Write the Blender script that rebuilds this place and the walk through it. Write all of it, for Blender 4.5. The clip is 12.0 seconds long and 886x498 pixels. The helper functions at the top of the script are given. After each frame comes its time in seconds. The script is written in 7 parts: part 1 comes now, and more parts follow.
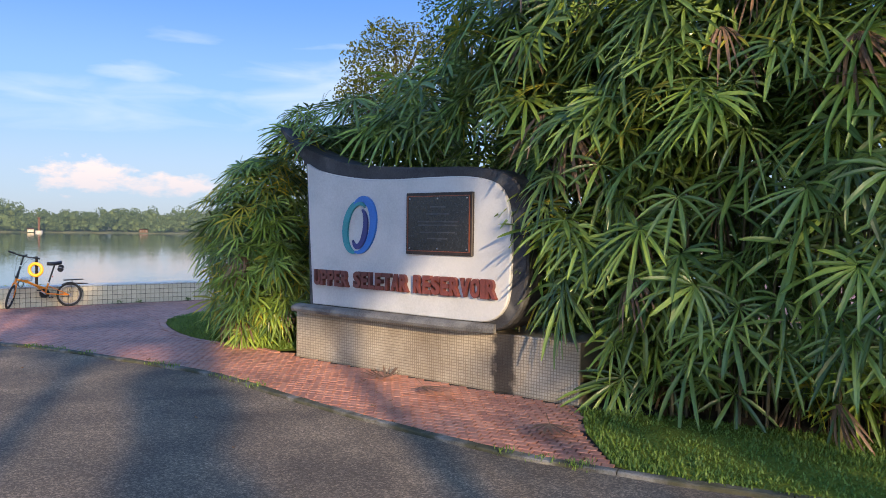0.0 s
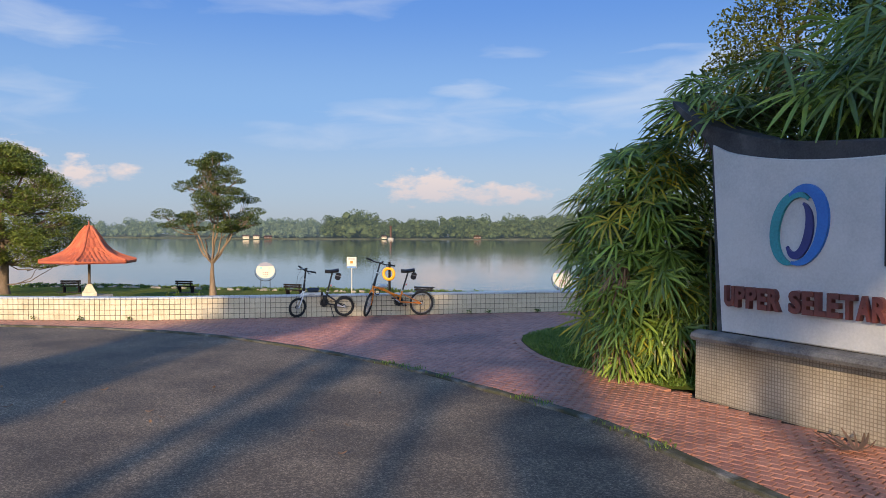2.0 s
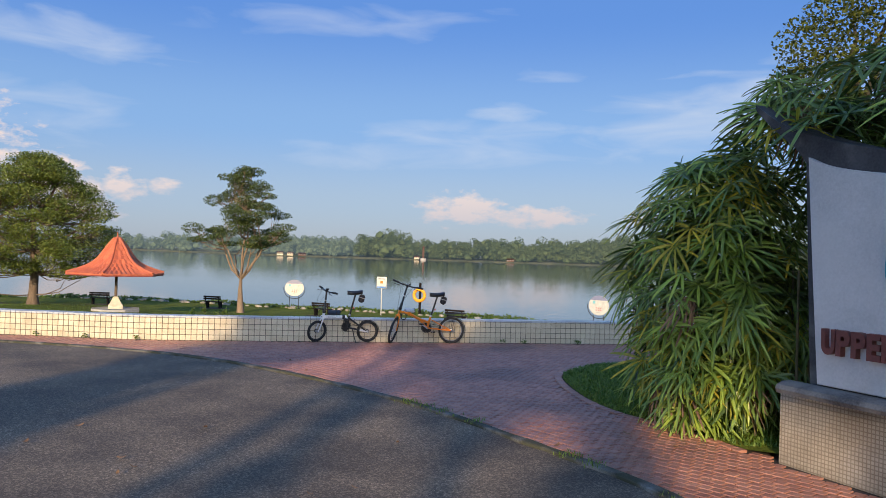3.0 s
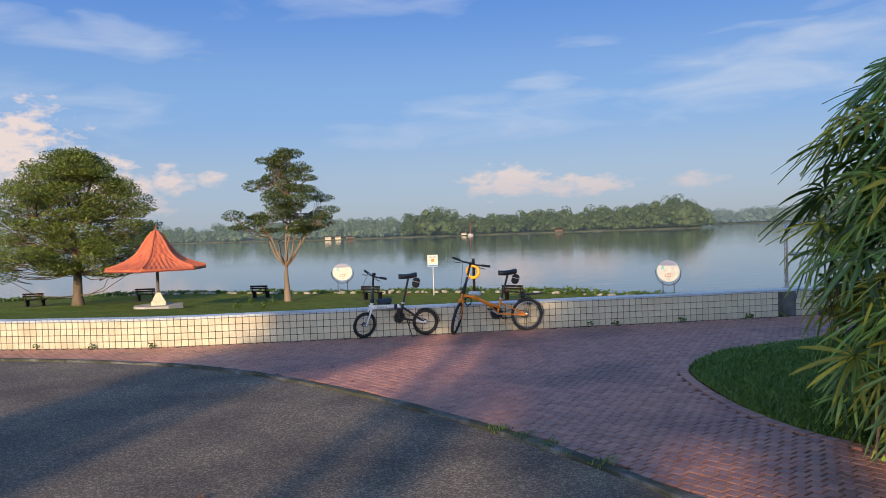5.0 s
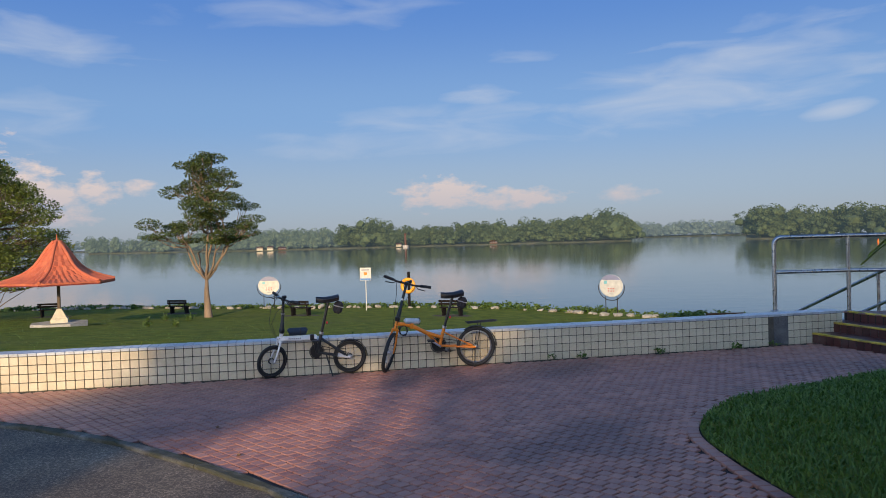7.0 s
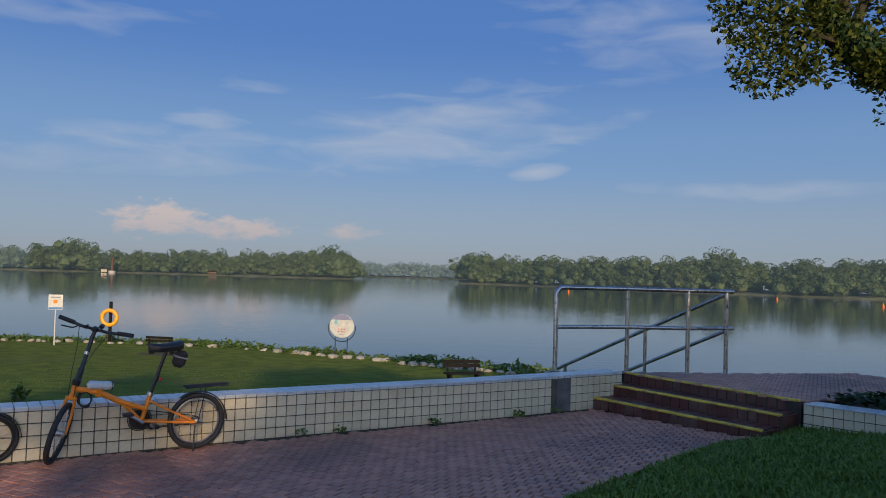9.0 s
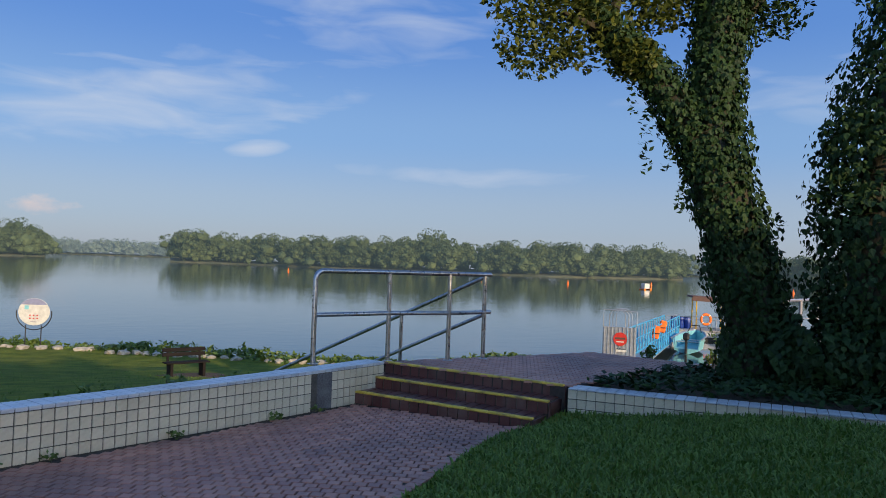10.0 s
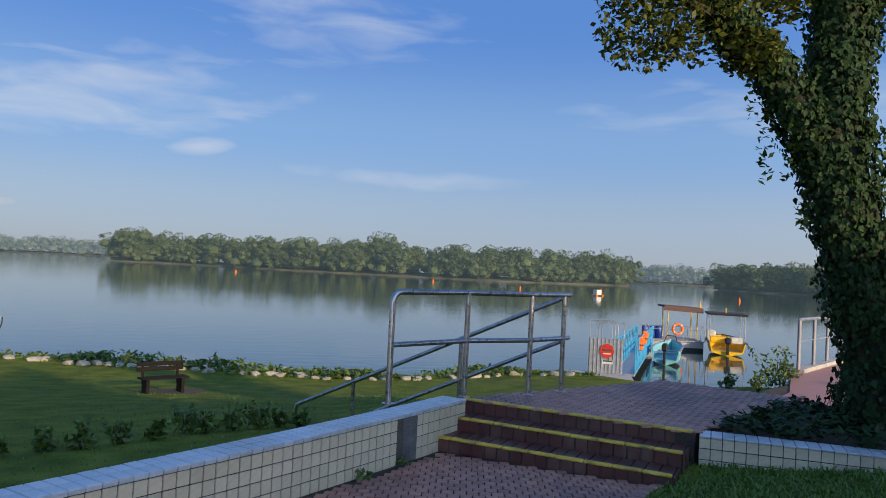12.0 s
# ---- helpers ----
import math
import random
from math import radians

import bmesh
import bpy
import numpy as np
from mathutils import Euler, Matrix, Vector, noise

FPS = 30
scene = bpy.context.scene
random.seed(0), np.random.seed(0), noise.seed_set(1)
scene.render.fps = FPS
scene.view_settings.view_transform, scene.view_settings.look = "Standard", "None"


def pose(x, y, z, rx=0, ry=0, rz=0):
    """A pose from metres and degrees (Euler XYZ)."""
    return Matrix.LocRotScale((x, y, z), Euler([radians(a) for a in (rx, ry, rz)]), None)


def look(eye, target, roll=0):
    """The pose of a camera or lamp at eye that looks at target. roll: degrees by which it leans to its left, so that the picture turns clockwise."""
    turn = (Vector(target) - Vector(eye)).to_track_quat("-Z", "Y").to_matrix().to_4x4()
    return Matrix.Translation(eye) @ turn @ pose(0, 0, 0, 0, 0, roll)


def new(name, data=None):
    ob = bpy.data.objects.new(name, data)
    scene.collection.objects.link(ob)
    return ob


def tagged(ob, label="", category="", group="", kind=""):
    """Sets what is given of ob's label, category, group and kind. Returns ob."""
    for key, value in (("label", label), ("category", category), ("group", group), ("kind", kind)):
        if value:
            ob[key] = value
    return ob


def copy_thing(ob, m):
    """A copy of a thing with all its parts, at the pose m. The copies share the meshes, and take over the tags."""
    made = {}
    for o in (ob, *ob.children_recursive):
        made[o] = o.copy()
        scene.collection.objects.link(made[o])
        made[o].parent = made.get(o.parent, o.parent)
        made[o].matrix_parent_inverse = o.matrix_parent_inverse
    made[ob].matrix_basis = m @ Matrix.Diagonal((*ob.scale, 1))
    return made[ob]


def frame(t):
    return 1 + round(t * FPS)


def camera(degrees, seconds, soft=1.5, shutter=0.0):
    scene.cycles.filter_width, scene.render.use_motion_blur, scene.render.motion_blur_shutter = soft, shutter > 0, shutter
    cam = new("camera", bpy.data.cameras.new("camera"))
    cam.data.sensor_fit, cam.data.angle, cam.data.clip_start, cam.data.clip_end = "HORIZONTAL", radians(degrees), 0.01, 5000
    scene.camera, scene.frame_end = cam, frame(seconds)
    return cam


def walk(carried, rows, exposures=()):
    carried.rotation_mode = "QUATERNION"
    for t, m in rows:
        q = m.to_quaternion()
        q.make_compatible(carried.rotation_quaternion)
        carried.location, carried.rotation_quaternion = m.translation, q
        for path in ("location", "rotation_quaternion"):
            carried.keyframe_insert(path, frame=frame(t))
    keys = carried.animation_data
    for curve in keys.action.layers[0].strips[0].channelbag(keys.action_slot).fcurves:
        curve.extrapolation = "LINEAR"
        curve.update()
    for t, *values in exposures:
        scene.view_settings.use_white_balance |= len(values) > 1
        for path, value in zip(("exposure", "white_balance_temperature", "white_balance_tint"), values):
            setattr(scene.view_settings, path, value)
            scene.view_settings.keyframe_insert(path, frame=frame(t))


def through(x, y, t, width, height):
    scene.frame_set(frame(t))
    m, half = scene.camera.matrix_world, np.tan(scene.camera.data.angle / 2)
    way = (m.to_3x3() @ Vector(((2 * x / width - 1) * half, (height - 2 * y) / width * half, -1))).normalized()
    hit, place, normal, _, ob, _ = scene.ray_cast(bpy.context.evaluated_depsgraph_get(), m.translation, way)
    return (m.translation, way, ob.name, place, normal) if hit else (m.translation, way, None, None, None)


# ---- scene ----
cam = camera(60.1, 12.0, soft=0.9)
PLAN = 1.14            # metres to a unit of the plan
PATH = [
    (0, (1.246, -0.243, 1.5), (0.965, 1.737, 1.449), 0.7),
    (0.5, (0.94, 0.121, 1.488), (0.315, 2.02, 1.425), 0.6),
    (1, (0.617, 0.51, 1.489), (-0.251, 2.311, 1.434), -0.5),
    (1.5, (0.293, 0.925, 1.498), (-0.667, 2.679, 1.456), -1.6),
    (2, (-0.002, 1.381, 1.475), (-1.061, 3.077, 1.432), 0.1),
    (2.5, (-0.319, 1.812, 1.472), (-1.392, 3.5, 1.435), 1.9),
    (3, (-0.584, 2.286, 1.47), (-1.715, 3.935, 1.482), 1.7),
    (5, (-2.09, 3.969, 1.399), (-3.32, 5.545, 1.348), -2.0),
    (5.5, (-2.39, 4.34, 1.407), (-3.637, 5.903, 1.347), -2.3),
    (6, (-2.676, 4.754, 1.395), (-3.863, 6.363, 1.334), -2.3),
    (6.5, (-2.962, 5.167, 1.394), (-4.092, 6.816, 1.348), -2.2),
    (8.5, (-4.177, 6.867, 1.432), (-4.935, 8.717, 1.484), 1.8),
    (9, (-4.432, 7.343, 1.401), (-4.867, 9.294, 1.468), 1.7),
    (9.5, (-4.676, 7.801, 1.402), (-4.746, 9.798, 1.468), 1.7),
    (10, (-4.896, 8.218, 1.426), (-4.608, 10.197, 1.461), 2.0),
    (10.5, (-5.177, 8.59, 1.438), (-4.822, 10.558, 1.475), 2.1),
    (11, (-5.485, 8.937, 1.468), (-5.037, 10.886, 1.514), 2.5),
    (11.5, (-5.725, 9.288, 1.476), (-5.223, 11.223, 1.526), 2.8),
    (12, (-6.002, 9.648, 1.517), (-5.578, 11.602, 1.566), 2.8),
]
EXPOSURES = [(0.0, 0.65), (1.0, 0.35), (2.5, 0.2), (5.5, 0.1), (6.5, 0.05), (8.5, -0.35), (9.2, -0.3), (10.0, 0.05), (10.5, 0.12), (12.0, 0.05)]
walk(cam, [(t, look(Vector(eye) * PLAN, Vector(target) * PLAN, roll)) for t, eye, target, roll in PATH], EXPOSURES)

# ---- light ----
SUN_EL, SUN_AZ = 15.0, 155.0          # degrees above the horizon; clockwise from +y
world = bpy.data.worlds.new("sky")
scene.world = world
world.use_nodes = True
wt = world.node_tree
wt.nodes.clear()


def wn(kind, **props):
    node = wt.nodes.new(kind)
    for key, value in props.items():
        if key == "op":
            node.operation = value
    return node


def wmath(op, a, b=None, c=None, clamp=False):
    node = wt.nodes.new("ShaderNodeMath")
    node.operation = op
    node.use_clamp = clamp
    for i, v in enumerate((a, b, c)):
        if v is None:
            continue
        if isinstance(v, (int, float)):
            node.inputs[i].default_value = v
        else:
            wt.links.new(v, node.inputs[i])
    return node.outputs[0]


sky = wt.nodes.new("ShaderNodeTexSky")
sky.sky_type = 'NISHITA'
sky.sun_disc = False
sky.sun_elevation = radians(SUN_EL)
sky.sun_rotation = radians(SUN_AZ)
sky.air_density, sky.dust_density, sky.ozone_density = 1.0, 0.8, 2.5
coord = wt.nodes.new("ShaderNodeTexCoord")
sep = wt.nodes.new("ShaderNodeSeparateXYZ")
wt.links.new(coord.outputs["Generated"], sep.inputs[0])
azim = wmath("MULTIPLY", wmath("ARCTAN2", sep.outputs[0], sep.outputs[1]), 57.29578)
elev = wmath("MULTIPLY", wmath("ARCSINE", sep.outputs[2]), 57.29578)
comb = wt.nodes.new("ShaderNodeCombineXYZ")
wt.links.new(wmath("MULTIPLY", azim, 0.09), comb.inputs[0])
wt.links.new(wmath("MULTIPLY", elev, 0.42), comb.inputs[1])
wisp = wt.nodes.new("ShaderNodeTexNoise")
wisp.inputs["Scale"].default_value, wisp.inputs["Detail"].default_value = 1.6, 7.0
wisp.inputs["Distortion"].default_value = 0.5
wt.links.new(comb.outputs[0], wisp.inputs["Vector"])
comb2 = wt.nodes.new("ShaderNodeCombineXYZ")
wt.links.new(wmath("MULTIPLY", azim, 0.42), comb2.inputs[0])
wt.links.new(wmath("MULTIPLY", elev, 0.8), comb2.inputs[1])
puff = wt.nodes.new("ShaderNodeTexNoise")
puff.inputs["Scale"].default_value, puff.inputs["Detail"].default_value = 1.5, 8.0
puff.inputs["Roughness"].default_value = 0.6
wt.links.new(comb2.outputs[0], puff.inputs["Vector"])


def cloud(az, el, wide, high, noise_out, cut, soft, tilt=0.0):
    """A soft cloud around a bearing: an oval in the sky, torn by noise."""
    da = wmath("SUBTRACT", azim, az)
    de = wmath("SUBTRACT", wmath("SUBTRACT", elev, el), wmath("MULTIPLY", da, tilt))
    a = wmath("POWER", wmath("ABSOLUTE", wmath("DIVIDE", da, wide)), 2.0)
    e = wmath("POWER", wmath("ABSOLUTE", wmath("DIVIDE", de, high)), 2.0)
    r = wmath("SUBTRACT", 1.0, wmath("ADD", a, e))
    torn = wmath("MULTIPLY_ADD", wmath("SUBTRACT", noise_out, 0.5), 1.55, 0.5)
    v = wmath("ADD", wmath("MULTIPLY", r, 0.5), wmath("SUBTRACT", torn, cut))
    return wmath("MULTIPLY", v, soft, clamp=True)


def cover(items):
    total = None
    for args in items:
        c = cloud(*args)
        total = c if total is None else wmath("MAXIMUM", total, c)
    return total


wisps = cover([
    (-33, 8.0, 15, 2.2, wisp.outputs[0], 0.66, 1.3, 0.05), (-13, 10.5, 14, 3.4, wisp.outputs[0], 0.60, 1.5, 0.12),
    (3, 17.5, 12, 4.0, wisp.outputs[0], 0.66, 1.1, -0.05), (-30, 10.6, 3.2, 0.8, wisp.outputs[0], 0.54, 1.6, 0.0),
    (-26.4, 13.3, 3.2, 0.7, wisp.outputs[0], 0.58, 1.3, 0.0), (-62, 13.8, 10, 1.6, wisp.outputs[0], 0.56, 1.4, -0.06),
    (-5.6, 7.8, 2.6, 0.7, wisp.outputs[0], 0.54, 1.6, 0.15), (10, 6.4, 11, 0.9, wisp.outputs[0], 0.62, 1.2, -0.02),
    (-75, 9, 20, 3, wisp.outputs[0], 0.64, 1.2, 0.0), (40, 12, 20, 3, wisp.outputs[0], 0.68, 1.2, 0.0),
    (-42, 16.5, 14, 1.5, wisp.outputs[0], 0.68, 1.0, 0.04)])
puffs = cover([
    (-33.0, 3.3, 4.0, 1.5, puff.outputs[0], 0.61, 3.0, 0.0), (-27.8, 2.9, 4.6, 0.9, puff.outputs[0], 0.57, 2.6, 0.0),
    (-69, 6.0, 7.5, 4.4, puff.outputs[0], 0.63, 3.2, 0.0), (-61, 3.6, 4.2, 2.6, puff.outputs[0], 0.61, 2.8, -0.3),
    (-57.2, 4.0, 1.9, 1.3, puff.outputs[0], 0.6, 2.6, 0.0), (-54.6, 4.1, 1.3, 0.7, puff.outputs[0], 0.58, 2.0, 0.0),
    (-19.5, 2.9, 2.2, 0.7, puff.outputs[0], 0.57, 1.4, 0.0)])


def wmix(fac, a, b):
    node = wt.nodes.new("ShaderNodeMix")
    node.data_type = 'RGBA'
    wt.links.new(fac, node.inputs[0])
    for i, v in ((6, a), (7, b)):
        if isinstance(v, tuple):
            node.inputs[i].default_value = v
        else:
            wt.links.new(v, node.inputs[i])
    return node.outputs[2]


# a clear low-sun sky: pale towards the horizon, deep blue above, far brighter on the sun's side
def ramp(stops):
    node = wt.nodes.new("ShaderNodeValToRGB")
    node.color_ramp.interpolation = 'EASE'
    el = node.color_ramp.elements
    el[0].position, el[0].color = stops[0][0], (*stops[0][1], 1)
    el[1].position, el[1].color = stops[-1][0], (*stops[-1][1], 1)
    for p, c in stops[1:-1]:
        e = el.new(p)
        e.color = (*c, 1)
    return node


def wvec(op, a, b):
    node = wt.nodes.new("ShaderNodeMix")
    node.data_type, node.blend_type, node.clamp_result = 'RGBA', op, False
    node.inputs[0].default_value = 1.0
    for i, v in ((6, a), (7, b)):
        if isinstance(v, tuple):
            node.inputs[i].default_value = (*v, 1)
        else:
            wt.links.new(v, node.inputs[i])
    return node.outputs[2]


grad = ramp([(0.0, (0.34, 0.40, 0.50)), (0.05, (0.31, 0.40, 0.55)), (0.13, (0.2, 0.36, 0.64)), (0.25, (0.09, 0.235, 0.62)), (0.6, (0.08, 0.2, 0.52)), (1.0, (0.08, 0.19, 0.5))])
wt.links.new(wmath("DIVIDE", wmath("MAXIMUM", elev, 0.0), 70.0, clamp=True), grad.inputs[0])
towards = wmath("ADD", wmath("MULTIPLY", sep.outputs[0], math.sin(radians(SUN_AZ))), wmath("MULTIPLY", sep.outputs[1], math.cos(radians(SUN_AZ))))
glare = wmath("POWER", wmath("MULTIPLY", wmath("ADD", towards, 1.0), 0.5, clamp=True), 2.6)
warm = wmix(glare, (1, 1, 1, 1), (4.6, 3.7, 2.7, 1))
s1 = wvec('MULTIPLY', wvec('ADD', wvec('MULTIPLY', sky.outputs[0], (0.22, 0.23, 0.28)), wvec('MULTIPLY', grad.outputs[0], (7.2, 7.2, 7.2))), warm)
s2 = wmix(wmath("MULTIPLY", wisps, 0.66), s1, (5.0, 5.6, 6.7, 1))
pinkness = wmath("DIVIDE", wmath("SUBTRACT", elev, 1.2), 4.0, clamp=True)
s3 = wmix(wmath("MULTIPLY", puffs, 0.9), s2, wmix(pinkness, (4.6, 4.4, 4.9, 1), (7.4, 6.1, 5.6, 1)))
bg = wt.nodes.new("ShaderNodeBackground")
bg.inputs[1].default_value = 0.11
wt.links.new(s3, bg.inputs[0])
out = wt.nodes.new("ShaderNodeOutputWorld")
wt.links.new(bg.outputs[0], out.inputs[0])

sun_data = bpy.data.lights.new("sun", 'SUN')
sun_data.energy, sun_data.angle, sun_data.color = 5.0, radians(0.6), (1.0, 0.74, 0.45)
sun = new("sun", sun_data)
sun_to = Vector((math.sin(radians(SUN_AZ)) * math.cos(radians(SUN_EL)), math.cos(radians(SUN_AZ)) * math.cos(radians(SUN_EL)), math.sin(radians(SUN_EL))))
sun.matrix_world = look(tuple(sun_to * 60), (0, 0, 0))

# ---- materials ----
def mat(name, dark, light, scale=8.0, rough=0.7, bump=0.3, fine=60.0, metal=0.0, vary=0.0, spec=0.5, stain=None, stain_scale=0.8, coat=0.0,
        trans=0.0, rough_vary=0.1, stain_at=(0.5, 0.68), stretch=(1, 1, 1), bump_dist=0.01, glow=None):
    """Two scales of noise between two colours, an optional stain colour, bump, and a shift of tone from piece to piece."""
    m = bpy.data.materials.new(name)
    m.use_nodes = True
    nt = m.node_tree
    nodes, links = nt.nodes, nt.links
    b = nodes["Principled BSDF"]
    tc = nodes.new("ShaderNodeTexCoord")
    mp = nodes.new("ShaderNodeMapping")
    mp.inputs["Scale"].default_value = stretch
    links.new(tc.outputs["Object"], mp.inputs[0])
    n1 = nodes.new("ShaderNodeTexNoise")
    n1.inputs["Scale"].default_value, n1.inputs["Detail"].default_value = scale, 5
    n2 = nodes.new("ShaderNodeTexNoise")
    n2.inputs["Scale"].default_value, n2.inputs["Detail"].default_value = fine, 3
    for n in (n1, n2):
        links.new(mp.outputs[0], n.inputs["Vector"])
    mx = nodes.new("ShaderNodeMath")
    mx.operation = 'MULTIPLY_ADD'
    links.new(n2.outputs[0], mx.inputs[0])
    mx.inputs[1].default_value = 0.55
    links.new(n1.outputs[0], mx.inputs[2])
    rng = nodes.new("ShaderNodeMapRange")
    rng.inputs[1].default_value, rng.inputs[2].default_value = 0.55, 1.0
    links.new(mx.outputs[0], rng.inputs[0])
    col = nodes.new("ShaderNodeMix")
    col.data_type = 'RGBA'
    col.inputs[6].default_value, col.inputs[7].default_value = (*dark, 1), (*light, 1)
    last = rng.outputs[0]
    if vary:
        oi, geo = nodes.new("ShaderNodeObjectInfo"), nodes.new("ShaderNodeNewGeometry")
        ad = nodes.new("ShaderNodeMath")
        ad.operation = 'ADD'
        links.new(oi.outputs["Random"], ad.inputs[0])
        links.new(geo.outputs["Random Per Island"], ad.inputs[1])
        fr = nodes.new("ShaderNodeMath")
        fr.operation = 'FRACT'
        links.new(ad.outputs[0], fr.inputs[0])
        mm = nodes.new("ShaderNodeMix")
        mm.inputs[0].default_value = vary
        links.new(rng.outputs[0], mm.inputs[2])
        links.new(fr.outputs[0], mm.inputs[3])
        last = mm.outputs[0]
    links.new(last, col.inputs[0])
    colour = col.outputs[2]
    if stain:
        n3 = nodes.new("ShaderNodeTexNoise")
        n3.inputs["Scale"].default_value, n3.inputs["Detail"].default_value = stain_scale, 6
        wp = nodes.new("ShaderNodeNewGeometry")
        links.new(wp.outputs["Position"], n3.inputs["Vector"])
        r3 = nodes.new("ShaderNodeMapRange")
        r3.inputs[1].default_value, r3.inputs[2].default_value = stain_at
        r3.inputs[4].default_value = stain[3] if len(stain) > 3 else 0.7
        links.new(n3.outputs[0], r3.inputs[0])
        sm = nodes.new("ShaderNodeMix")
        sm.data_type = 'RGBA'
        links.new(r3.outputs[0], sm.inputs[0])
        links.new(colour, sm.inputs[6])
        sm.inputs[7].default_value = (*stain[:3], 1)
        colour = sm.outputs[2]
    links.new(colour, b.inputs["Base Color"])
    rr = nodes.new("ShaderNodeMapRange")
    rr.inputs[3].default_value, rr.inputs[4].default_value = max(0.02, rough - rough_vary), min(1, rough + rough_vary)
    links.new(n1.outputs[0], rr.inputs[0])
    links.new(rr.outputs[0], b.inputs["Roughness"])
    b.inputs["Metallic"].default_value = metal
    b.inputs["Specular IOR Level"].default_value = spec
    b.inputs["Coat Weight"].default_value = coat
    if trans:
        b.inputs["Transmission Weight"].default_value = trans
    if bump:
        bp = nodes.new("ShaderNodeBump")
        bp.inputs["Strength"].default_value, bp.inputs["Distance"].default_value = bump, bump_dist
        links.new(mx.outputs[0], bp.inputs["Height"])
        links.new(bp.outputs[0], b.inputs["Normal"])
    if glow:
        b.inputs["Emission Color"].default_value, b.inputs["Emission Strength"].default_value = (*glow[:3], 1), glow[3]
    return m


def leaf_mat(name, dark, light, through=0.25, rough=0.45, scale=3.0, vary=0.75):
    """A leaf: two greens, gloss, and some light let through."""
    m = mat(name, dark, light, scale=scale, fine=25.0, rough=rough, bump=0.15, vary=vary, bump_dist=0.004)
    nt = m.node_tree
    b = nt.nodes["Principled BSDF"]
    src = b.inputs["Base Color"].links[0].from_socket
    tl, ms = nt.nodes.new("ShaderNodeBsdfTranslucent"), nt.nodes.new("ShaderNodeMixShader")
    ms.inputs[0].default_value = through
    nt.links.new(src, tl.inputs[0])
    nt.links.new(b.outputs[0], ms.inputs[1])
    nt.links.new(tl.outputs[0], ms.inputs[2])
    nt.links.new(ms.outputs[0], nt.nodes["Material Output"].inputs[0])
    return m


ASPHALT = mat("asphalt", (0.085, 0.066, 0.049), (0.25, 0.19, 0.13), scale=1.3, fine=110, rough=0.92, bump=1.0, stain=(0.1, 0.085, 0.065, 0.55), stain_scale=0.5, bump_dist=0.006)
# stone chips of two sizes in the tar
nt = ASPHALT.node_tree
b = nt.nodes["Principled BSDF"]
src = b.inputs["Base Color"].links[0].from_socket
for size, lo, hi in ((80.0, 0.66, 1.6), (180.0, 0.75, 1.3)):
    tcn, vor, bw, mrn, mul = (nt.nodes.new(k) for k in ("ShaderNodeTexCoord", "ShaderNodeTexVoronoi", "ShaderNodeSeparateColor", "ShaderNodeMapRange", "ShaderNodeMix"))
    vor.inputs["Scale"].default_value = size
    nt.links.new(tcn.outputs["Object"], vor.inputs["Vector"])
    nt.links.new(vor.outputs["Color"], bw.inputs[0])
    mrn.inputs[1].default_value, mrn.inputs[2].default_value, mrn.inputs[3].default_value, mrn.inputs[4].default_value = 0.45, 1.0, lo, hi
    nt.links.new(bw.outputs[0], mrn.inputs[0])
    mul.data_type, mul.blend_type = 'RGBA', 'MULTIPLY'
    mul.inputs[0].default_value = 1.0
    nt.links.new(src, mul.inputs[6])
    nt.links.new(mrn.outputs[0], mul.inputs[7])
    src = mul.outputs[2]
nt.links.new(src, b.inputs["Base Color"])
KERB = mat("kerb_concrete", (0.06, 0.056, 0.046), (0.24, 0.23, 0.205), scale=7, fine=90, rough=0.9, bump=0.9, spec=0.3, stain=(0.04, 0.042, 0.02, 0.85), stain_scale=2.6, stain_at=(0.4, 0.56))
BED = mat("joint_sand", (0.025, 0.02, 0.018), (0.06, 0.047, 0.04), scale=9, rough=0.95, bump=0.5)
PAVER = mat("clay_paver", (0.27, 0.115, 0.085), (0.5, 0.24, 0.165), scale=6, fine=120, rough=0.52, bump=0.25, vary=0.6, stain=(0.1, 0.06, 0.055, 0.6), stain_scale=0.7, bump_dist=0.004)
TILE = mat("glazed_tile", (0.47, 0.405, 0.285), (0.66, 0.59, 0.44), scale=4, fine=50, rough=0.32, bump=0.06, vary=0.4, stain=(0.32, 0.24, 0.15, 0.55), stain_scale=1.6, stain_at=(0.55, 0.75))
CAPTILE = mat("cap_tile", (0.36, 0.4, 0.45), (0.55, 0.58, 0.61), scale=5, fine=60, rough=0.3, bump=0.08, vary=0.45, stain=(0.28, 0.27, 0.26, 0.5), stain_scale=1.9)
GROUT = mat("grout", (0.045, 0.04, 0.032), (0.12, 0.108, 0.088), scale=8, rough=0.95, bump=0.4)
CEMENT = mat("dark_cement", (0.045, 0.045, 0.048), (0.17, 0.17, 0.17), scale=4, fine=70, rough=0.8, bump=0.5, stain=(0.25, 0.25, 0.24, 0.5), stain_scale=3.5)
RISER = mat("brown_step_tile", (0.055, 0.017, 0.015), (0.12, 0.036, 0.03), scale=5, fine=70, rough=0.4, bump=0.15, vary=0.5, stain=(0.16, 0.11, 0.09, 0.5), stain_scale=3)
NOSING = mat("yellow_nosing_paint", (0.5, 0.33, 0.03), (0.72, 0.52, 0.08), scale=9, fine=80, rough=0.6, bump=0.3, stain=(0.16, 0.1, 0.05, 0.8), stain_scale=5)
SOIL = mat("soil", (0.03, 0.022, 0.014), (0.09, 0.065, 0.04), scale=5, fine=60, rough=0.95, bump=0.9, bump_dist=0.03)
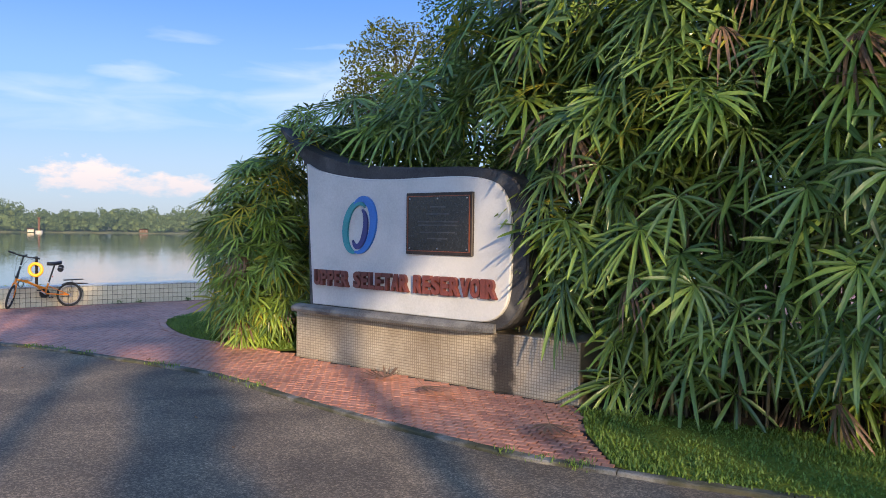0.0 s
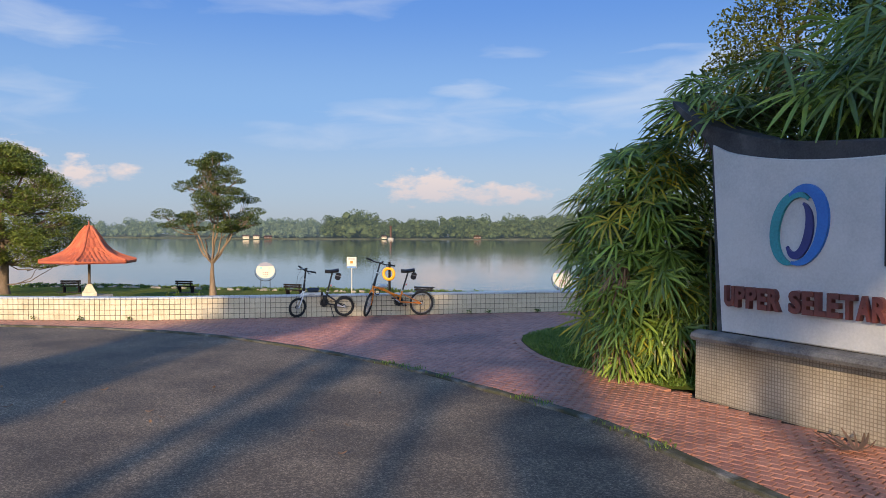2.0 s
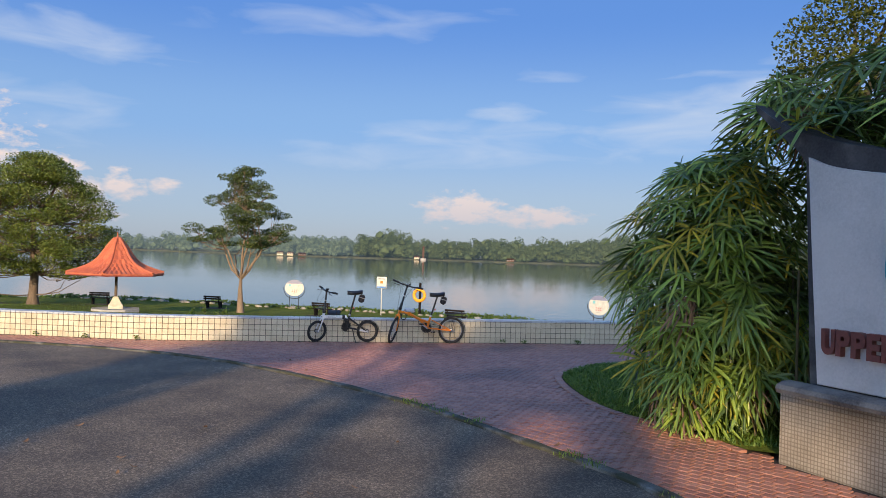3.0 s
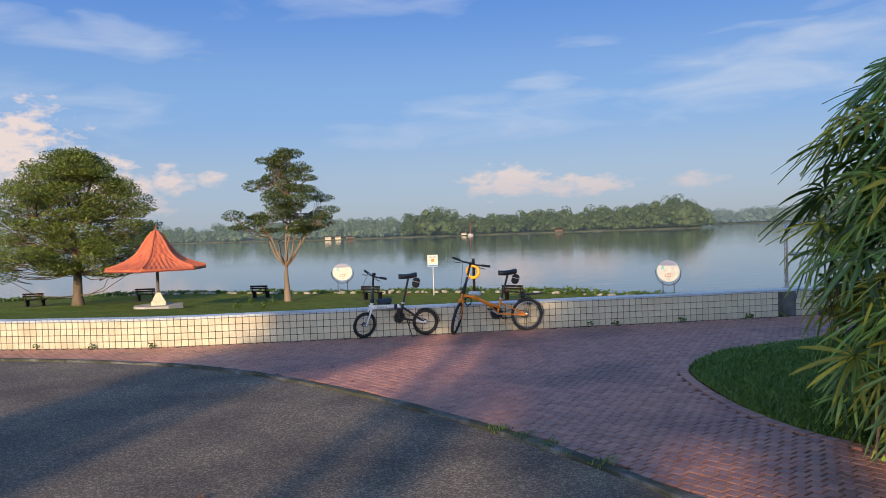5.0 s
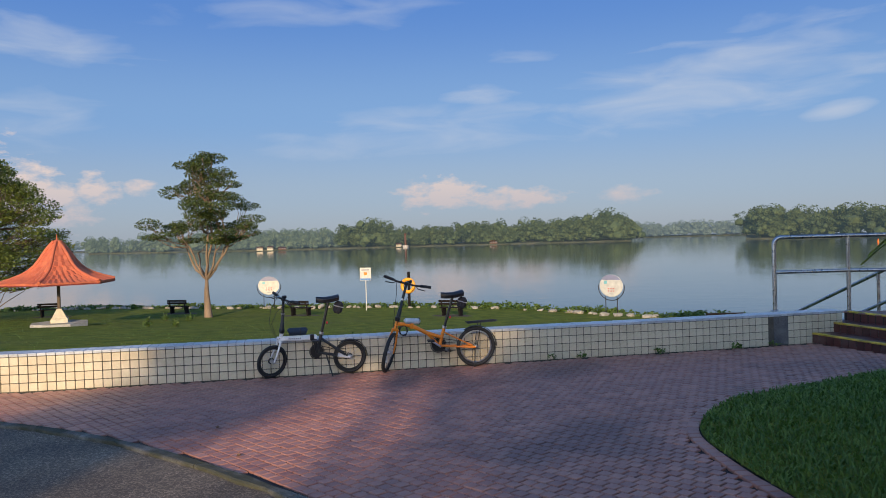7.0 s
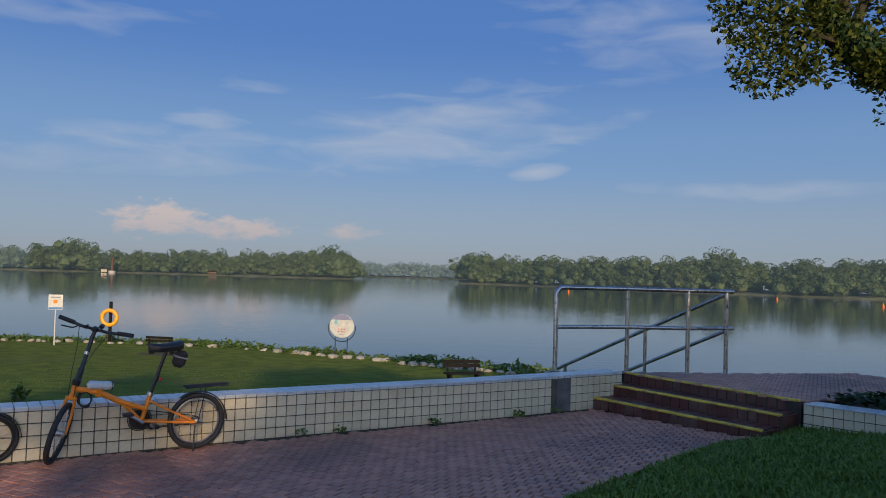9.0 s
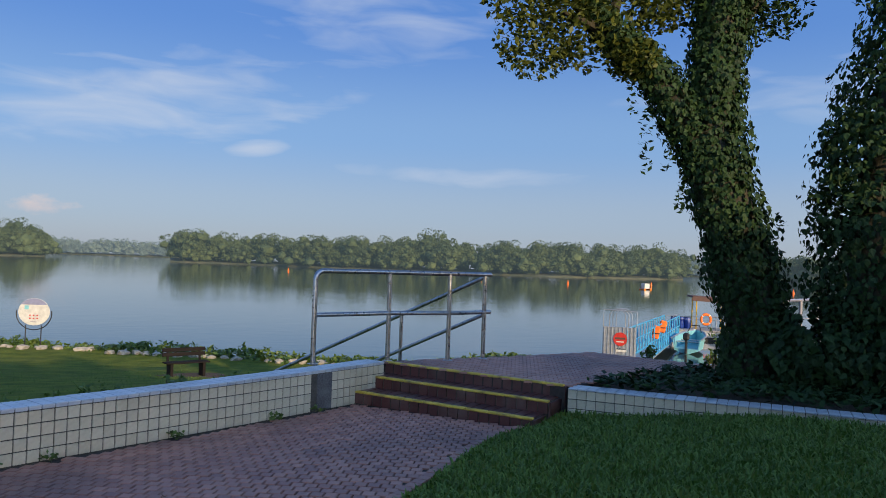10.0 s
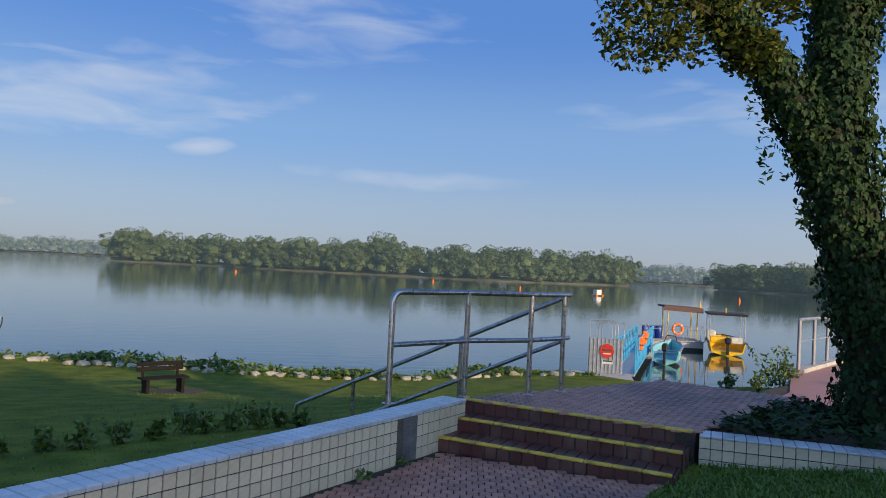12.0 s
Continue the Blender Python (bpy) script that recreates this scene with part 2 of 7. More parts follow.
TURF = mat("turf", (0.06, 0.088, 0.012), (0.17, 0.19, 0.03), scale=2.0, fine=45, rough=0.95, bump=0.9, spec=0.08, stain=(0.12, 0.13, 0.04, 0.5), stain_scale=0.25, bump_dist=0.03)
GRASS = leaf_mat("grass_blade", (0.055, 0.115, 0.014), (0.18, 0.27, 0.045), 0.3, 0.6)
STEEL = mat("brushed_steel", (0.3, 0.3, 0.31), (0.5, 0.5, 0.52), scale=20, fine=200, rough=0.3, bump=0.08, metal=1.0, stain=(0.2, 0.17, 0.14, 0.4), stain_scale=9)


# ---- building tools ----
class Geo:
    """Gathers verts and faces of one mesh."""

    def __init__(self):
        self.v, self.f = [], []

    def add(self, verts, faces, m=None):
        k = len(self.v)
        self.v += [tuple(m @ Vector(p)) for p in verts] if m is not None else [tuple(p) for p in verts]
        self.f += [tuple(i + k for i in q) for q in faces]
        return self

    def box(self, c, s, rot=None, bevel=0.0):
        """A box of size s round c, its edges cut by bevel."""
        hx, hy, hz = s[0] / 2, s[1] / 2, s[2] / 2
        m = Matrix.Translation(c) @ (rot.to_4x4() if rot is not None else Matrix())
        if not bevel:
            v = [(x, y, z) for x in (-hx, hx) for y in (-hy, hy) for z in (-hz, hz)]
            return self.add(v, [(0, 1, 3, 2), (4, 6, 7, 5), (0, 4, 5, 1), (2, 3, 7, 6), (0, 2, 6, 4), (1, 5, 7, 3)], m)
        b = min(bevel, hx * 0.9, hy * 0.9, hz * 0.9)
        v, idx = [], {}
        for sx in (-1, 1):
            for sy in (-1, 1):
                for sz in (-1, 1):
                    for ax in range(3):
                        p = [sx * (hx - b), sy * (hy - b), sz * (hz - b)]
                        p[ax] = (sx * hx, sy * hy, sz * hz)[ax]
                        idx[sx, sy, sz, ax] = len(v)
                        v.append(tuple(p))
        f = []
        for ax in range(3):
            o1, o2 = (ax + 1) % 3, (ax + 2) % 3
            for sg in (-1, 1):
                q = []
                for a, c2 in ((-1, -1), (1, -1), (1, 1), (-1, 1)):
                    k = [0, 0, 0]
                    k[ax], k[o1], k[o2] = sg, a, c2
                    q.append(idx[(*k, ax)])
                f.append(tuple(q if sg > 0 else q[::-1]))
            for a in (-1, 1):
                for c2 in (-1, 1):
                    k0, k1 = [0, 0, 0], [0, 0, 0]
                    k0[ax], k0[o1], k0[o2] = -1, a, c2
                    k1[ax], k1[o1], k1[o2] = 1, a, c2
                    q = [idx[(*k0, o1)], idx[(*k1, o1)], idx[(*k1, o2)], idx[(*k0, o2)]]
                    f.append(tuple(q if a * c2 < 0 else q[::-1]))
        for sx in (-1, 1):
            for sy in (-1, 1):
                for sz in (-1, 1):
                    q = [idx[sx, sy, sz, 0], idx[sx, sy, sz, 1], idx[sx, sy, sz, 2]]
                    f.append(tuple(q if sx * sy * sz > 0 else q[::-1]))
        return self.add(v, f, m)

    def tube(self, pts, r, seg=8, cap=True, closed=False):
        """A round bar along points; r is one radius or one for each point."""
        pts = [Vector(p) for p in pts]
        n = len(pts)
        rad = r if isinstance(r, (list, tuple)) else [r] * n
        up, v = None, []
        for i, p in enumerate(pts):
            a = pts[i - 1] if (i or closed) else p
            b = pts[(i + 1) % n] if (i < n - 1 or closed) else p
            d = (b - a).normalized()
            if up is None:
                up = d.orthogonal().normalized()
            up = (up - d * up.dot(d))
            up = up.normalized() if up.length > 1e-6 else d.orthogonal().normalized()
            side = d.cross(up)
            for k in range(seg):
                t = 2 * math.pi * k / seg
                v.append(p + (up * math.cos(t) + side * math.sin(t)) * rad[i])
        f = []
        for i in range(n if closed else n - 1):
            j = (i + 1) % n
            for k in range(seg):
                k2 = (k + 1) % seg
                f.append((i * seg + k, i * seg + k2, j * seg + k2, j * seg + k))
        if cap and not closed:
            f += [tuple(range(seg))[::-1], tuple((n - 1) * seg + k for k in range(seg))]
        return self.add(v, f)

    def lathe(self, prof, m=None, seg=24, ends=True):
        """A profile of (radius, height) turned round z."""
        v = [(r * math.cos(2 * math.pi * k / seg), r * math.sin(2 * math.pi * k / seg), z) for r, z in prof for k in range(seg)]
        f = [(i * seg + k, i * seg + (k + 1) % seg, (i + 1) * seg + (k + 1) % seg, (i + 1) * seg + k) for i in range(len(prof) - 1) for k in range(seg)]
        if ends:
            f += [tuple(range(seg))[::-1], tuple((len(prof) - 1) * seg + k for k in range(seg))]
        return self.add(v, f, m)

    def slab(self, outline, z0, z1):
        """A plate with an outline in plan, between two heights."""
        n = len(outline)
        v = [(x, y, z0) for x, y in outline] + [(x, y, z1) for x, y in outline]
        return self.add(v, [tuple(range(n))[::-1], tuple(range(n, 2 * n))] + [(i, (i + 1) % n, n + (i + 1) % n, n + i) for i in range(n)])

    def mesh(self, name, material, smooth=False):
        me = bpy.data.meshes.new(name)
        me.from_pydata(self.v, [], self.f)
        me.materials.append(material)
        if smooth:
            me.polygons.foreach_set("use_smooth", [True] * len(me.polygons))
            me.set_sharp_from_angle(angle=radians(40))
        me.update()
        return me


def part(name, geo, material, parent=None, label="", smooth=False):
    ob = new(name, geo.mesh(name, material, smooth) if isinstance(geo, Geo) else geo)
    if parent is not None:
        ob.parent = parent
    if label:
        ob["label"] = label
    return ob


def thing(name, m, label, category, group="", kind=""):
    ob = new(name)
    ob.empty_display_size = 0.1
    ob.matrix_world = m
    return tagged(ob, label, category, group, kind)


def setting(name, geo, material, label, smooth=False, category="", kind="structure"):
    return tagged(part(name, geo, material, None, "", smooth), label, category or name.replace("_", " "), "", kind)


def spline(pts, step):
    """A smooth line through points in plan, in even steps."""
    P = [Vector((*p, 0)) for p in pts]
    P = [P[0] * 2 - P[1]] + P + [P[-1] * 2 - P[-2]]
    fine = []
    for i in range(1, len(P) - 2):
        for k in range(24):
            t = k / 24
            a, b, c, d = P[i - 1:i + 3]
            fine.append(0.5 * ((2 * b) + (c - a) * t + (2 * a - 5 * b + 4 * c - d) * t * t + (3 * b - a - 3 * c + d) * t ** 3))
    fine.append(P[-2])
    line, left = [fine[0]], step
    for a, b in zip(fine, fine[1:]):
        gap = (b - a).length
        while gap >= left:
            a = a + (b - a) * (left / gap)
            line.append(a)
            gap -= left
            left = step
        left -= gap
    return [(p.x, p.y) for p in line]


def inside(p, poly):
    x, y = p
    hit = False
    for (x1, y1), (x2, y2) in zip(poly, poly[1:] + poly[:1]):
        if (y1 > y) != (y2 > y) and x < (x2 - x1) * (y - y1) / (y2 - y1) + x1:
            hit = not hit
    return hit


def y_on(line, x):
    for (x1, y1), (x2, y2) in zip(line, line[1:]):
        if min(x1, x2) <= x <= max(x1, x2) and x1 != x2:
            return y1 + (y2 - y1) * (x - x1) / (x2 - x1)
    return None


def away(line, p):
    """Distance from p to a line in plan."""
    best = 1e9
    px, py = p
    for (x1, y1), (x2, y2) in zip(line, line[1:]):
        dx, dy = x2 - x1, y2 - y1
        t = max(0, min(1, ((px - x1) * dx + (py - y1) * dy) / (dx * dx + dy * dy + 1e-9)))
        best = min(best, math.hypot(px - x1 - t * dx, py - y1 - t * dy))
    return best


def smooth01(t):
    t = max(0.0, min(1.0, t))
    return t * t * (3 - 2 * t)

# ---- plan ----
U, V = Vector((0.8477, -0.5305, 0)), Vector((0.5305, 0.8477, 0))     # along the sign and the paving rows; across them
WATER = -2.35
WALL_LINE = spline([(-30, 1.0), (-24, 3.6), (-18, 6.0), (-13.6, 8.1), (-12.4, 8.75), (-11.2, 9.45), (-10.0, 10.55), (-8.5, 12.0), (-7.1, 13.4), (-5.9, 14.55), (-4.98, 15.48), (-4.30, 16.20)], 0.0875)
KERB_LINE = spline([(-30, -3.0), (-22, 2.2), (-16, 6.0), (-13.2, 7.45), (-11.9, 8.05), (-10.4, 8.58), (-8.93, 8.86), (-7.2, 8.77), (-5.05, 8.31), (-3.4, 7.67), (-2.16, 7.1), (-0.9, 6.14), (0.38, 5.24), (1.39, 4.69), (3.1, 4.15), (6.0, 3.1), (12, 0.2), (22, -6)], 0.25)
ISLAND = spline([(-2.0, 8.62), (-2.6, 9.02), (-3.24, 9.29), (-3.77, 9.71), (-4.38, 10.45), (-4.74, 11.16), (-4.71, 12.2), (-4.16, 13.27), (-3.52, 14.4), (-3.06, 14.86)], 0.12)
LAWN = ISLAND + [(-2.73, 15.13), (10, 7.05), (10, 2.5), (4.2, 5.5), (1.6, 6.36), (-1.68, 8.45)]
VERGE = [(1.5, 6.3), (1.52, 5.5), (1.66, 4.75)] + [p for p in KERB_LINE if p[0] > 1.7] + [(22, 4), (10, 2.5), (4.2, 5.5)]
SHORE = spline([(-75, -30), (-66, -5), (-58, 12), (-51, 23), (-48, 28.0), (-43.5, 31.5), (-38, 33.2), (-33, 34.6), (-29, 36.3), (-23, 37.6), (-18.5, 37.6), (-12, 35.9), (-7, 34.4), (-3.2, 33.2), (0.5, 34.6), (4.2, 35.4), (6.5, 33.5), (7.5, 29), (8.5, 26), (14, 27.5), (30, 30), (60, 36)], 0.8)


WALL_C, SHORE_C, ISLAND_C = WALL_LINE[::24] + WALL_LINE[-1:], SHORE[::5] + SHORE[-1:], ISLAND[::3] + ISLAND[-1:]


def gridded(step):
    """Keeps a height field's values on a grid and blends between them."""
    def wrap(fn):
        kept = {}

        def at(i, j):
            if (i, j) not in kept:
                kept[i, j] = fn(i * step, j * step)
            return kept[i, j]

        def read(x, y):
            i, j = math.floor(x / step), math.floor(y / step)
            a, b = x / step - i, y / step - j
            return (at(i, j) * (1 - a) + at(i + 1, j) * a) * (1 - b) + (at(i, j + 1) * (1 - a) + at(i + 1, j + 1) * a) * b
        return read
    return wrap


@gridded(0.8)
def lawn_z(x, y):
    """The lawn's height beyond the wall: it falls to the shore."""
    near = away(WALL_C, (x, y)) if x < -4.5 else max(0.0, math.hypot(x + 3.0, y - 16.8) - 1.2)
    far = away(SHORE_C, (x, y))
    t = near / (near + far + 0.01)
    z = -0.42 - 1.55 * smooth01(t * 1.06) + 0.05 * noise.noise(Vector((x * 0.25, y * 0.25, 0)))
    if x > 0:
        z += 0.9 * smooth01(x / 3.5) * smooth01((30 - y) / 8)
    return z


# ground that goes on under the lake to the horizon
g = Geo()
g.add([(-2500, -2500, -5.2), (2500, -2500, -5.2), (2500, 2500, -5.2), (-2500, 2500, -5.2)], [(0, 1, 2, 3)])
setting("ground", g, SOIL, "brown lake bed and earth reaching the horizon", category="ground")

# water
WATER_MAT = bpy.data.materials.new("lake_water")
WATER_MAT.use_nodes = True
nt = WATER_MAT.node_tree
b = nt.nodes["Principled BSDF"]
b.inputs["Base Color"].default_value = (0.03, 0.045, 0.035, 1)
b.inputs["Roughness"].default_value = 0.05
b.inputs["IOR"].default_value = 1.33
b.inputs["Specular IOR Level"].default_value = 0.5
geo_n, mp, n1, n2, ad, bp = (nt.nodes.new(k) for k in ("ShaderNodeNewGeometry", "ShaderNodeMapping", "ShaderNodeTexNoise", "ShaderNodeTexNoise", "ShaderNodeMath", "ShaderNodeBump"))
mp.inputs["Scale"].default_value = (0.35, 1.0, 1.0)
nt.links.new(geo_n.outputs["Position"], mp.inputs[0])
nt.links.new(mp.outputs[0], n1.inputs["Vector"])
nt.links.new(geo_n.outputs["Position"], n2.inputs["Vector"])
n1.inputs["Scale"].default_value, n1.inputs["Detail"].default_value = 1.6, 3
n2.inputs["Scale"].default_value, n2.inputs["Detail"].default_value = 0.045, 3
ad.operation = 'MULTIPLY'
nt.links.new(n1.outputs[0], ad.inputs[0])
nt.links.new(n2.outputs[0], ad.inputs[1])
bp.inputs["Strength"].default_value, bp.inputs["Distance"].default_value = 0.16, 0.1
nt.links.new(ad.outputs[0], bp.inputs["Height"])
nt.links.new(bp.outputs[0], b.inputs["Normal"])
g = Geo()
g.add([(-2500, -200, WATER), (2500, -200, WATER), (2500, 2500, WATER), (-2500, 2500, WATER)], [(0, 1, 2, 3)])
setting("water", g, WATER_MAT, "calm grey-blue reservoir water with faint ripples", category="water")

# car park asphalt, up to the kerb
g = Geo()
rows = 14
line = [p for p in KERB_LINE[::2]]
for i, (x, y) in enumerate(line):
    for k in range(rows + 1):
        t = (k / rows) ** 2
        ex, ey = (x * 1.6 - 3, -70)
        px, py = x + (ex - x) * t, y + (ey - y) * t
        g.v.append((px, py, -0.012 + 0.012 * noise.noise(Vector((px * 0.4, py * 0.4, 3)))))
for i in range(len(line) - 1):
    for k in range(rows):
        a = i * (rows + 1) + k
        g.f.append((a, a + 1, a + rows + 2, a + rows + 1))
setting("road", g, ASPHALT, "dark worn asphalt of a car park", category="road")
# earth banks that carry the asphalt and the paving down below the water
g = Geo()
g.slab([(-60, -72), (60, -72), (60, 18), (9, 24), (1.5, 20), (-2, 17), (-4.3, 16.2), (-7, 13.3), (-10, 10.4), (-13, 8.3), (-30, 0.8), (-60, -12)], -5.0, -0.06)
setting("earth", g, SOIL, "brown earth under the paved forecourt", category="earth")

# concrete edge strip between asphalt and paving, in lengths
g = Geo()
for i in range(0, len(KERB_LINE) - 4, 4):
    seg = KERB_LINE[i:i + 5]
    L, R = [], []
    for k in range(5):
        a, c = seg[max(0, k - 1)], seg[min(4, k + 1)]
        d = Vector((c[0] - a[0], c[1] - a[1], 0)).normalized()
        nrm = Vector((-d.y, d.x, 0))
        p = Vector((*seg[k], 0)) + d * (0.004 if k == 0 else -0.004 if k == 4 else 0)
        wob = 0.02 * noise.noise(p * 3)
        L.append(p + nrm * (0.045 + wob))
        R.append(p - nrm * (0.04 + wob * 1.6))
    n0 = len(g.v)
    for a, c in zip(L, R):
        z = 0.016 + 0.006 * noise.noise(a * 2.3)
        g.v += [(a.x, a.y, -0.05), (a.x, a.y, z - 0.004), (a.x * 0.9 + c.x * 0.1, a.y * 0.9 + c.y * 0.1, z), (a.x * 0.12 + c.x * 0.88, a.y * 0.12 + c.y * 0.88, z), (c.x, c.y, z - 0.008), (c.x, c.y, -0.05)]
    for k in range(4):
        for j in range(5):
            q = n0 + k * 6 + j
            g.f.append((q, q + 6, q + 7, q + 1))
    g.f += [tuple(n0 + j for j in range(6)), tuple(n0 + 24 + j for j in range(5, -1, -1))]
setting("kerb", g, KERB, "mossy flush concrete kerb strip along the paving", category="kerb")

# bedding under the pavers
g = Geo()
kl = [p for p in KERB_LINE if -29 < p[0] < 2.2]
g.v = []
for x, y in kl:
    top = y_on(WALL_LINE, x)
    top = min(top if top is not None else 18.0, 16.6)
    g.v += [(x, y, -0.014), (x, (y + top) / 2, -0.014), (x, top, -0.014)]
g.f = [q for i in range(len(kl) - 1) for q in ((i * 3, i * 3 + 3, i * 3 + 4, i * 3 + 1), (i * 3 + 1, i * 3 + 4, i * 3 + 5, i * 3 + 2))]
pavement = setting("pavement", g, BED, "forecourt of small red-brown clay pavers in running bond", category="pavement")

# lawn beyond the wall, one sheet that dips under the water
g = Geo()
NX, NY = 104, 70
for i in range(NX + 1):
    x = -72 + i * (72 + 62) / NX
    lo = y_on(WALL_LINE, x)
    lo = (lo + 0.1 if lo is not None else (-30 if x < -30 else 16.4))
    if -4.6 < x:
        lo = 16.6 if x < 2 else 19
    hi = max(y_on(SHORE, x) or 36, lo + 1)
    for k in range(NY + 1):
        t = k / NY
        y = lo + (hi + 2.5 - lo) * t
        g.v.append((x, y, lawn_z(x, y) if y < hi - 0.3 else lawn_z(x, hi - 0.3) - 0.35 * (y - hi + 0.3)))
for i in range(NX):
    for k in range(NY):
        a = i * (NY + 1) + k
        g.f.append((a, a + NY + 1, a + NY + 2, a + 1))
setting("lawn", g, TURF, "mown green lawn sloping to the water's edge", True, "lawn")


@gridded(0.12)
def island_z(x, y):
    """The lawn beside the forecourt: flush at its edge, rising to the planter."""
    d = min(away(ISLAND_C, (x, y)), 3.0)
    return 0.005 + 0.05 * smooth01(d / 0.5) + 0.19 * smooth01(d / 2.4) + 0.012 * noise.noise(Vector((x * 1.6, y * 1.6, 0)))


def sheet(poly, step, zf):
    """A ground sheet over an outline, with its rim on the outline."""
    bm = bmesh.new()
    vs = [bm.verts.new((x, y, 0)) for x, y in poly]
    bm.faces.new(vs)
    bmesh.ops.triangulate(bm, faces=bm.faces[:])
    xs, ys = [p[0] for p in poly], [p[1] for p in poly]
    for axis, lo, hi in ((0, min(xs), max(xs)), (1, min(ys), max(ys))):
        c = lo + step
        while c < hi:
            co, no = [0, 0, 0], [0, 0, 0]
            co[axis], no[axis] = c, 1
            bmesh.ops.bisect_plane(bm, geom=bm.verts[:] + bm.edges[:] + bm.faces[:], plane_co=co, plane_no=no)
            c += step
    for v in bm.verts:
        v.co.z = zf(v.co.x, v.co.y)
    gg = Geo()
    bm.verts.index_update()
    gg.v = [tuple(v.co) for v in bm.verts]
    gg.f = [tuple(v.index for v in f.verts) if f.normal.z >= 0 else tuple(v.index for v in f.verts)[::-1] for f in bm.faces]
    bm.free()
    return gg


setting("turf_island", sheet(LAWN, 0.35, island_z), TURF, "grass bed with a curved paved edge beside the forecourt", True, "lawn")
setting("verge", sheet(VERGE, 0.5, lambda x, y: 0.012 + 0.03 * noise.noise(Vector((x, y, 5)))), TURF, "narrow grass verge between the kerb and the palms", True, "verge")

# ---- tiled parapet wall ----
WALL_T, ROWS4, PITCH, WALL_H = 0.24, 4, 0.0875, 0.375


def normals(line):
    out_n = []
    for i in range(len(line)):
        a, c = line[max(0, i - 1)], line[min(len(line) - 1, i + 1)]
        d = Vector((c[0] - a[0], c[1] - a[1], 0)).normalized()
        out_n.append(Vector((-d.y, d.x, 0)))
    return out_n


WN = normals(WALL_LINE)
g = Geo()
for (x, y), nrm in zip(WALL_LINE, WN):
    p, q = Vector((x, y, 0)) + nrm * 0.008, Vector((x, y, 0)) + nrm * (WALL_T - 0.008)
    g.v += [(p.x, p.y, -0.1), (p.x, p.y, WALL_H - 0.012), (q.x, q.y, WALL_H - 0.012), (q.x, q.y, -1.0)]
for i in range(len(WALL_LINE) - 1):
    for j in range(3):
        a = i * 4 + j
        g.f.append((a, a + 4, a + 5, a + 1))
g.f += [(0, 1, 2, 3), tuple(len(g.v) - 4 + j for j in (3, 2, 1, 0))]
wall = setting("wall_parapet", g, GROUT, "low curved parapet clad in square cream glazed tiles", category="wall")

# planter kerb right of the steps, and the steps
STEP_E, STEP_F = Vector((0.81, -0.587, 0)), Vector((0.587, 0.81, 0))
P0 = Vector((-4.70, 15.94, 0))


def frame_of(o, ex, ey):
    m = Matrix((ex, ey, Vector((0, 0, 1)))).transposed().to_4x4()
    m.translation = o
    return m


# ---- steps and landing ----
PLAT_Z = 0.345
PLATFORM = [(-4.31, 16.40), (-2.67, 15.21), (-0.38, 16.93), (-1.45, 18.04), (-3.0, 17.25)]
g = Geo().slab(PLATFORM, -1.2, PLAT_Z - 0.012)


def plat_z(x, y):
    """The landing's top, which falls a little to the east."""
    return PLAT_Z - 0.04 * smooth01((x + 4.2) / 1.6)


g.v = [(x, y, plat_z(x, y) - 0.012 if z > 0 else z) for x, y, z in g.v]
landing = setting("landing", g, BED, "raised landing of brown clay pavers above the steps", category="landing")
SM = frame_of(P0, STEP_E, STEP_F) @ Matrix.Rotation(radians(1.2), 4, 'Y')
steps = thing("steps", SM, "three brown tiled steps with worn yellow nosings", "steps", kind="structure")
RISE, RUN = 0.115, 0.30
for k in range(3):
    x0, x1, y0 = 0.035 * k, 1.98 + 0.035 * k, RUN * k
    z0, z1 = RISE * k, RISE * (k + 1)
    depth = 0.62 - y0 + 0.35 if k < 2 else 0.14
    part("step_body", Geo().box(((x0 + x1) / 2, y0 + depth / 2 + 0.012, z1 / 2 - 0.03), (x1 - x0 - 0.004, depth, z1 + 0.05)), GROUT, steps)
    tile = Geo().box((0, 0, 0), (0.094, 0.012, RISE - 0.014), bevel=0.003).mesh("riser_tile", RISER)
    tread = Geo().box((0, 0, 0), (0.094, 0.235, 0.012), bevel=0.003).mesh("tread_tile", RISER)
    n = int((x1 - x0) / 0.1)
    for i in range(n):
        x = x0 + 0.05 + i * (x1 - x0) / n
        r = part("riser_tile", tile, None, steps)
        r.location = (x, y0 + 0.006, z0 + RISE / 2 - 0.003)
        if k < 2:
            r = part("tread_tile", tread, None, steps)
            r.location = (x, y0 + 0.175, z1 + 0.004)
    edge = Geo()
    for i in range(int((x1 - x0) / 0.2)):
        w = (x1 - x0) / int((x1 - x0) / 0.2)
        edge.box((x0 + w * (i + 0.5), y0 + 0.024 + 0.003 * math.sin(i * 2.1), z1 + 0.001), (w - 0.003, 0.055, 0.022), bevel=0.006)
    part("nosing", edge, NOSING, steps, "chipped yellow painted nosing")
    part("end_cap", Geo().box((x1 + 0.012, y0 + 0.3, z1 / 2), (0.02, 0.6, z1 - 0.01), bevel=0.004), RISER, steps, "tiled end of a step")

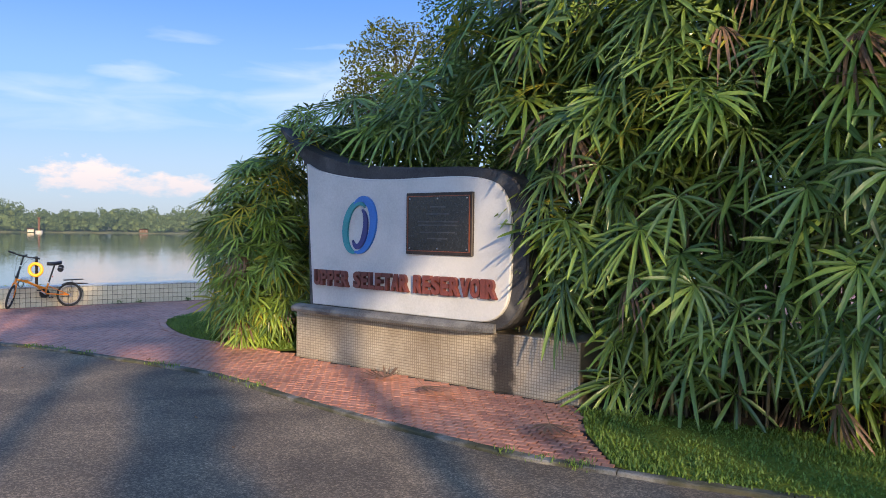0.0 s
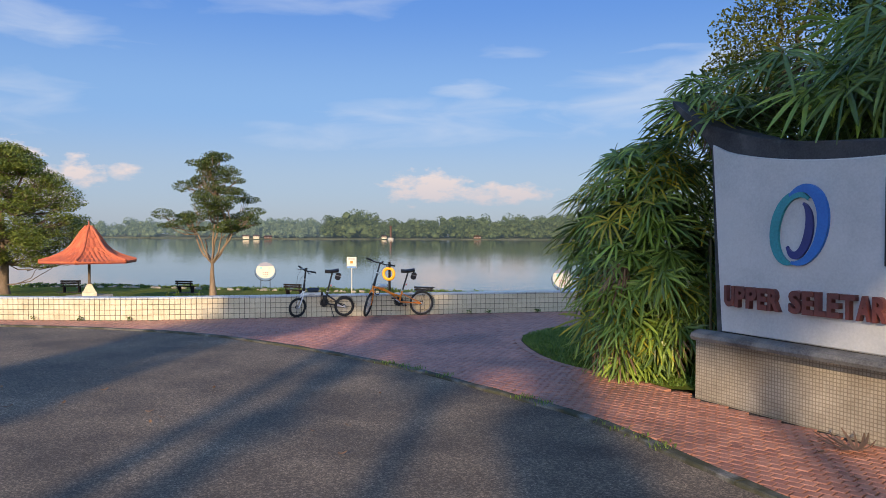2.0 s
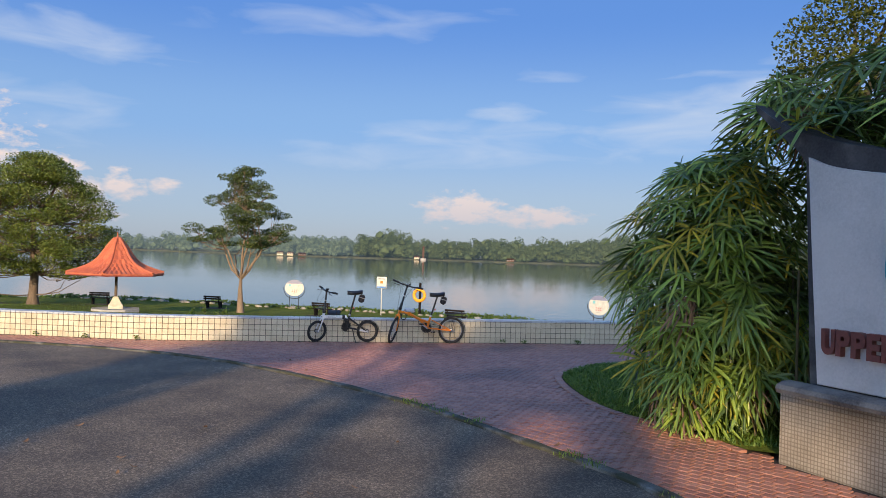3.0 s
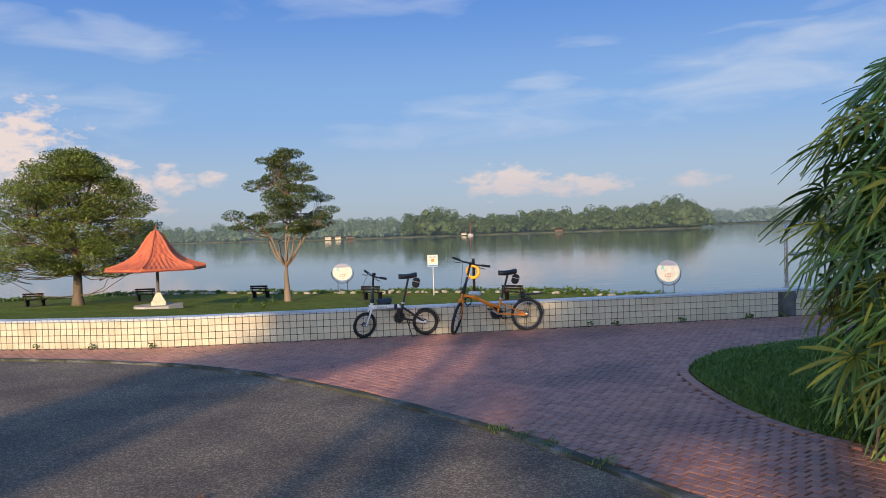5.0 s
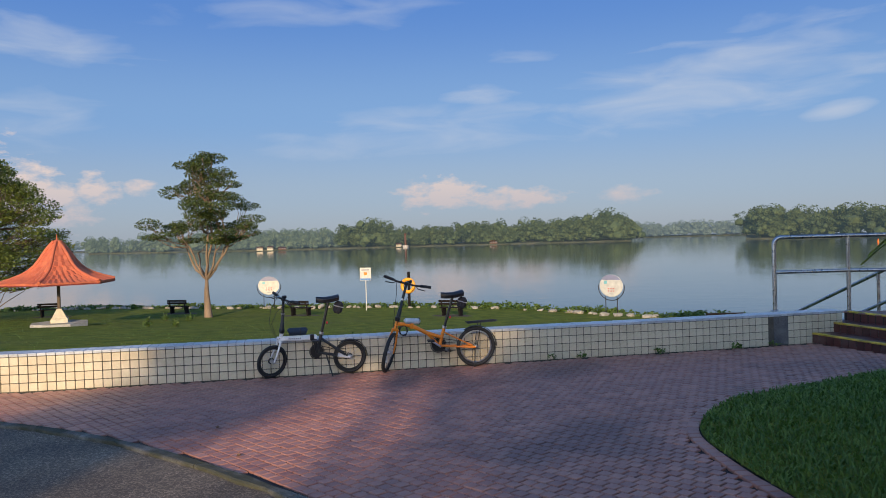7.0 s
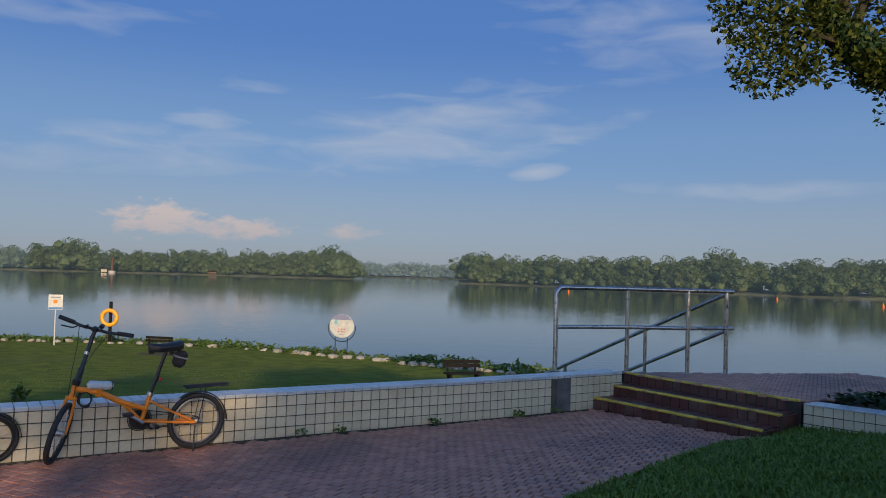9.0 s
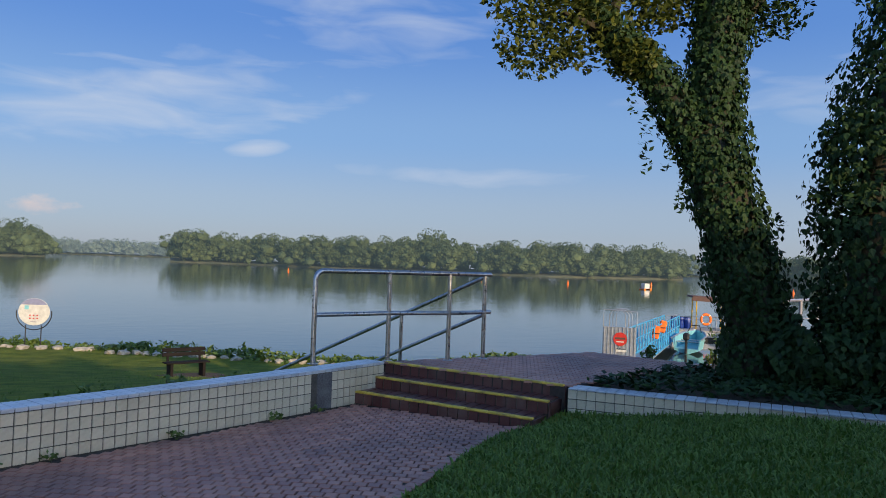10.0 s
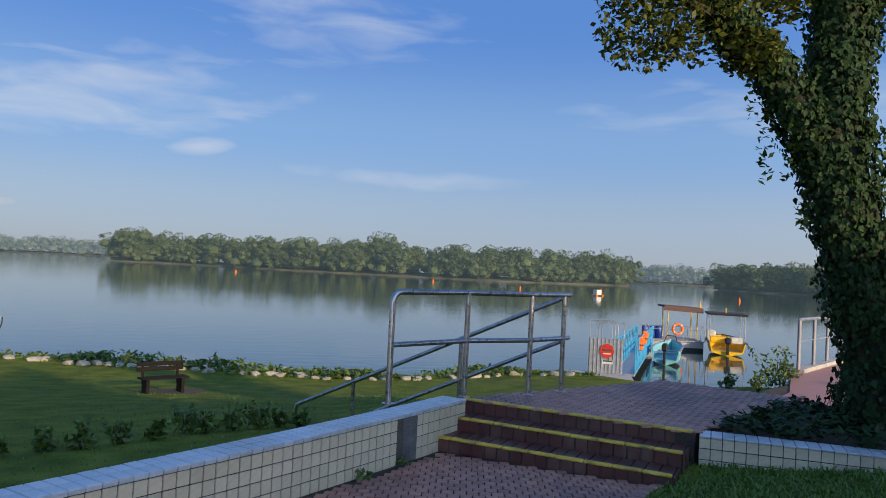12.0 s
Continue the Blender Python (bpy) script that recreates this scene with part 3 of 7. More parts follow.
# ---- planter wall ----
PL0 = Vector((-2.66, 15.16, -0.04))
planter = thing("planter_wall", frame_of(PL0, U, V), "low planter wall clad in white glazed tiles", "planter wall", kind="structure")
part("core", Geo().box((3.5, 0.11, 0.0), (7.0, 0.2, 0.63)), GROUT, planter)
tile = Geo().box((0, 0, 0), (0.082, 0.012, 0.08), bevel=0.002).mesh("planter_tile", TILE)
captile = Geo().box((0, 0, 0), (0.082, 0.125, 0.014), bevel=0.003).mesh("planter_cap_tile", CAPTILE)
for i in range(72):
    for r in range(3):
        o = part("tile", tile, None, planter)
        o.location = (0.045 + i * 0.0875, 0.005, 0.275 - 0.0875 * r)
    for r in range(2):
        o = part("cap_tile", captile, None, planter)
        o.location = (0.045 + i * 0.0875, 0.052 + 0.13 * r, 0.325)
bed = [PL0 + V * 0.2, PL0 + U * 7 + V * 0.2, PL0 + U * 7 + V * 3.2, PL0 + U * 2.2 + V * 3.2, Vector((-0.4, 16.9, 0)), PL0 + U * 0.1 + V * 0.3]
setting("planter_soil", sheet([(p.x, p.y) for p in bed], 0.4, lambda x, y: 0.23 + 0.05 * noise.noise(Vector((x, y, 1)))), SOIL, "dark soil of the ivy bed", True, "soil")

# ---- steel railings ----
RT, RM, RR = 1.30, 0.86, 0.026
POSTS = [(-5.04, 15.93), (-4.26, 16.47), (-3.57, 16.69), (-3.10, 17.04)]
rail = thing("railing", pose(0, 0, 0), "stainless steel tube guard rail on the parapet and landing", "railing")
x, y = POSTS[0]
dirn = (Vector((*POSTS[1], 0)) - Vector((*POSTS[0], 0))).normalized()
bend = [(x, y, 0.37), (x, y, RT - 0.09)] + [tuple(Vector((x, y, RT - 0.09)) + dirn * (0.09 * (1 - math.cos(a))) + Vector((0, 0, 0.09 * math.sin(a)))) for a in (0.4, 0.8, 1.2, 1.57)]
part("top_rail", Geo().tube(bend + [(*p, RT) for p in POSTS[1:]] + [(-3.02, 17.10, RT)], RR, 12), STEEL, rail, smooth=True)
part("mid_rail", Geo().tube([(*p, RM) for p in POSTS] + [(-3.02, 17.10, RM)], RR * 0.9, 12), STEEL, rail, smooth=True)
for p in POSTS[1:]:
    part("post", Geo().tube([(*p, plat_z(*p)), (*p, RT)], RR * 0.95, 12), STEEL, rail, smooth=True)
for p in POSTS:
    part("base_flange", Geo().lathe([(0.055, 0), (0.055, 0.008), (0.03, 0.012)], Matrix.Translation((*p, 0.372 if p is POSTS[0] else plat_z(*p))), 16), STEEL, rail, smooth=True)
hand = thing("stair_handrail", pose(0, 0, 0), "sloping double steel handrail going down to the lawn", "handrail")
top, low = Vector((-3.10, 17.06, RT - 0.03)), Vector((-5.62, 18.80, -0.14))
part("upper_bar", Geo().tube([top, top.lerp(low, 0.5), low, low + Vector((-0.05, 0.035, -0.03)), low + Vector((-0.07, 0.05, -0.12))], RR * 0.9, 12), STEEL, hand, smooth=True)
top2 = Vector((-3.10, 17.06, RM - 0.03))
part("lower_bar", Geo().tube([top2, top2 + (low - top) * 0.78], RR * 0.85, 12), STEEL, hand, smooth=True)
for t in (0.36, 0.78):
    q = top.lerp(low, t)
    part("post", Geo().tube([q, (q.x, q.y, min(lawn_z(q.x, q.y), q.z - 0.5) - 0.05)], RR * 0.85, 12), STEEL, hand, smooth=True)

# ---- name sign ----
PAINT = mat("white_render_paint", (0.36, 0.37, 0.385), (0.48, 0.49, 0.5), scale=2, fine=60, rough=0.7, bump=0.12, stain=(0.5, 0.5, 0.5, 0.5), stain_scale=1.1)
SHELL = mat("black_weathered_concrete", (0.012, 0.012, 0.015), (0.05, 0.05, 0.055), scale=4, fine=60, rough=0.75, bump=0.4, stain=(0.16, 0.16, 0.15, 0.5), stain_scale=4, stain_at=(0.55, 0.75))
LETTER = mat("red_brown_letter_paint", (0.085, 0.024, 0.02), (0.15, 0.04, 0.032), scale=12, rough=0.5, bump=0.15)
PLAQUE = mat("black_granite", (0.008, 0.009, 0.011), (0.022, 0.024, 0.028), scale=40, fine=200, rough=0.25, bump=0.05)
PLFRAME = mat("dark_bronze_frame", (0.018, 0.014, 0.013), (0.045, 0.035, 0.032), scale=10, rough=0.45, bump=0.15, metal=0.3)
COPPER = mat("copper_line", (0.22, 0.07, 0.04), (0.32, 0.11, 0.07), scale=10, rough=0.4, metal=0.6, bump=0.1)
DULL = mat("engraved_grey", (0.035, 0.036, 0.04), (0.06, 0.06, 0.065), scale=20, rough=0.5, bump=0.05)
BLUE = mat("blue_enamel", (0.01, 0.09, 0.36), (0.02, 0.16, 0.5), scale=3, rough=0.35, bump=0.05)
TEAL = mat("teal_enamel", (0.01, 0.16, 0.2), (0.02, 0.26, 0.32), scale=3, rough=0.35, bump=0.05)
NAVY = mat("navy_enamel", (0.012, 0.02, 0.12), (0.02, 0.03, 0.18), scale=3, rough=0.35, bump=0.05)

MOSAIC = mat("mosaic", (0.3, 0.265, 0.21), (0.47, 0.42, 0.34), scale=2.5, fine=30, rough=0.35, bump=0.1, stain=(0.2, 0.16, 0.12, 0.6), stain_scale=1.3)
nt = MOSAIC.node_tree
b = nt.nodes["Principled BSDF"]
src = b.inputs["Base Color"].links[0].from_socket
tc, mp, brick, mixn, bp = (nt.nodes.new(k) for k in ("ShaderNodeTexCoord", "ShaderNodeMapping", "ShaderNodeTexBrick", "ShaderNodeMix", "ShaderNodeBump"))
mp.inputs["Rotation"].default_value = (radians(90), 0, 0)
nt.links.new(tc.outputs["Object"], mp.inputs[0])
nt.links.new(mp.outputs[0], brick.inputs["Vector"])
brick.offset = 0.0
brick.inputs["Scale"].default_value, brick.inputs["Mortar Size"].default_value = 1.0, 0.0042
brick.inputs["Brick Width"].default_value, brick.inputs["Row Height"].default_value = 0.029, 0.029
brick.inputs["Color1"].default_value, brick.inputs["Color2"].default_value, brick.inputs["Mortar"].default_value = (1, 1, 1, 1), (0.88, 0.87, 0.85, 1), (0.55, 0.51, 0.46, 1)
mixn.data_type, mixn.blend_type = 'RGBA', 'MULTIPLY'
mixn.inputs[0].default_value = 1.0
nt.links.new(src, mixn.inputs[6])
nt.links.new(brick.outputs[0], mixn.inputs[7])
# dark run-off stain below the curled end of the panel
sx, ns, d1, d2 = nt.nodes.new("ShaderNodeSeparateXYZ"), nt.nodes.new("ShaderNodeTexNoise"), nt.nodes.new("ShaderNodeMath"), nt.nodes.new("ShaderNodeMath")
nt.links.new(tc.outputs["Object"], sx.inputs[0])
nt.links.new(tc.outputs["Object"], ns.inputs["Vector"])
ns.inputs["Scale"].default_value, ns.inputs["Detail"].default_value = 9.0, 5
d1.operation = 'SUBTRACT'
nt.links.new(sx.outputs[0], d1.inputs[0])
d1.inputs[1].default_value = 3.0
d2.operation = 'ABSOLUTE'
nt.links.new(d1.outputs[0], d2.inputs[0])
d3 = nt.nodes.new("ShaderNodeMath")
d3.operation = 'MULTIPLY_ADD'
nt.links.new(ns.outputs[0], d3.inputs[0])
d3.inputs[1].default_value = -0.22
nt.links.new(d2.outputs[0], d3.inputs[2])
mr = nt.nodes.new("ShaderNodeMapRange")
mr.inputs[1].default_value, mr.inputs[2].default_value, mr.inputs[3].default_value, mr.inputs[4].default_value = -0.02, 0.04, 0.9, 0.0
nt.links.new(d3.outputs[0], mr.inputs[0])
mix2 = nt.nodes.new("ShaderNodeMix")
mix2.data_type = 'RGBA'
nt.links.new(mr.outputs[0], mix2.inputs[0])
nt.links.new(mixn.outputs[2], mix2.inputs[6])
mix2.inputs[7].default_value = (0.015, 0.014, 0.014, 1)
nt.links.new(mix2.outputs[2], b.inputs["Base Color"])
bp.inputs["Strength"].default_value, bp.inputs["Distance"].default_value = 0.5, 0.003
nt.links.new(brick.outputs["Fac"], bp.inputs["Height"])
bp.invert = True
nt.links.new(bp.outputs[0], b.inputs["Normal"])


def upright(geo, outline, y0, y1, bevel=0.0):
    """A plate with an outline of (x, z), from depth y0 at the front to y1; bevel rounds the front edge."""
    n = len(outline)
    cx, cz = sum(p[0] for p in outline) / n, sum(p[1] for p in outline) / n
    rings = []
    if bevel:
        rings.append(([(x - (x - cx) * bevel / max(0.2, math.hypot(x - cx, z - cz)), z - (z - cz) * bevel / max(0.2, math.hypot(x - cx, z - cz))) for x, z in outline], y0))
        rings.append((outline, y0 + bevel))
    else:
        rings.append((outline, y0))
    rings.append((outline, y1))
    v = [(x, y, z) for ring, y in rings for x, z in ring]
    f = [tuple(range(n)), tuple((len(rings) - 1) * n + k for k in range(n))[::-1]]
    for r in range(len(rings) - 1):
        f += [(r * n + k, (r + 1) * n + k, (r + 1) * n + (k + 1) % n, r * n + (k + 1) % n) for k in range(n)]
    return geo.add(v, f)


SIGN0 = Vector((-1.72, 8.42, 0))
sign = thing("name_sign", frame_of(SIGN0, U, V), "white curled concrete name panel on a mosaic plinth, hugged by palms", "sign")
part("plinth", Geo().box((1.9, 0.34, 0.26), (3.8, 0.68, 0.56), bevel=0.012), MOSAIC, sign, "plinth of tiny beige mosaic tiles with a black run-off stain")
white = spline([(0.38, 0.64), (0.32, 1.4), (0.26, 2.23)], 0.1)[:-1] + spline([(0.26, 2.23), (0.45, 2.15), (0.79, 2.08), (1.2, 2.03), (1.65, 2.01), (2.2, 2.015), (2.66, 2.0), (2.95, 1.92), (3.07, 1.75), (3.11, 1.5), (3.11, 1.05), (3.06, 0.8), (2.9, 0.66), (2.6, 0.635), (1.6, 0.635), (0.42, 0.64)], 0.08)
dark = spline([(-0.29, 2.70), (0.0, 2.5), (0.41, 2.34), (0.97, 2.2), (1.81, 2.13), (2.61, 2.1), (3.0, 2.02), (3.2, 1.85), (3.27, 1.5), (3.26, 1.0), (3.16, 0.72), (2.95, 0.57), (2.6, 0.54)], 0.09) + [(0.3, 0.54), (0.28, 0.64), (0.2, 2.2)] + spline([(0.1, 2.32), (-0.1, 2.48), (-0.29, 2.66)], 0.1)
part("shell", upright(Geo(), dark, -0.035, 0.36, 0.02), SHELL, sign, "black weathered concrete shell with an upswept tip")
part("panel", upright(Geo(), white, -0.075, 0.05, 0.012), PAINT, sign, "white painted face")
prof = [(-0.17, 0.545), (-0.185, 0.575), (-0.17, 0.605), (-0.12, 0.625), (-0.05, 0.63), (-0.03, 0.54)]
lg = Geo()
xs = [0.13 + i * 0.28 for i in range(11)]
for i, x in enumerate(xs):
    k = 1 - 0.75 * smooth01((x - 2.5) / 0.5)
    lg.v += [(x, y * k - 0.03 * (1 - k), z) for y, z in prof]
n = len(prof)
lg.f = [(i * n + j, i * n + (j + 1) % n, (i + 1) * n + (j + 1) % n, (i + 1) * n + j) for i in range(len(xs) - 1) for j in range(n)] + [tuple(range(n))[::-1], tuple((len(xs) - 1) * n + j for j in range(n))]
part("ledge", lg, CEMENT, sign, "dark grey cement ledge along the foot", smooth=True)
# logo of two swirling rings
for name, material, rx, rz, w0, a0, a1, cx, cz, yy in (("swirl", BLUE, 0.205, 0.285, 0.095, -1.75, 2.2, 1.16, 1.53, -0.1), ("swirl", TEAL, 0.185, 0.265, 0.085, 1.0, 4.85, 1.115, 1.505, -0.098), ("swirl", NAVY, 0.105, 0.2, 0.075, -2.4, 1.3, 1.14, 1.505, -0.096)):
    arc, n = [], 28
    for side in (1, -1):
        for i in range(n + 1):
            t = i / n if side > 0 else 1 - i / n
            a = a0 + (a1 - a0) * t
            w = w0 * math.sin(math.pi * min(0.97, max(0.03, t))) ** 0.6 * 0.5
            ra, rb = rx + side * w, rz + side * w
            arc.append((cx + ra * math.cos(a) * 0.98 + 0.12 * rb * math.sin(a), cz + rb * math.sin(a)))
    gg = Geo()
    m = n + 1
    gg.v = [(x, y, z) for y in (yy, -0.07) for x, z in arc]
    t = 2 * m
    for i in range(n):
        gg.f += [(i, i + 1, t - 2 - i, t - 1 - i), (i, t + i, t + i + 1, i + 1), (t - 1 - i, t - 2 - i, 2 * t - 2 - i, 2 * t - 1 - i)]
    part("logo_" + name, gg, material, sign, "raised ring stroke of the logo")
# plaque
pq = part("plaque", Geo().box((2.265, -0.085, 1.555), (0.85, 0.035, 0.61), bevel=0.006), PLFRAME, sign, "black granite plaque in a dark bronze frame")
part("stone", Geo().box((2.265, -0.104, 1.555), (0.77, 0.01, 0.53)), PLAQUE, pq)
for x, z, w, h in ((2.265, 1.825, 0.79, 0.008), (2.265, 1.285, 0.79, 0.008), (1.872, 1.555, 0.008, 0.54), (2.658, 1.555, 0.008, 0.54)):
    part("border_line", Geo().box((x, -0.1065, z), (w, 0.012, h)), COPPER, pq)
for x in (1.9, 2.265, 2.63):
    for z in (1.31, 1.8):
        part("screw", Geo().lathe([(0.009, 0), (0.009, 0.005), (0.004, 0.008)], Matrix.Translation((x, -0.109, z)) @ Matrix.Rotation(radians(90), 4, 'X'), 10), STEEL, pq)
for z, w in ((1.72, 0.2), (1.65, 0.3), (1.575, 0.52), (1.54, 0.5), (1.47, 0.44), (1.41, 0.26)):
    part("inscription", Geo().box((2.265, -0.1095, z), (w, 0.002, 0.014)), DULL, pq)


def letter_mesh(ch, width, height, depth, fat):
    cu = bpy.data.curves.new("letter", 'FONT')
    cu.body, cu.extrude, cu.offset, cu.resolution_u = ch, 0.5, fat, 4
    tmp = bpy.data.objects.new("letter", cu)
    scene.collection.objects.link(tmp)
    me = bpy.data.meshes.new_from_object(tmp.evaluated_get(bpy.context.evaluated_depsgraph_get()))
    bpy.data.objects.remove(tmp)
    co = np.empty(len(me.vertices) * 3, dtype=np.float32)
    me.vertices.foreach_get("co", co)
    co = co.reshape(-1, 3)
    lo, hi = co.min(0), co.max(0)
    co = (co - lo) / (hi - lo)
    co = np.stack([co[:, 0] * width, -co[:, 2] * depth, co[:, 1] * height], 1)
    me.vertices.foreach_set("co", co.astype(np.float32).ravel())
    me.update()
    return me


def lettering(word, x0, x1, z0, height, y, depth, material, parent, fat=0.045, name="letter"):
    wide = {"I": 0.5, "L": 0.85, "E": 0.9, "W": 1.3, "M": 1.3, " ": 0.5}
    total = sum(wide.get(c, 1.0) for c in word)
    x, unit = x0, (x1 - x0) / total
    for c in word:
        w = wide.get(c, 1.0) * unit
        if c != " ":
            me = letter_mesh(c, w * 0.93, height, depth, fat)
            me.materials.clear()
            me.materials.append(material)
            o = part(name, me, None, parent)
            o.location = (x, y, z0)
        x += w


lettering("UPPER", 0.45, 1.01, 0.862, 0.175, -0.075, 0.045, LETTER, sign)
lettering("SELETAR", 1.09, 1.89, 0.862, 0.178, -0.075, 0.045, LETTER, sign)
lettering("RESERVOIR", 1.96, 2.99, 0.862, 0.182, -0.075, 0.045, LETTER, sign)

# ---- plants ----
PALM = leaf_mat("palm_leaf", (0.024, 0.06, 0.015), (0.22, 0.32, 0.07), 0.18, 0.3)
PALM_L = leaf_mat("lime_palm_leaf", (0.09, 0.16, 0.025), (0.36, 0.47, 0.075), 0.25, 0.34)
PALM_Y = leaf_mat("yellowing_palm_leaf", (0.22, 0.23, 0.03), (0.6, 0.48, 0.045), 0.3, 0.5)
PALM_D = leaf_mat("dead_palm_leaf", (0.12, 0.07, 0.045), (0.3, 0.19, 0.12), 0.2, 0.7)
STEM = mat("palm_stem", (0.05, 0.045, 0.025), (0.12, 0.1, 0.05), scale=12, rough=0.85, bump=0.5, stretch=(1, 1, 0.3))
BARK = mat("bark", (0.07, 0.05, 0.035), (0.2, 0.15, 0.11), scale=4, fine=40, rough=0.9, bump=0.8, stretch=(1, 1, 0.25), bump_dist=0.03)
PALE_BARK = mat("pale_bark", (0.15, 0.105, 0.07), (0.29, 0.21, 0.14), scale=3, fine=30, rough=0.85, bump=0.6, stretch=(1, 1, 0.25), bump_dist=0.02)
LEAF = leaf_mat("tree_leaf", (0.08, 0.125, 0.022), (0.26, 0.3, 0.06), 0.3, 0.5)
LEAF2 = leaf_mat("olive_tree_leaf", (0.045, 0.08, 0.022), (0.14, 0.175, 0.045), 0.25, 0.55)
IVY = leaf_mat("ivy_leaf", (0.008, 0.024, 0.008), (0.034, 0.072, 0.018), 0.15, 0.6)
# lighter, yellower copy of the ivy leaf: sunlight put into its colour
IVY_Y = leaf_mat("sun_tinted_ivy_leaf", (0.024, 0.046, 0.011), (0.14, 0.155, 0.026), 0.25, 0.5)
VINE_BARK = mat("vine_covered_bark", (0.018, 0.018, 0.01), (0.05, 0.045, 0.026), scale=6, fine=40, rough=0.95, bump=0.8, stretch=(1, 1, 0.3), bump_dist=0.03)
for m in (IVY, IVY_Y):
    m.node_tree.nodes["Principled BSDF"].inputs["Specular IOR Level"].default_value = 0.22
rnd = random.Random(7)


def fan_mesh(name, material, droop, size, count, spread):
    """A fan leaf: blunt folded leaflets round a hub, its upper side along z, hanging towards y."""
    gg = Geo()
    fall = Vector((0, 0.62, -0.78))
    for i in range(count):
        a = spread * (i / (count - 1) - 0.5) * 2 + rnd.uniform(-0.07, 0.07)
        L = size * (1 - 0.24 * abs(a / spread) ** 2) * rnd.uniform(0.84, 1.1)
        w = 0.042 * size * rnd.uniform(0.75, 1.25)
        d = Vector((math.sin(a), math.cos(a), 0))
        s = Vector((d.y, -d.x, rnd.uniform(-0.3, 0.3)))
        dr = droop * rnd.uniform(0.7, 1.25)
        lift = rnd.uniform(0.1, 0.3)
        n0 = len(gg.v)
        for t, ww in ((0.05, 0.3), (0.3, 0.9), (0.58, 1.0), (0.84, 0.8), (1.0, 0.28)):
            c = d * (L * t) + Vector((0, 0, L * lift * t)) + fall * (L * dr * t * t)
            gg.v += [tuple(c - s * w * ww + Vector((0, 0, w * 0.35))), tuple(c), tuple(c + s * w * ww + Vector((0, 0, w * 0.35)))]
        for k in range(4):
            q = n0 + 3 * k
            gg.f += [(q, q + 1, q + 4, q + 3), (q + 1, q + 2, q + 5, q + 4)]
    gg.tube([(0, -0.2, -0.42), (0, -0.1, -0.16), (0, 0.01, 0)], [0.007, 0.006, 0.005], 5)
    return gg.mesh(name, material)


FANS = [fan_mesh("frond", PALM, rnd.uniform(0.2, 0.58), rnd.uniform(0.4, 0.52), rnd.choice((9, 10, 11, 12)), rnd.uniform(2.0, 2.6)) for _ in range(20)]
FANS_L = [fan_mesh("frond", PALM_L, rnd.uniform(0.2, 0.55), rnd.uniform(0.4, 0.5), rnd.choice((10, 11, 12)), rnd.uniform(2.0, 2.6)) for _ in range(6)]
FANS_Y = [fan_mesh("frond", PALM_Y, rnd.uniform(0.2, 0.5), rnd.uniform(0.34, 0.44), 9, 2.2) for _ in range(4)]
FANS_D = [fan_mesh("frond", PALM_D, rnd.uniform(1.0, 1.5), rnd.uniform(0.3, 0.38), 10, 1.3) for _ in range(4)]


FAN_RAW = [(np.array([v.co[:] for v in me.vertices]), [tuple(p.vertices) for p in me.polygons]) for me in FANS[:8]]


FRONT = (-0.53, -0.85)


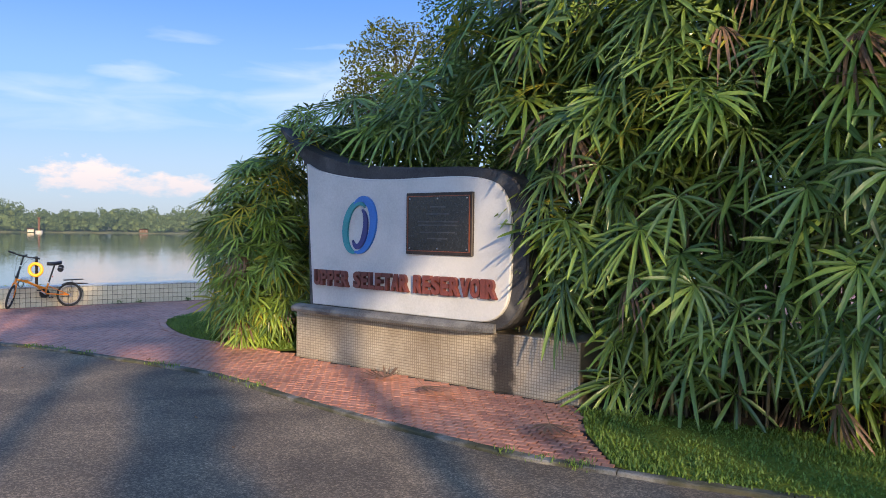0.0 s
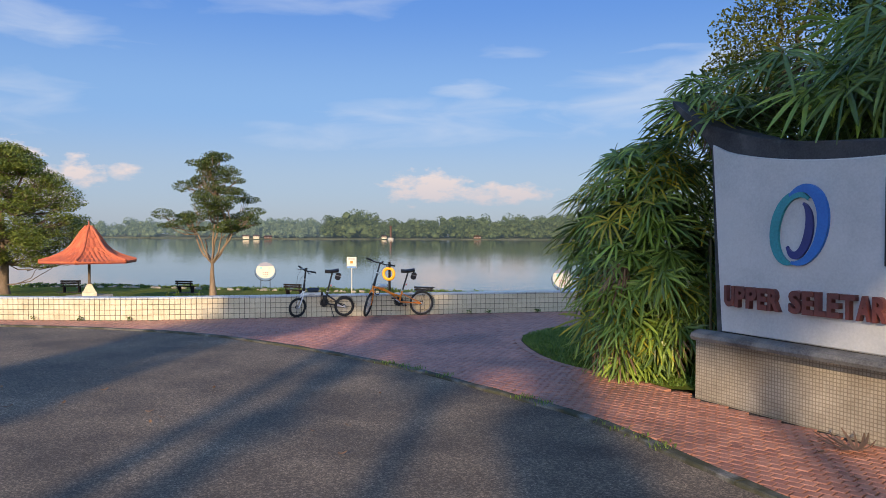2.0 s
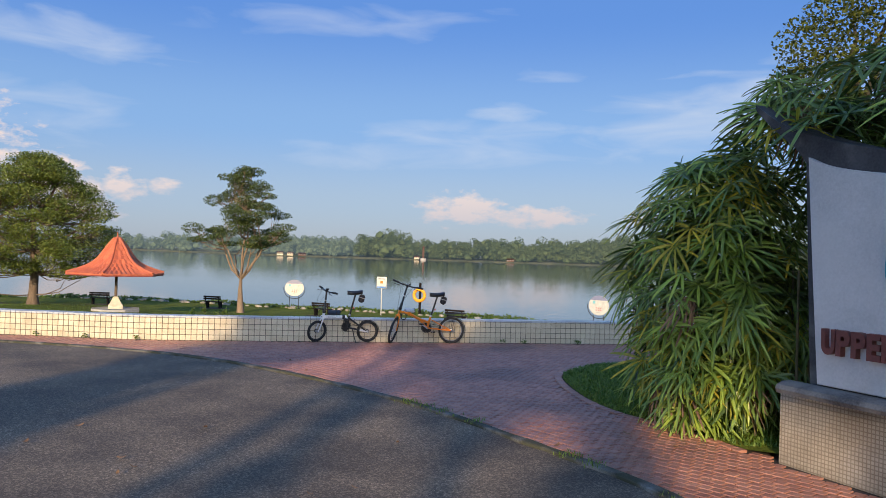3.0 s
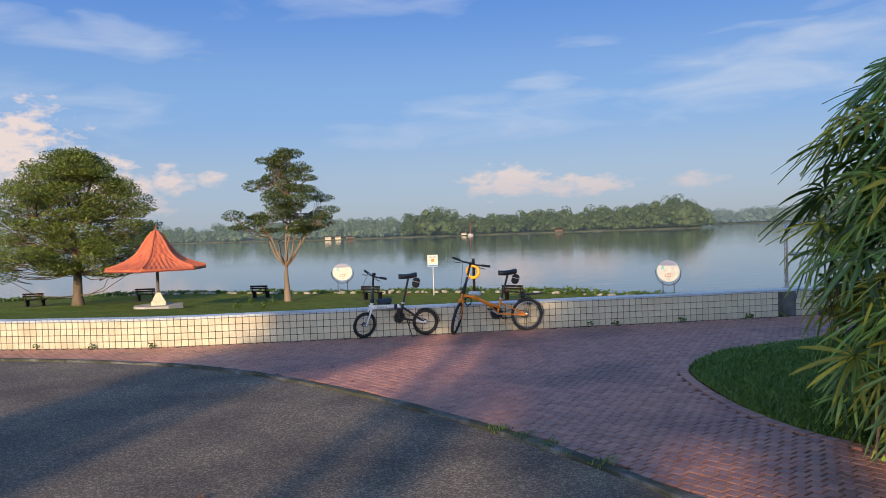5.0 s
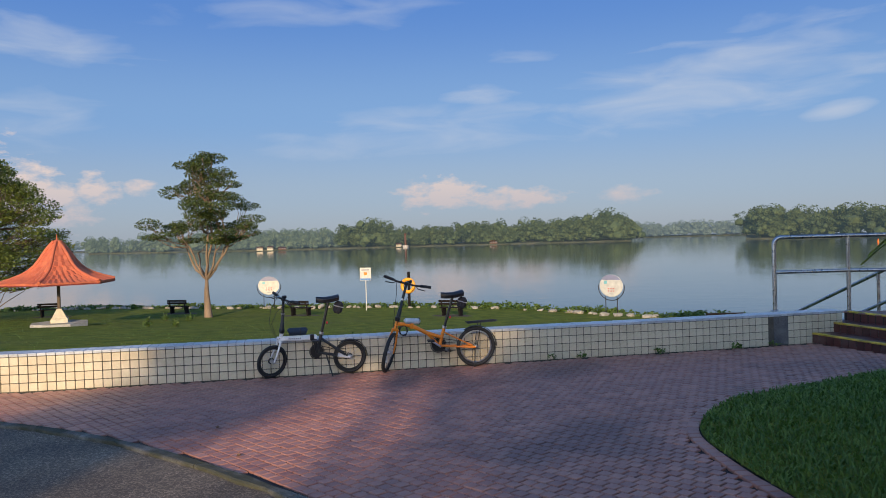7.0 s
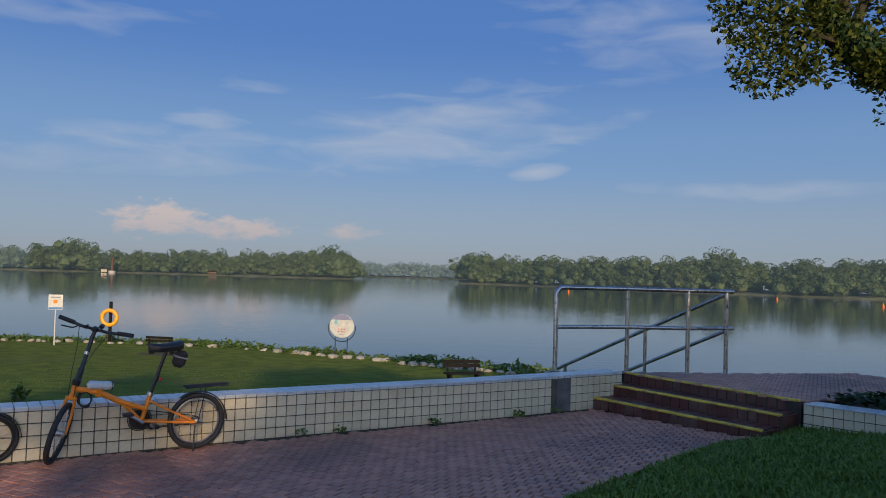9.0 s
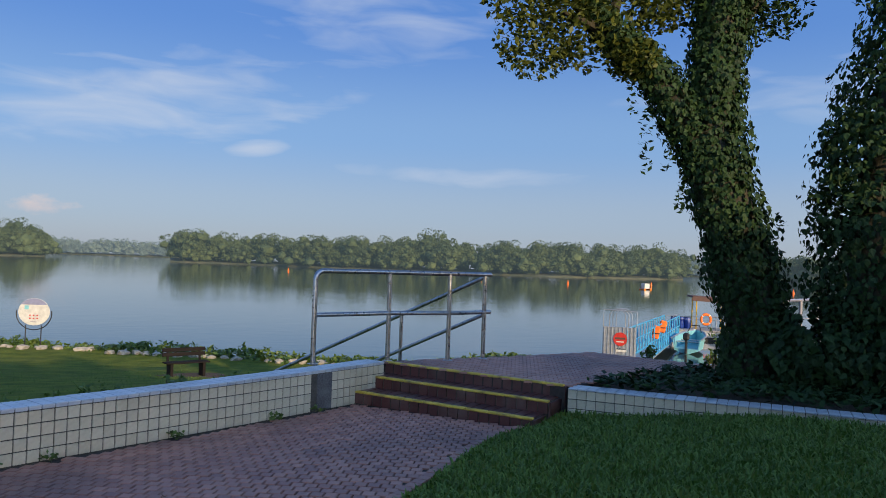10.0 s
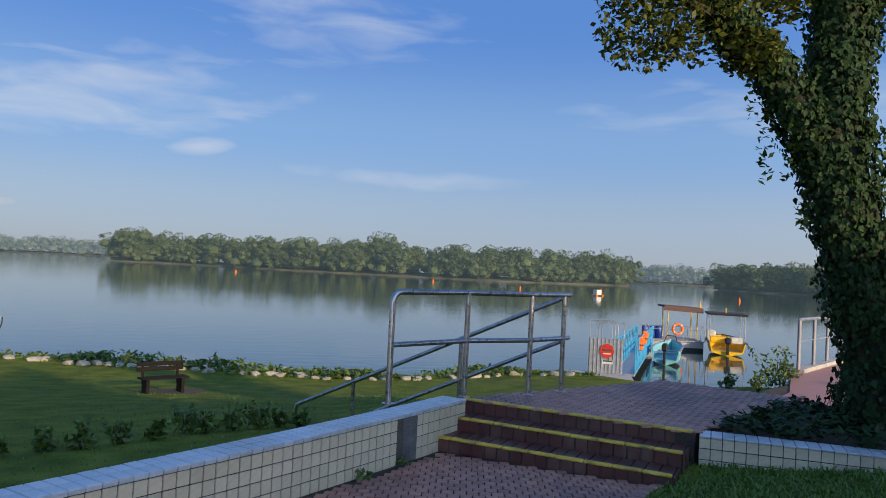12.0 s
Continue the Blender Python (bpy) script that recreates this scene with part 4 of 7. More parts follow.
def palm(centre, radii, count, label, yellow=0.05, dead=0.05, grow=0.9, dense=0.54, lime=0.2):
    """A clump of lady palms: canes with fan leaves all over an uneven mound."""
    cx, cy, cz = centre
    clump = thing("lady_palm", pose(cx, cy, 0), label, "palm", "lady palm hedge")
    for _ in range(9):
        a, r = rnd.uniform(0, 6.28), rnd.uniform(0.1, 0.6)
        x, y = radii[0] * r * math.cos(a), radii[1] * r * math.sin(a)
        h = (cz + radii[2]) * rnd.uniform(0.35, 0.6)
        part("cane", Geo().tube([(x * 0.8, y * 0.8, 0.0), (x * 0.9, y * 0.9, h * 0.5), (x * 1.05, y * 1.05, h)], [0.014, 0.012, 0.009], 6), STEM, clump)
    deepv, deepf = [], []
    made = 0
    count = int(count * dense)
    extra = int(count * 0.4)
    while made < count + extra:
        d = Vector((rnd.gauss(0, 1), rnd.gauss(0, 1), rnd.gauss(0, 1))).normalized()
        deep = rnd.uniform(0.92, 1.06) if made < count else rnd.uniform(0.5, 0.8)
        bump = 1 + 0.16 * noise.noise(Vector((cx, cy, 0)) + d * 1.7)
        p = Vector((d.x * radii[0], d.y * radii[1], d.z * radii[2])) * deep * bump * 0.96 + Vector((0, 0, cz))
        loc = Vector((p.x + cx, p.y + cy, 0)) - SIGN0
        if -0.35 < loc.dot(U) < 3.05 and loc.dot(V) < 0.5 and p.z < 2.5 or p.z < 0.85 and 2.9 < loc.dot(U) < 4.0 and loc.dot(V) < 0.3:
            continue
        if p.z < 0.16:
            p.z = rnd.uniform(0.16, 0.5)
        flat = Vector((d.x, d.y, 0))
        flat = flat.normalized() if flat.length > 0.05 else Vector((FRONT[0], FRONT[1], 0))
        face = flat * rnd.uniform(0.6, 1.0) + Vector((0, 0, rnd.uniform(0.35, 0.75) + 0.8 * max(0, d.z))) + Vector((rnd.gauss(0, 0.28), rnd.gauss(0, 0.28), rnd.gauss(0, 0.15)))
        face.normalize()
        hang = Vector((0, 0, -1)) + flat * 0.3 + Vector((rnd.gauss(0, 0.25), rnd.gauss(0, 0.25), 0))
        hang = (hang - face * hang.dot(face)).normalized()
        m = Matrix((hang.cross(face), hang, face)).transposed().to_4x4()
        m.translation = p
        k = rnd.random()
        low = p.z < 0.6
        me = rnd.choice(FANS_D if k < dead * (2.2 if low else 0.7) else FANS_Y if k > 1 - yellow else FANS_L if k > 1 - lime - yellow else FANS)
        m = m @ Matrix.Diagonal((*[grow * rnd.uniform(0.75, 1.15)] * 3, 1))
        made += 1
        if made > count:
            k0 = len(deepv)
            vv, ff = FAN_RAW[rnd.randrange(len(FAN_RAW))]
            deepv += (vv @ np.array(m.to_3x3()).T + np.array(m.translation)).tolist()
            deepf += [tuple(q + k0 for q in w) for w in ff]
            continue
        o = new("frond", me)
        o.parent = clump
        o.matrix_basis = m
    gg = Geo()
    gg.v, gg.f = deepv, deepf
    part("inner_foliage", gg, PALM, clump, "inner fan leaves of the clump")["kind"] = "stuff"
    return clump


# half of this clump's fans are lime, lightening it in place of sunlight
palm((-2.45, 9.25, 1.15), (0.72, 0.66, 1.32), 280, "rounded lady palm with yellowing fan leaves beside the sign", 0.26, 0.04, 0.74, 1.1, 0.5)
palm((-1.7, 9.1, 1.6), (0.85, 0.65, 1.38), 200, "lady palm with dark fan leaves behind the sign", 0.06, 0.04, 0.75, 0.95)
palm((-0.75, 8.75, 2.05), (1.0, 0.75, 1.2), 230, "lady palm arching over the sign with some dead fans", 0.05, 0.1)
palm((0.35, 8.15, 2.3), (1.0, 0.75, 1.2), 260, "tall lady palm hanging over the top of the sign", 0.06, 0.07)
palm((1.35, 7.45, 2.3), (1.0, 0.85, 1.65), 290, "tall lady palm with yellow tips over the sign's plaque", 0.08, 0.05)
palm((1.95, 6.75, 1.75), (0.85, 0.85, 1.75), 300, "dense lady palm covering the curled end of the sign", 0.03, 0.04)
palm((2.75, 6.2, 1.95), (1.0, 0.95, 2.0), 300, "dense green lady palm with brown dead fans low down", 0.03, 0.06)
palm((3.75, 5.75, 2.05), (1.05, 0.95, 2.1), 300, "dense lady palm in the hedge beside the verge", 0.03, 0.05)
palm((4.9, 5.2, 2.05), (1.1, 1.0, 2.1), 260, "dense lady palm in the hedge beside the verge", 0.03, 0.05)
palm((2.45, 6.35, 3.2), (1.0, 0.85, 0.95), 230, "lady palm with bright fans leaning over the hedge front", 0.06, 0.05)
palm((3.8, 5.6, 3.4), (1.1, 0.9, 0.95), 230, "lady palm with bright fans leaning over the hedge front", 0.04, 0.05)
palm((1.2, 7.2, 3.5), (0.9, 0.8, 0.7), 150, "lady palm top with yellow-tipped fans above the sign", 0.2, 0.05)
palm((2.3, 7.5, 2.7), (1.2, 0.9, 1.7), 240, "tall lady palm rising at the back of the hedge", 0.05, 0.04)
palm((3.6, 6.9, 2.8), (1.3, 1.0, 1.7), 240, "tall lady palm rising at the back of the hedge", 0.04, 0.06)


def leaves(gg, centre, radii, count, size, r=rnd, flat=0.5, shell=0.5):
    """Small diamond leaves in an oval, denser at its skin."""
    c = Vector(centre)
    for _ in range(count):
        d = Vector((r.gauss(0, 1), r.gauss(0, 1), r.gauss(0, 1))).normalized()
        k = shell + (1 - shell) * r.random() ** 0.5
        p = c + Vector((d.x * radii[0], d.y * radii[1], d.z * radii[2])) * k
        a = Vector((r.gauss(0, 1), r.gauss(0, 1), r.gauss(0, 1) * flat)).normalized()
        s = a.cross(Vector((r.gauss(0, flat), r.gauss(0, flat), 1))).normalized()
        L = size * r.uniform(0.6, 1.3)
        n0 = len(gg.v)
        gg.v += [tuple(p - a * L * 0.5), tuple(p + s * L * 0.27), tuple(p + a * L * 0.5), tuple(p - s * L * 0.27)]
        gg.f.append((n0, n0 + 1, n0 + 2, n0 + 3))


def bough(gg, a, b, r0, r1, sag=0.0, r=rnd):
    a, b = Vector(a), Vector(b)
    pts = []
    for i in range(6):
        t = i / 5
        p = a.lerp(b, t) + Vector((r.uniform(-1, 1), r.uniform(-1, 1), 0)) * 0.05 * (b - a).length * (t * (1 - t) * 4)
        p.z -= sag * (b - a).length * math.sin(math.pi * t)
        pts.append(p)
    gg.tube(pts, [r0 + (r1 - r0) * i / 5 for i in range(6)], 7)


def tree(name, base, label, trunk, clumps, leaf, bark, size, density, forks=()):
    """A tree: a tapered trunk along points, boughs to each clump of leaves. Points are from the base."""
    t = thing(name, pose(*base), label, "tree")
    gg = Geo().tube([p[:3] for p in trunk], [p[3] for p in trunk], 10)
    tops = [Vector(p[:3]) for p in trunk] + [Vector(p) for p in forks]
    for f in forks:
        near = min((Vector(p[:3]) for p in trunk), key=lambda q: (q - Vector(f)).length)
        bough(gg, near, f, trunk[-1][3] * 0.9, trunk[-1][3] * 0.55, 0.1)
    for c in clumps:
        cc = Vector(c[:3])
        start = min((q for q in tops if q.z < cc.z - 0.1), key=lambda q: (q - cc).length, default=tops[len(trunk) - 1])
        bough(gg, start, cc, 0.032, 0.01, 0.12)
        for _ in range(3):
            e = cc + Vector((rnd.uniform(-1, 1) * c[3], rnd.uniform(-1, 1) * c[3], rnd.uniform(-0.2, 0.6) * c[4])) * 0.7
            bough(gg, start.lerp(cc, 0.6), e, 0.02, 0.006, 0.05)
    part("trunk", gg, bark, t, smooth=True)
    cg = Geo()
    for c in clumps:
        leaves(cg, c[:3], (c[3], c[3], c[4]), int(density * c[3] * c[3] * (0.4 + c[4])), size, shell=0.35)
    part("crown", cg, leaf, t, "crown of many small leaves in layered clumps")
    return t


def crown_clumps(n, r_of_z, z0, z1, size, flat, seed):
    r = random.Random(seed)
    out_c = []
    for i in range(n):
        z = z0 + (z1 - z0) * (i + r.random()) / n
        R = r_of_z((z - z0) / (z1 - z0))
        a, k = r.uniform(0, 6.28), r.random() ** 0.45
        out_c.append((R * k * math.cos(a), R * k * math.sin(a), z, size * r.uniform(0.7, 1.25), size * flat * r.uniform(0.7, 1.3)))
    return out_c


# slim umbrella-crowned tree by the shore
TX, TY = -31.9, 29.4
tree("shore_tree", (TX, TY, lawn_z(TX, TY)), "slim shore tree with a bare forked trunk and layered olive crown",
     [(0, 0, -0.1, 0.21), (-0.05, 0, 0.6, 0.15), (-0.08, 0, 1.2, 0.11), (-0.05, 0.0, 1.75, 0.07)],
     crown_clumps(40, lambda t: 2.45 * (1 - t ** 1.5) ** 0.75 + 0.25, 4.1, 7.5, 0.62, 0.42, 3) + crown_clumps(22, lambda t: 2.4, 3.5, 4.4, 0.55, 0.34, 8), LEAF2, PALE_BARK, 0.115, 1900,
     ((-0.85, 0.2, 3.0), (0.85, -0.2, 3.1), (-0.45, -0.6, 3.3), (0.4, 0.7, 3.2), (0.15, 0, 3.9), (-1.2, -0.2, 3.4), (1.25, 0.3, 3.5), (0.2, 0.1, 5.2)))
# broad rain tree
TX, TY = -40.2, 22.9
tree("rain_tree", (TX, TY, lawn_z(TX, TY)), "broad domed tree with a short brown trunk on the lawn",
     [(0, 0, -0.1, 0.36), (0, 0, 0.5, 0.24), (0, 0.05, 1.7, 0.2), (-0.1, 0, 2.8, 0.16), (-0.2, 0, 4.5, 0.1)],
     crown_clumps(210, lambda t: 4.55 * (max(0.02, 1 - t ** 2.1)) ** 0.6 * (0.86 + 0.14 * min(1, t * 4)), 1.7, 7.6, 0.82, 0.42, 5), LEAF, BARK, 0.13, 820, ((-2, 0.5, 4), (2.2, 0, 4.2), (0, 2, 4.6), (0.4, -2, 4.4), (-1, 0, 6), (1.2, 0.4, 6.2)))

# trees behind the walk, which shade the forecourt
SW, SB = Vector((0.906, 0.423, 0)), Vector((0.423, -0.906, 0))
SHADE0 = Vector((-4.0, 8.0, 0)) + SB * 27
for i, (c, back, z0, h, w, n, sz) in enumerate((
        (-10.3, 2, 1.8, 9.4, 2.3, 50, 0.95), (-3.75, 0, 8.3, 10.8, 0.85, 40, 0.66), (-2.1, 1, 8.9, 10.6, 0.3, 12, 0.5), (-0.4, 3, 8.35, 12.4, 0.7, 56, 0.62), (0.75, 1, 7.9, 12.2, 0.6, 50, 0.6), (2.4, 1, 8.2, 12.2, 0.9, 56, 0.65),
        (-4.55, 2, 2.0, 8.8, 0.6, 60, 0.62), (-1.58, 1, 2.0, 8.8, 0.05, 30, 0.26), (0.75, 2, 2.0, 8.6, 0.16, 30, 0.38),
        (4.5, 0, 1.8, 8.5, 1.9, 42, 0.95), (8.3, 3, 1.8, 7.4, 2.2, 40, 0.95), (12.6, 1, 1.8, 8.2, 2.4, 46, 0.95))):
    p = SHADE0 + SW * (c + 0.26) + SB * back
    tree("shade_tree", (p.x, p.y, -0.02), "tall leafy tree at the edge of the car park", [(0, 0, 0, 0.2), (0, 0, 1.6, 0.16), (0.05, 0, max(2.4, z0 - 0.2), 0.1), (0, 0.05, (max(2.4, z0) + h) / 2, 0.07), (0, 0.1, h - 0.6, 0.04)],
         crown_clumps(n, lambda t, w=w: w * (0.55 + 0.45 * math.sin(math.pi * min(1, t * 1.1))), z0, h, sz, 0.8, 40 + i), LEAF, BARK, 0.3, 80 if sz > 0.7 else 420 if sz > 0.45 else 750, ())

# ---- the ivy-clad trees by the planter ----
def ivy_skin(gg, pts, radii, count, size, r):
    """Leaves lying outwards all over a limb."""
    pts = [Vector(p) for p in pts]
    seg = [(pts[i + 1] - pts[i]).length for i in range(len(pts) - 1)]
    for _ in range(count):
        i = r.choices(range(len(seg)), seg)[0]
        t = r.random()
        p = pts[i].lerp(pts[i + 1], t)
        ax = (pts[i + 1] - pts[i]).normalized()
        d = ax.orthogonal().normalized()
        d.rotate(Matrix.Rotation(r.uniform(0, 6.283), 3, ax))
        rad = (radii[i] + (radii[i + 1] - radii[i]) * t) * (0.85 + 0.42 * r.random() ** 2) * (1 + 0.3 * noise.noise(p * 2.2 + d))
        q = p + d * rad
        nrm = (d + Vector((r.gauss(0, 0.45), r.gauss(0, 0.45), r.gauss(0, 0.35) + 0.15))).normalized()
        a = (Vector((r.gauss(0, 0.5), r.gauss(0, 0.5), -1)) - nrm * nrm.z * -1).normalized()
        a = (a - nrm * a.dot(nrm)).normalized()
        s = nrm.cross(a)
        L = size * r.uniform(0.6, 1.35)
        n0 = len(gg.v)
        gg.v += [tuple(q - a * L * 0.42), tuple(q - a * L * 0.2 + s * L * 0.42 - nrm * L * 0.06), tuple(q + a * L * 0.1 + s * L * 0.3), tuple(q + a * L * 0.6 - nrm * L * 0.1), tuple(q + a * L * 0.1 - s * L * 0.3), tuple(q - a * L * 0.2 - s * L * 0.42 - nrm * L * 0.06)]
        gg.f += [(n0, n0 + 1, n0 + 2, n0 + 3), (n0, n0 + 3, n0 + 4, n0 + 5)]


ir = random.Random(21)
IB = Vector((-0.30, 15.85, 0.2))
ivy = thing("ivy_tree", pose(*IB), "leaning tree trunk completely clad in dark green ivy", "tree")
TR = [(0, 0, 0), (-0.05, 0, 0.6), (-0.3, 0.02, 1.5), (-0.52, 0.05, 2.2), (-0.62, 0.08, 2.75), (-0.55, 0.1, 3.5), (-0.5, 0.15, 4.4), (-0.6, 0.2, 5.6)]
TRR = [0.46, 0.36, 0.34, 0.33, 0.31, 0.27, 0.24, 0.16]
LM = [(-0.55, 0.06, 2.35), (-0.95, 0.1, 2.9), (-1.3, 0.15, 3.4), (-1.75, 0.2, 3.75), (-2.1, 0.3, 4.3)]
LMR = [0.26, 0.23, 0.2, 0.17, 0.1]
gg = Geo().tube(TR, [r * 0.8 for r in TRR], 10).tube(LM, [r * 0.75 for r in LMR], 8)
for e in ((-1.9, 0.3, 5.2), (-1.4, 0.5, 5.4), (-0.1, 0.4, 5.6), (0.3, 0.0, 5.0), (-2.3, 0.1, 3.9)):
    bough(gg, LM[3] if e[0] < -1 else TR[5], e, 0.07, 0.02)
part("trunk", gg, VINE_BARK, ivy, smooth=True)
cg = Geo()
ivy_skin(cg, TR, TRR, 15000, 0.062, ir)
ivy_skin(cg, LM, LMR, 5000, 0.056, ir)
part("ivy", cg, IVY, ivy, "heart-shaped dark ivy leaves")
mg = Geo()
ivy_skin(mg, [(0.0, -0.3, 0.15), (0.35, -0.45, 0.35), (0.85, -0.7, 0.38), (1.35, -0.95, 0.15)], [0.38, 0.56, 0.58, 0.4], 7000, 0.08, ir)
part("ivy_mound", mg, IVY, ivy, "heap of ivy round the foot")
# crown of the leaning limb, coloured as if the sun were on it
cg = Geo()
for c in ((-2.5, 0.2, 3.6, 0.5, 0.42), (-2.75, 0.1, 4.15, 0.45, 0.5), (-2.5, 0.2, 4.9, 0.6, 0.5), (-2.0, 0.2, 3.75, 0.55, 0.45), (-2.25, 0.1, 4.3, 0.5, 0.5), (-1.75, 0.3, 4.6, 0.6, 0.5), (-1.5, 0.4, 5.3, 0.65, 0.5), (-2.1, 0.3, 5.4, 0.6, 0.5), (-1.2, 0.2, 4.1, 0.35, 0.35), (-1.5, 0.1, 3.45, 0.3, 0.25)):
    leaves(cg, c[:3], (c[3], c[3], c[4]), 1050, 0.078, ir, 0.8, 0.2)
part("sunny_crown", cg, IVY_Y, ivy, "leaves of the leaning limb, olive and yellow-green with sunlight in the colour")
cg = Geo()
for c in ((-0.5, 0.2, 4.3, 0.6, 0.6), (0.05, 0.2, 4.2, 0.5, 0.45), (-0.2, 0.3, 5.1, 0.7, 0.6), (-0.9, 0.3, 5.0, 0.5, 0.6), (0.3, 0.1, 4.8, 0.5, 0.4), (-0.6, 0.2, 6.0, 0.8, 0.6), (0.2, 0.3, 5.8, 0.7, 0.6)):
    leaves(cg, c[:3], (c[3], c[3], c[4]), 1050, 0.078, ir, 0.8, 0.2)
part("crown", cg, IVY, ivy, "dark leaves of the upper crown")
vg = Geo()
for x, z, n in ((-1.32, 3.0, 16), (-1.1, 2.75, 10), (-1.5, 3.2, 8), (-0.95, 2.4, 12), (0.2, 1.9, 10)):
    p = Vector((x, 0.05, z))
    for k in range(n):
        p = p + Vector((ir.uniform(-0.03, 0.03), ir.uniform(-0.02, 0.02), -0.045))
        leaves(vg, p, (0.06, 0.06, 0.04), 4, 0.075, ir)
part("hanging_vine", vg, IVY, ivy, "loose hanging vine tendrils")
ivy2 = thing("ivy_tree", pose(0.62, 15.2, 0.2), "second trunk clad in shaggy ivy, close behind the first", "tree")
T2 = [(0, 0, 0), (-0.1, 0, 0.8), (-0.12, 0, 1.8), (0.1, 0, 2.8), (0.45, 0.1, 3.8), (0.8, 0.1, 5.2)]
part("trunk", Geo().tube(T2, [0.3, 0.26, 0.25, 0.22, 0.2, 0.12], 10), VINE_BARK, ivy2, smooth=True)
cg = Geo()
ivy_skin(cg, T2, [0.55, 0.56, 0.6, 0.56, 0.5, 0.4], 14000, 0.066, ir)
for c in ((-0.5, 0, 1.9, 0.32, 0.45), (-0.35, 0, 2.6, 0.35, 0.4), (0.5, 0.1, 3.4, 0.6, 0.5), (0.3, 0, 4.4, 0.7, 0.5), (0.7, 0, 2.6, 0.5, 0.5)):
    leaves(cg, c[:3], (c[3], c[3], c[4]), 500, 0.09, ir, 0.8, 0.3)
part("ivy", cg, IVY, ivy2, "dark shaggy ivy leaves")
# ivy creeping over the planter bed
cg = Geo()
for _ in range(1500):
    a, c = ir.uniform(0.15, 4.2), ir.uniform(0.25, 2.2)
    p = PL0 + U * a + V * c
    if inside((p.x, p.y), PLATFORM):
        continue
    leaves(cg, (p.x, p.y, 0.31 + 0.06 * ir.random()), (0.07, 0.07, 0.03), 3, 0.09, ir, 0.4)
tagged(part("ivy_groundcover", cg, IVY), "dark ivy covering the soil of the planter", "ivy", "", "stuff")

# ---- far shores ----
# farther woods get paler greens, distance haze put into the leaf colour
FARLEAF = leaf_mat("far_leaf_haze_glow", (0.03, 0.056, 0.02), (0.1, 0.13, 0.038), 0.2, 0.8, 0.11, 0.4)
FARLEAF2 = leaf_mat("pale_leaf_haze_glow", (0.06, 0.09, 0.065), (0.14, 0.18, 0.12), 0.2, 0.8, 0.11, 0.4)
MIDLEAF = leaf_mat("mid_leaf_haze_glow", (0.05, 0.08, 0.04), (0.13, 0.17, 0.08), 0.2, 0.8, 0.11, 0.4)
BANK = mat("far_bank_haze_glow", (0.025, 0.04, 0.015), (0.13, 0.12, 0.06), scale=0.2, fine=2, rough=0.9, bump=0.2)
# bluish emission paints air haze onto far leaves and bank, stronger when farther
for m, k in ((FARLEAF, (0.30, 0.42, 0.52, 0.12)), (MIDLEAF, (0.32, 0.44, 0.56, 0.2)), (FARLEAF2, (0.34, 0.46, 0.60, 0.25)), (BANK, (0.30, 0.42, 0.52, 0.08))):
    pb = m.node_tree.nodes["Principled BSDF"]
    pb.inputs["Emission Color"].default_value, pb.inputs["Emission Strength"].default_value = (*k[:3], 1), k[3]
ico = bmesh.new()
bmesh.ops.create_icosphere(ico, subdivisions=1, radius=1.0)
ICO_V = [v.co.copy() for v in ico.verts]
ICO_F = [tuple(v.index for v in f.verts) for f in ico.faces]
ico.free()


LUMPS = []
for k in range(20):
    off = Vector((k * 7.3, k * 3.1, 0))
    LUMPS.append(np.array([v * (1 + 0.55 * noise.noise(v * 1.9 + off) + 0.3 * noise.noise(v * 4.5 + off)) for v in ICO_V]))


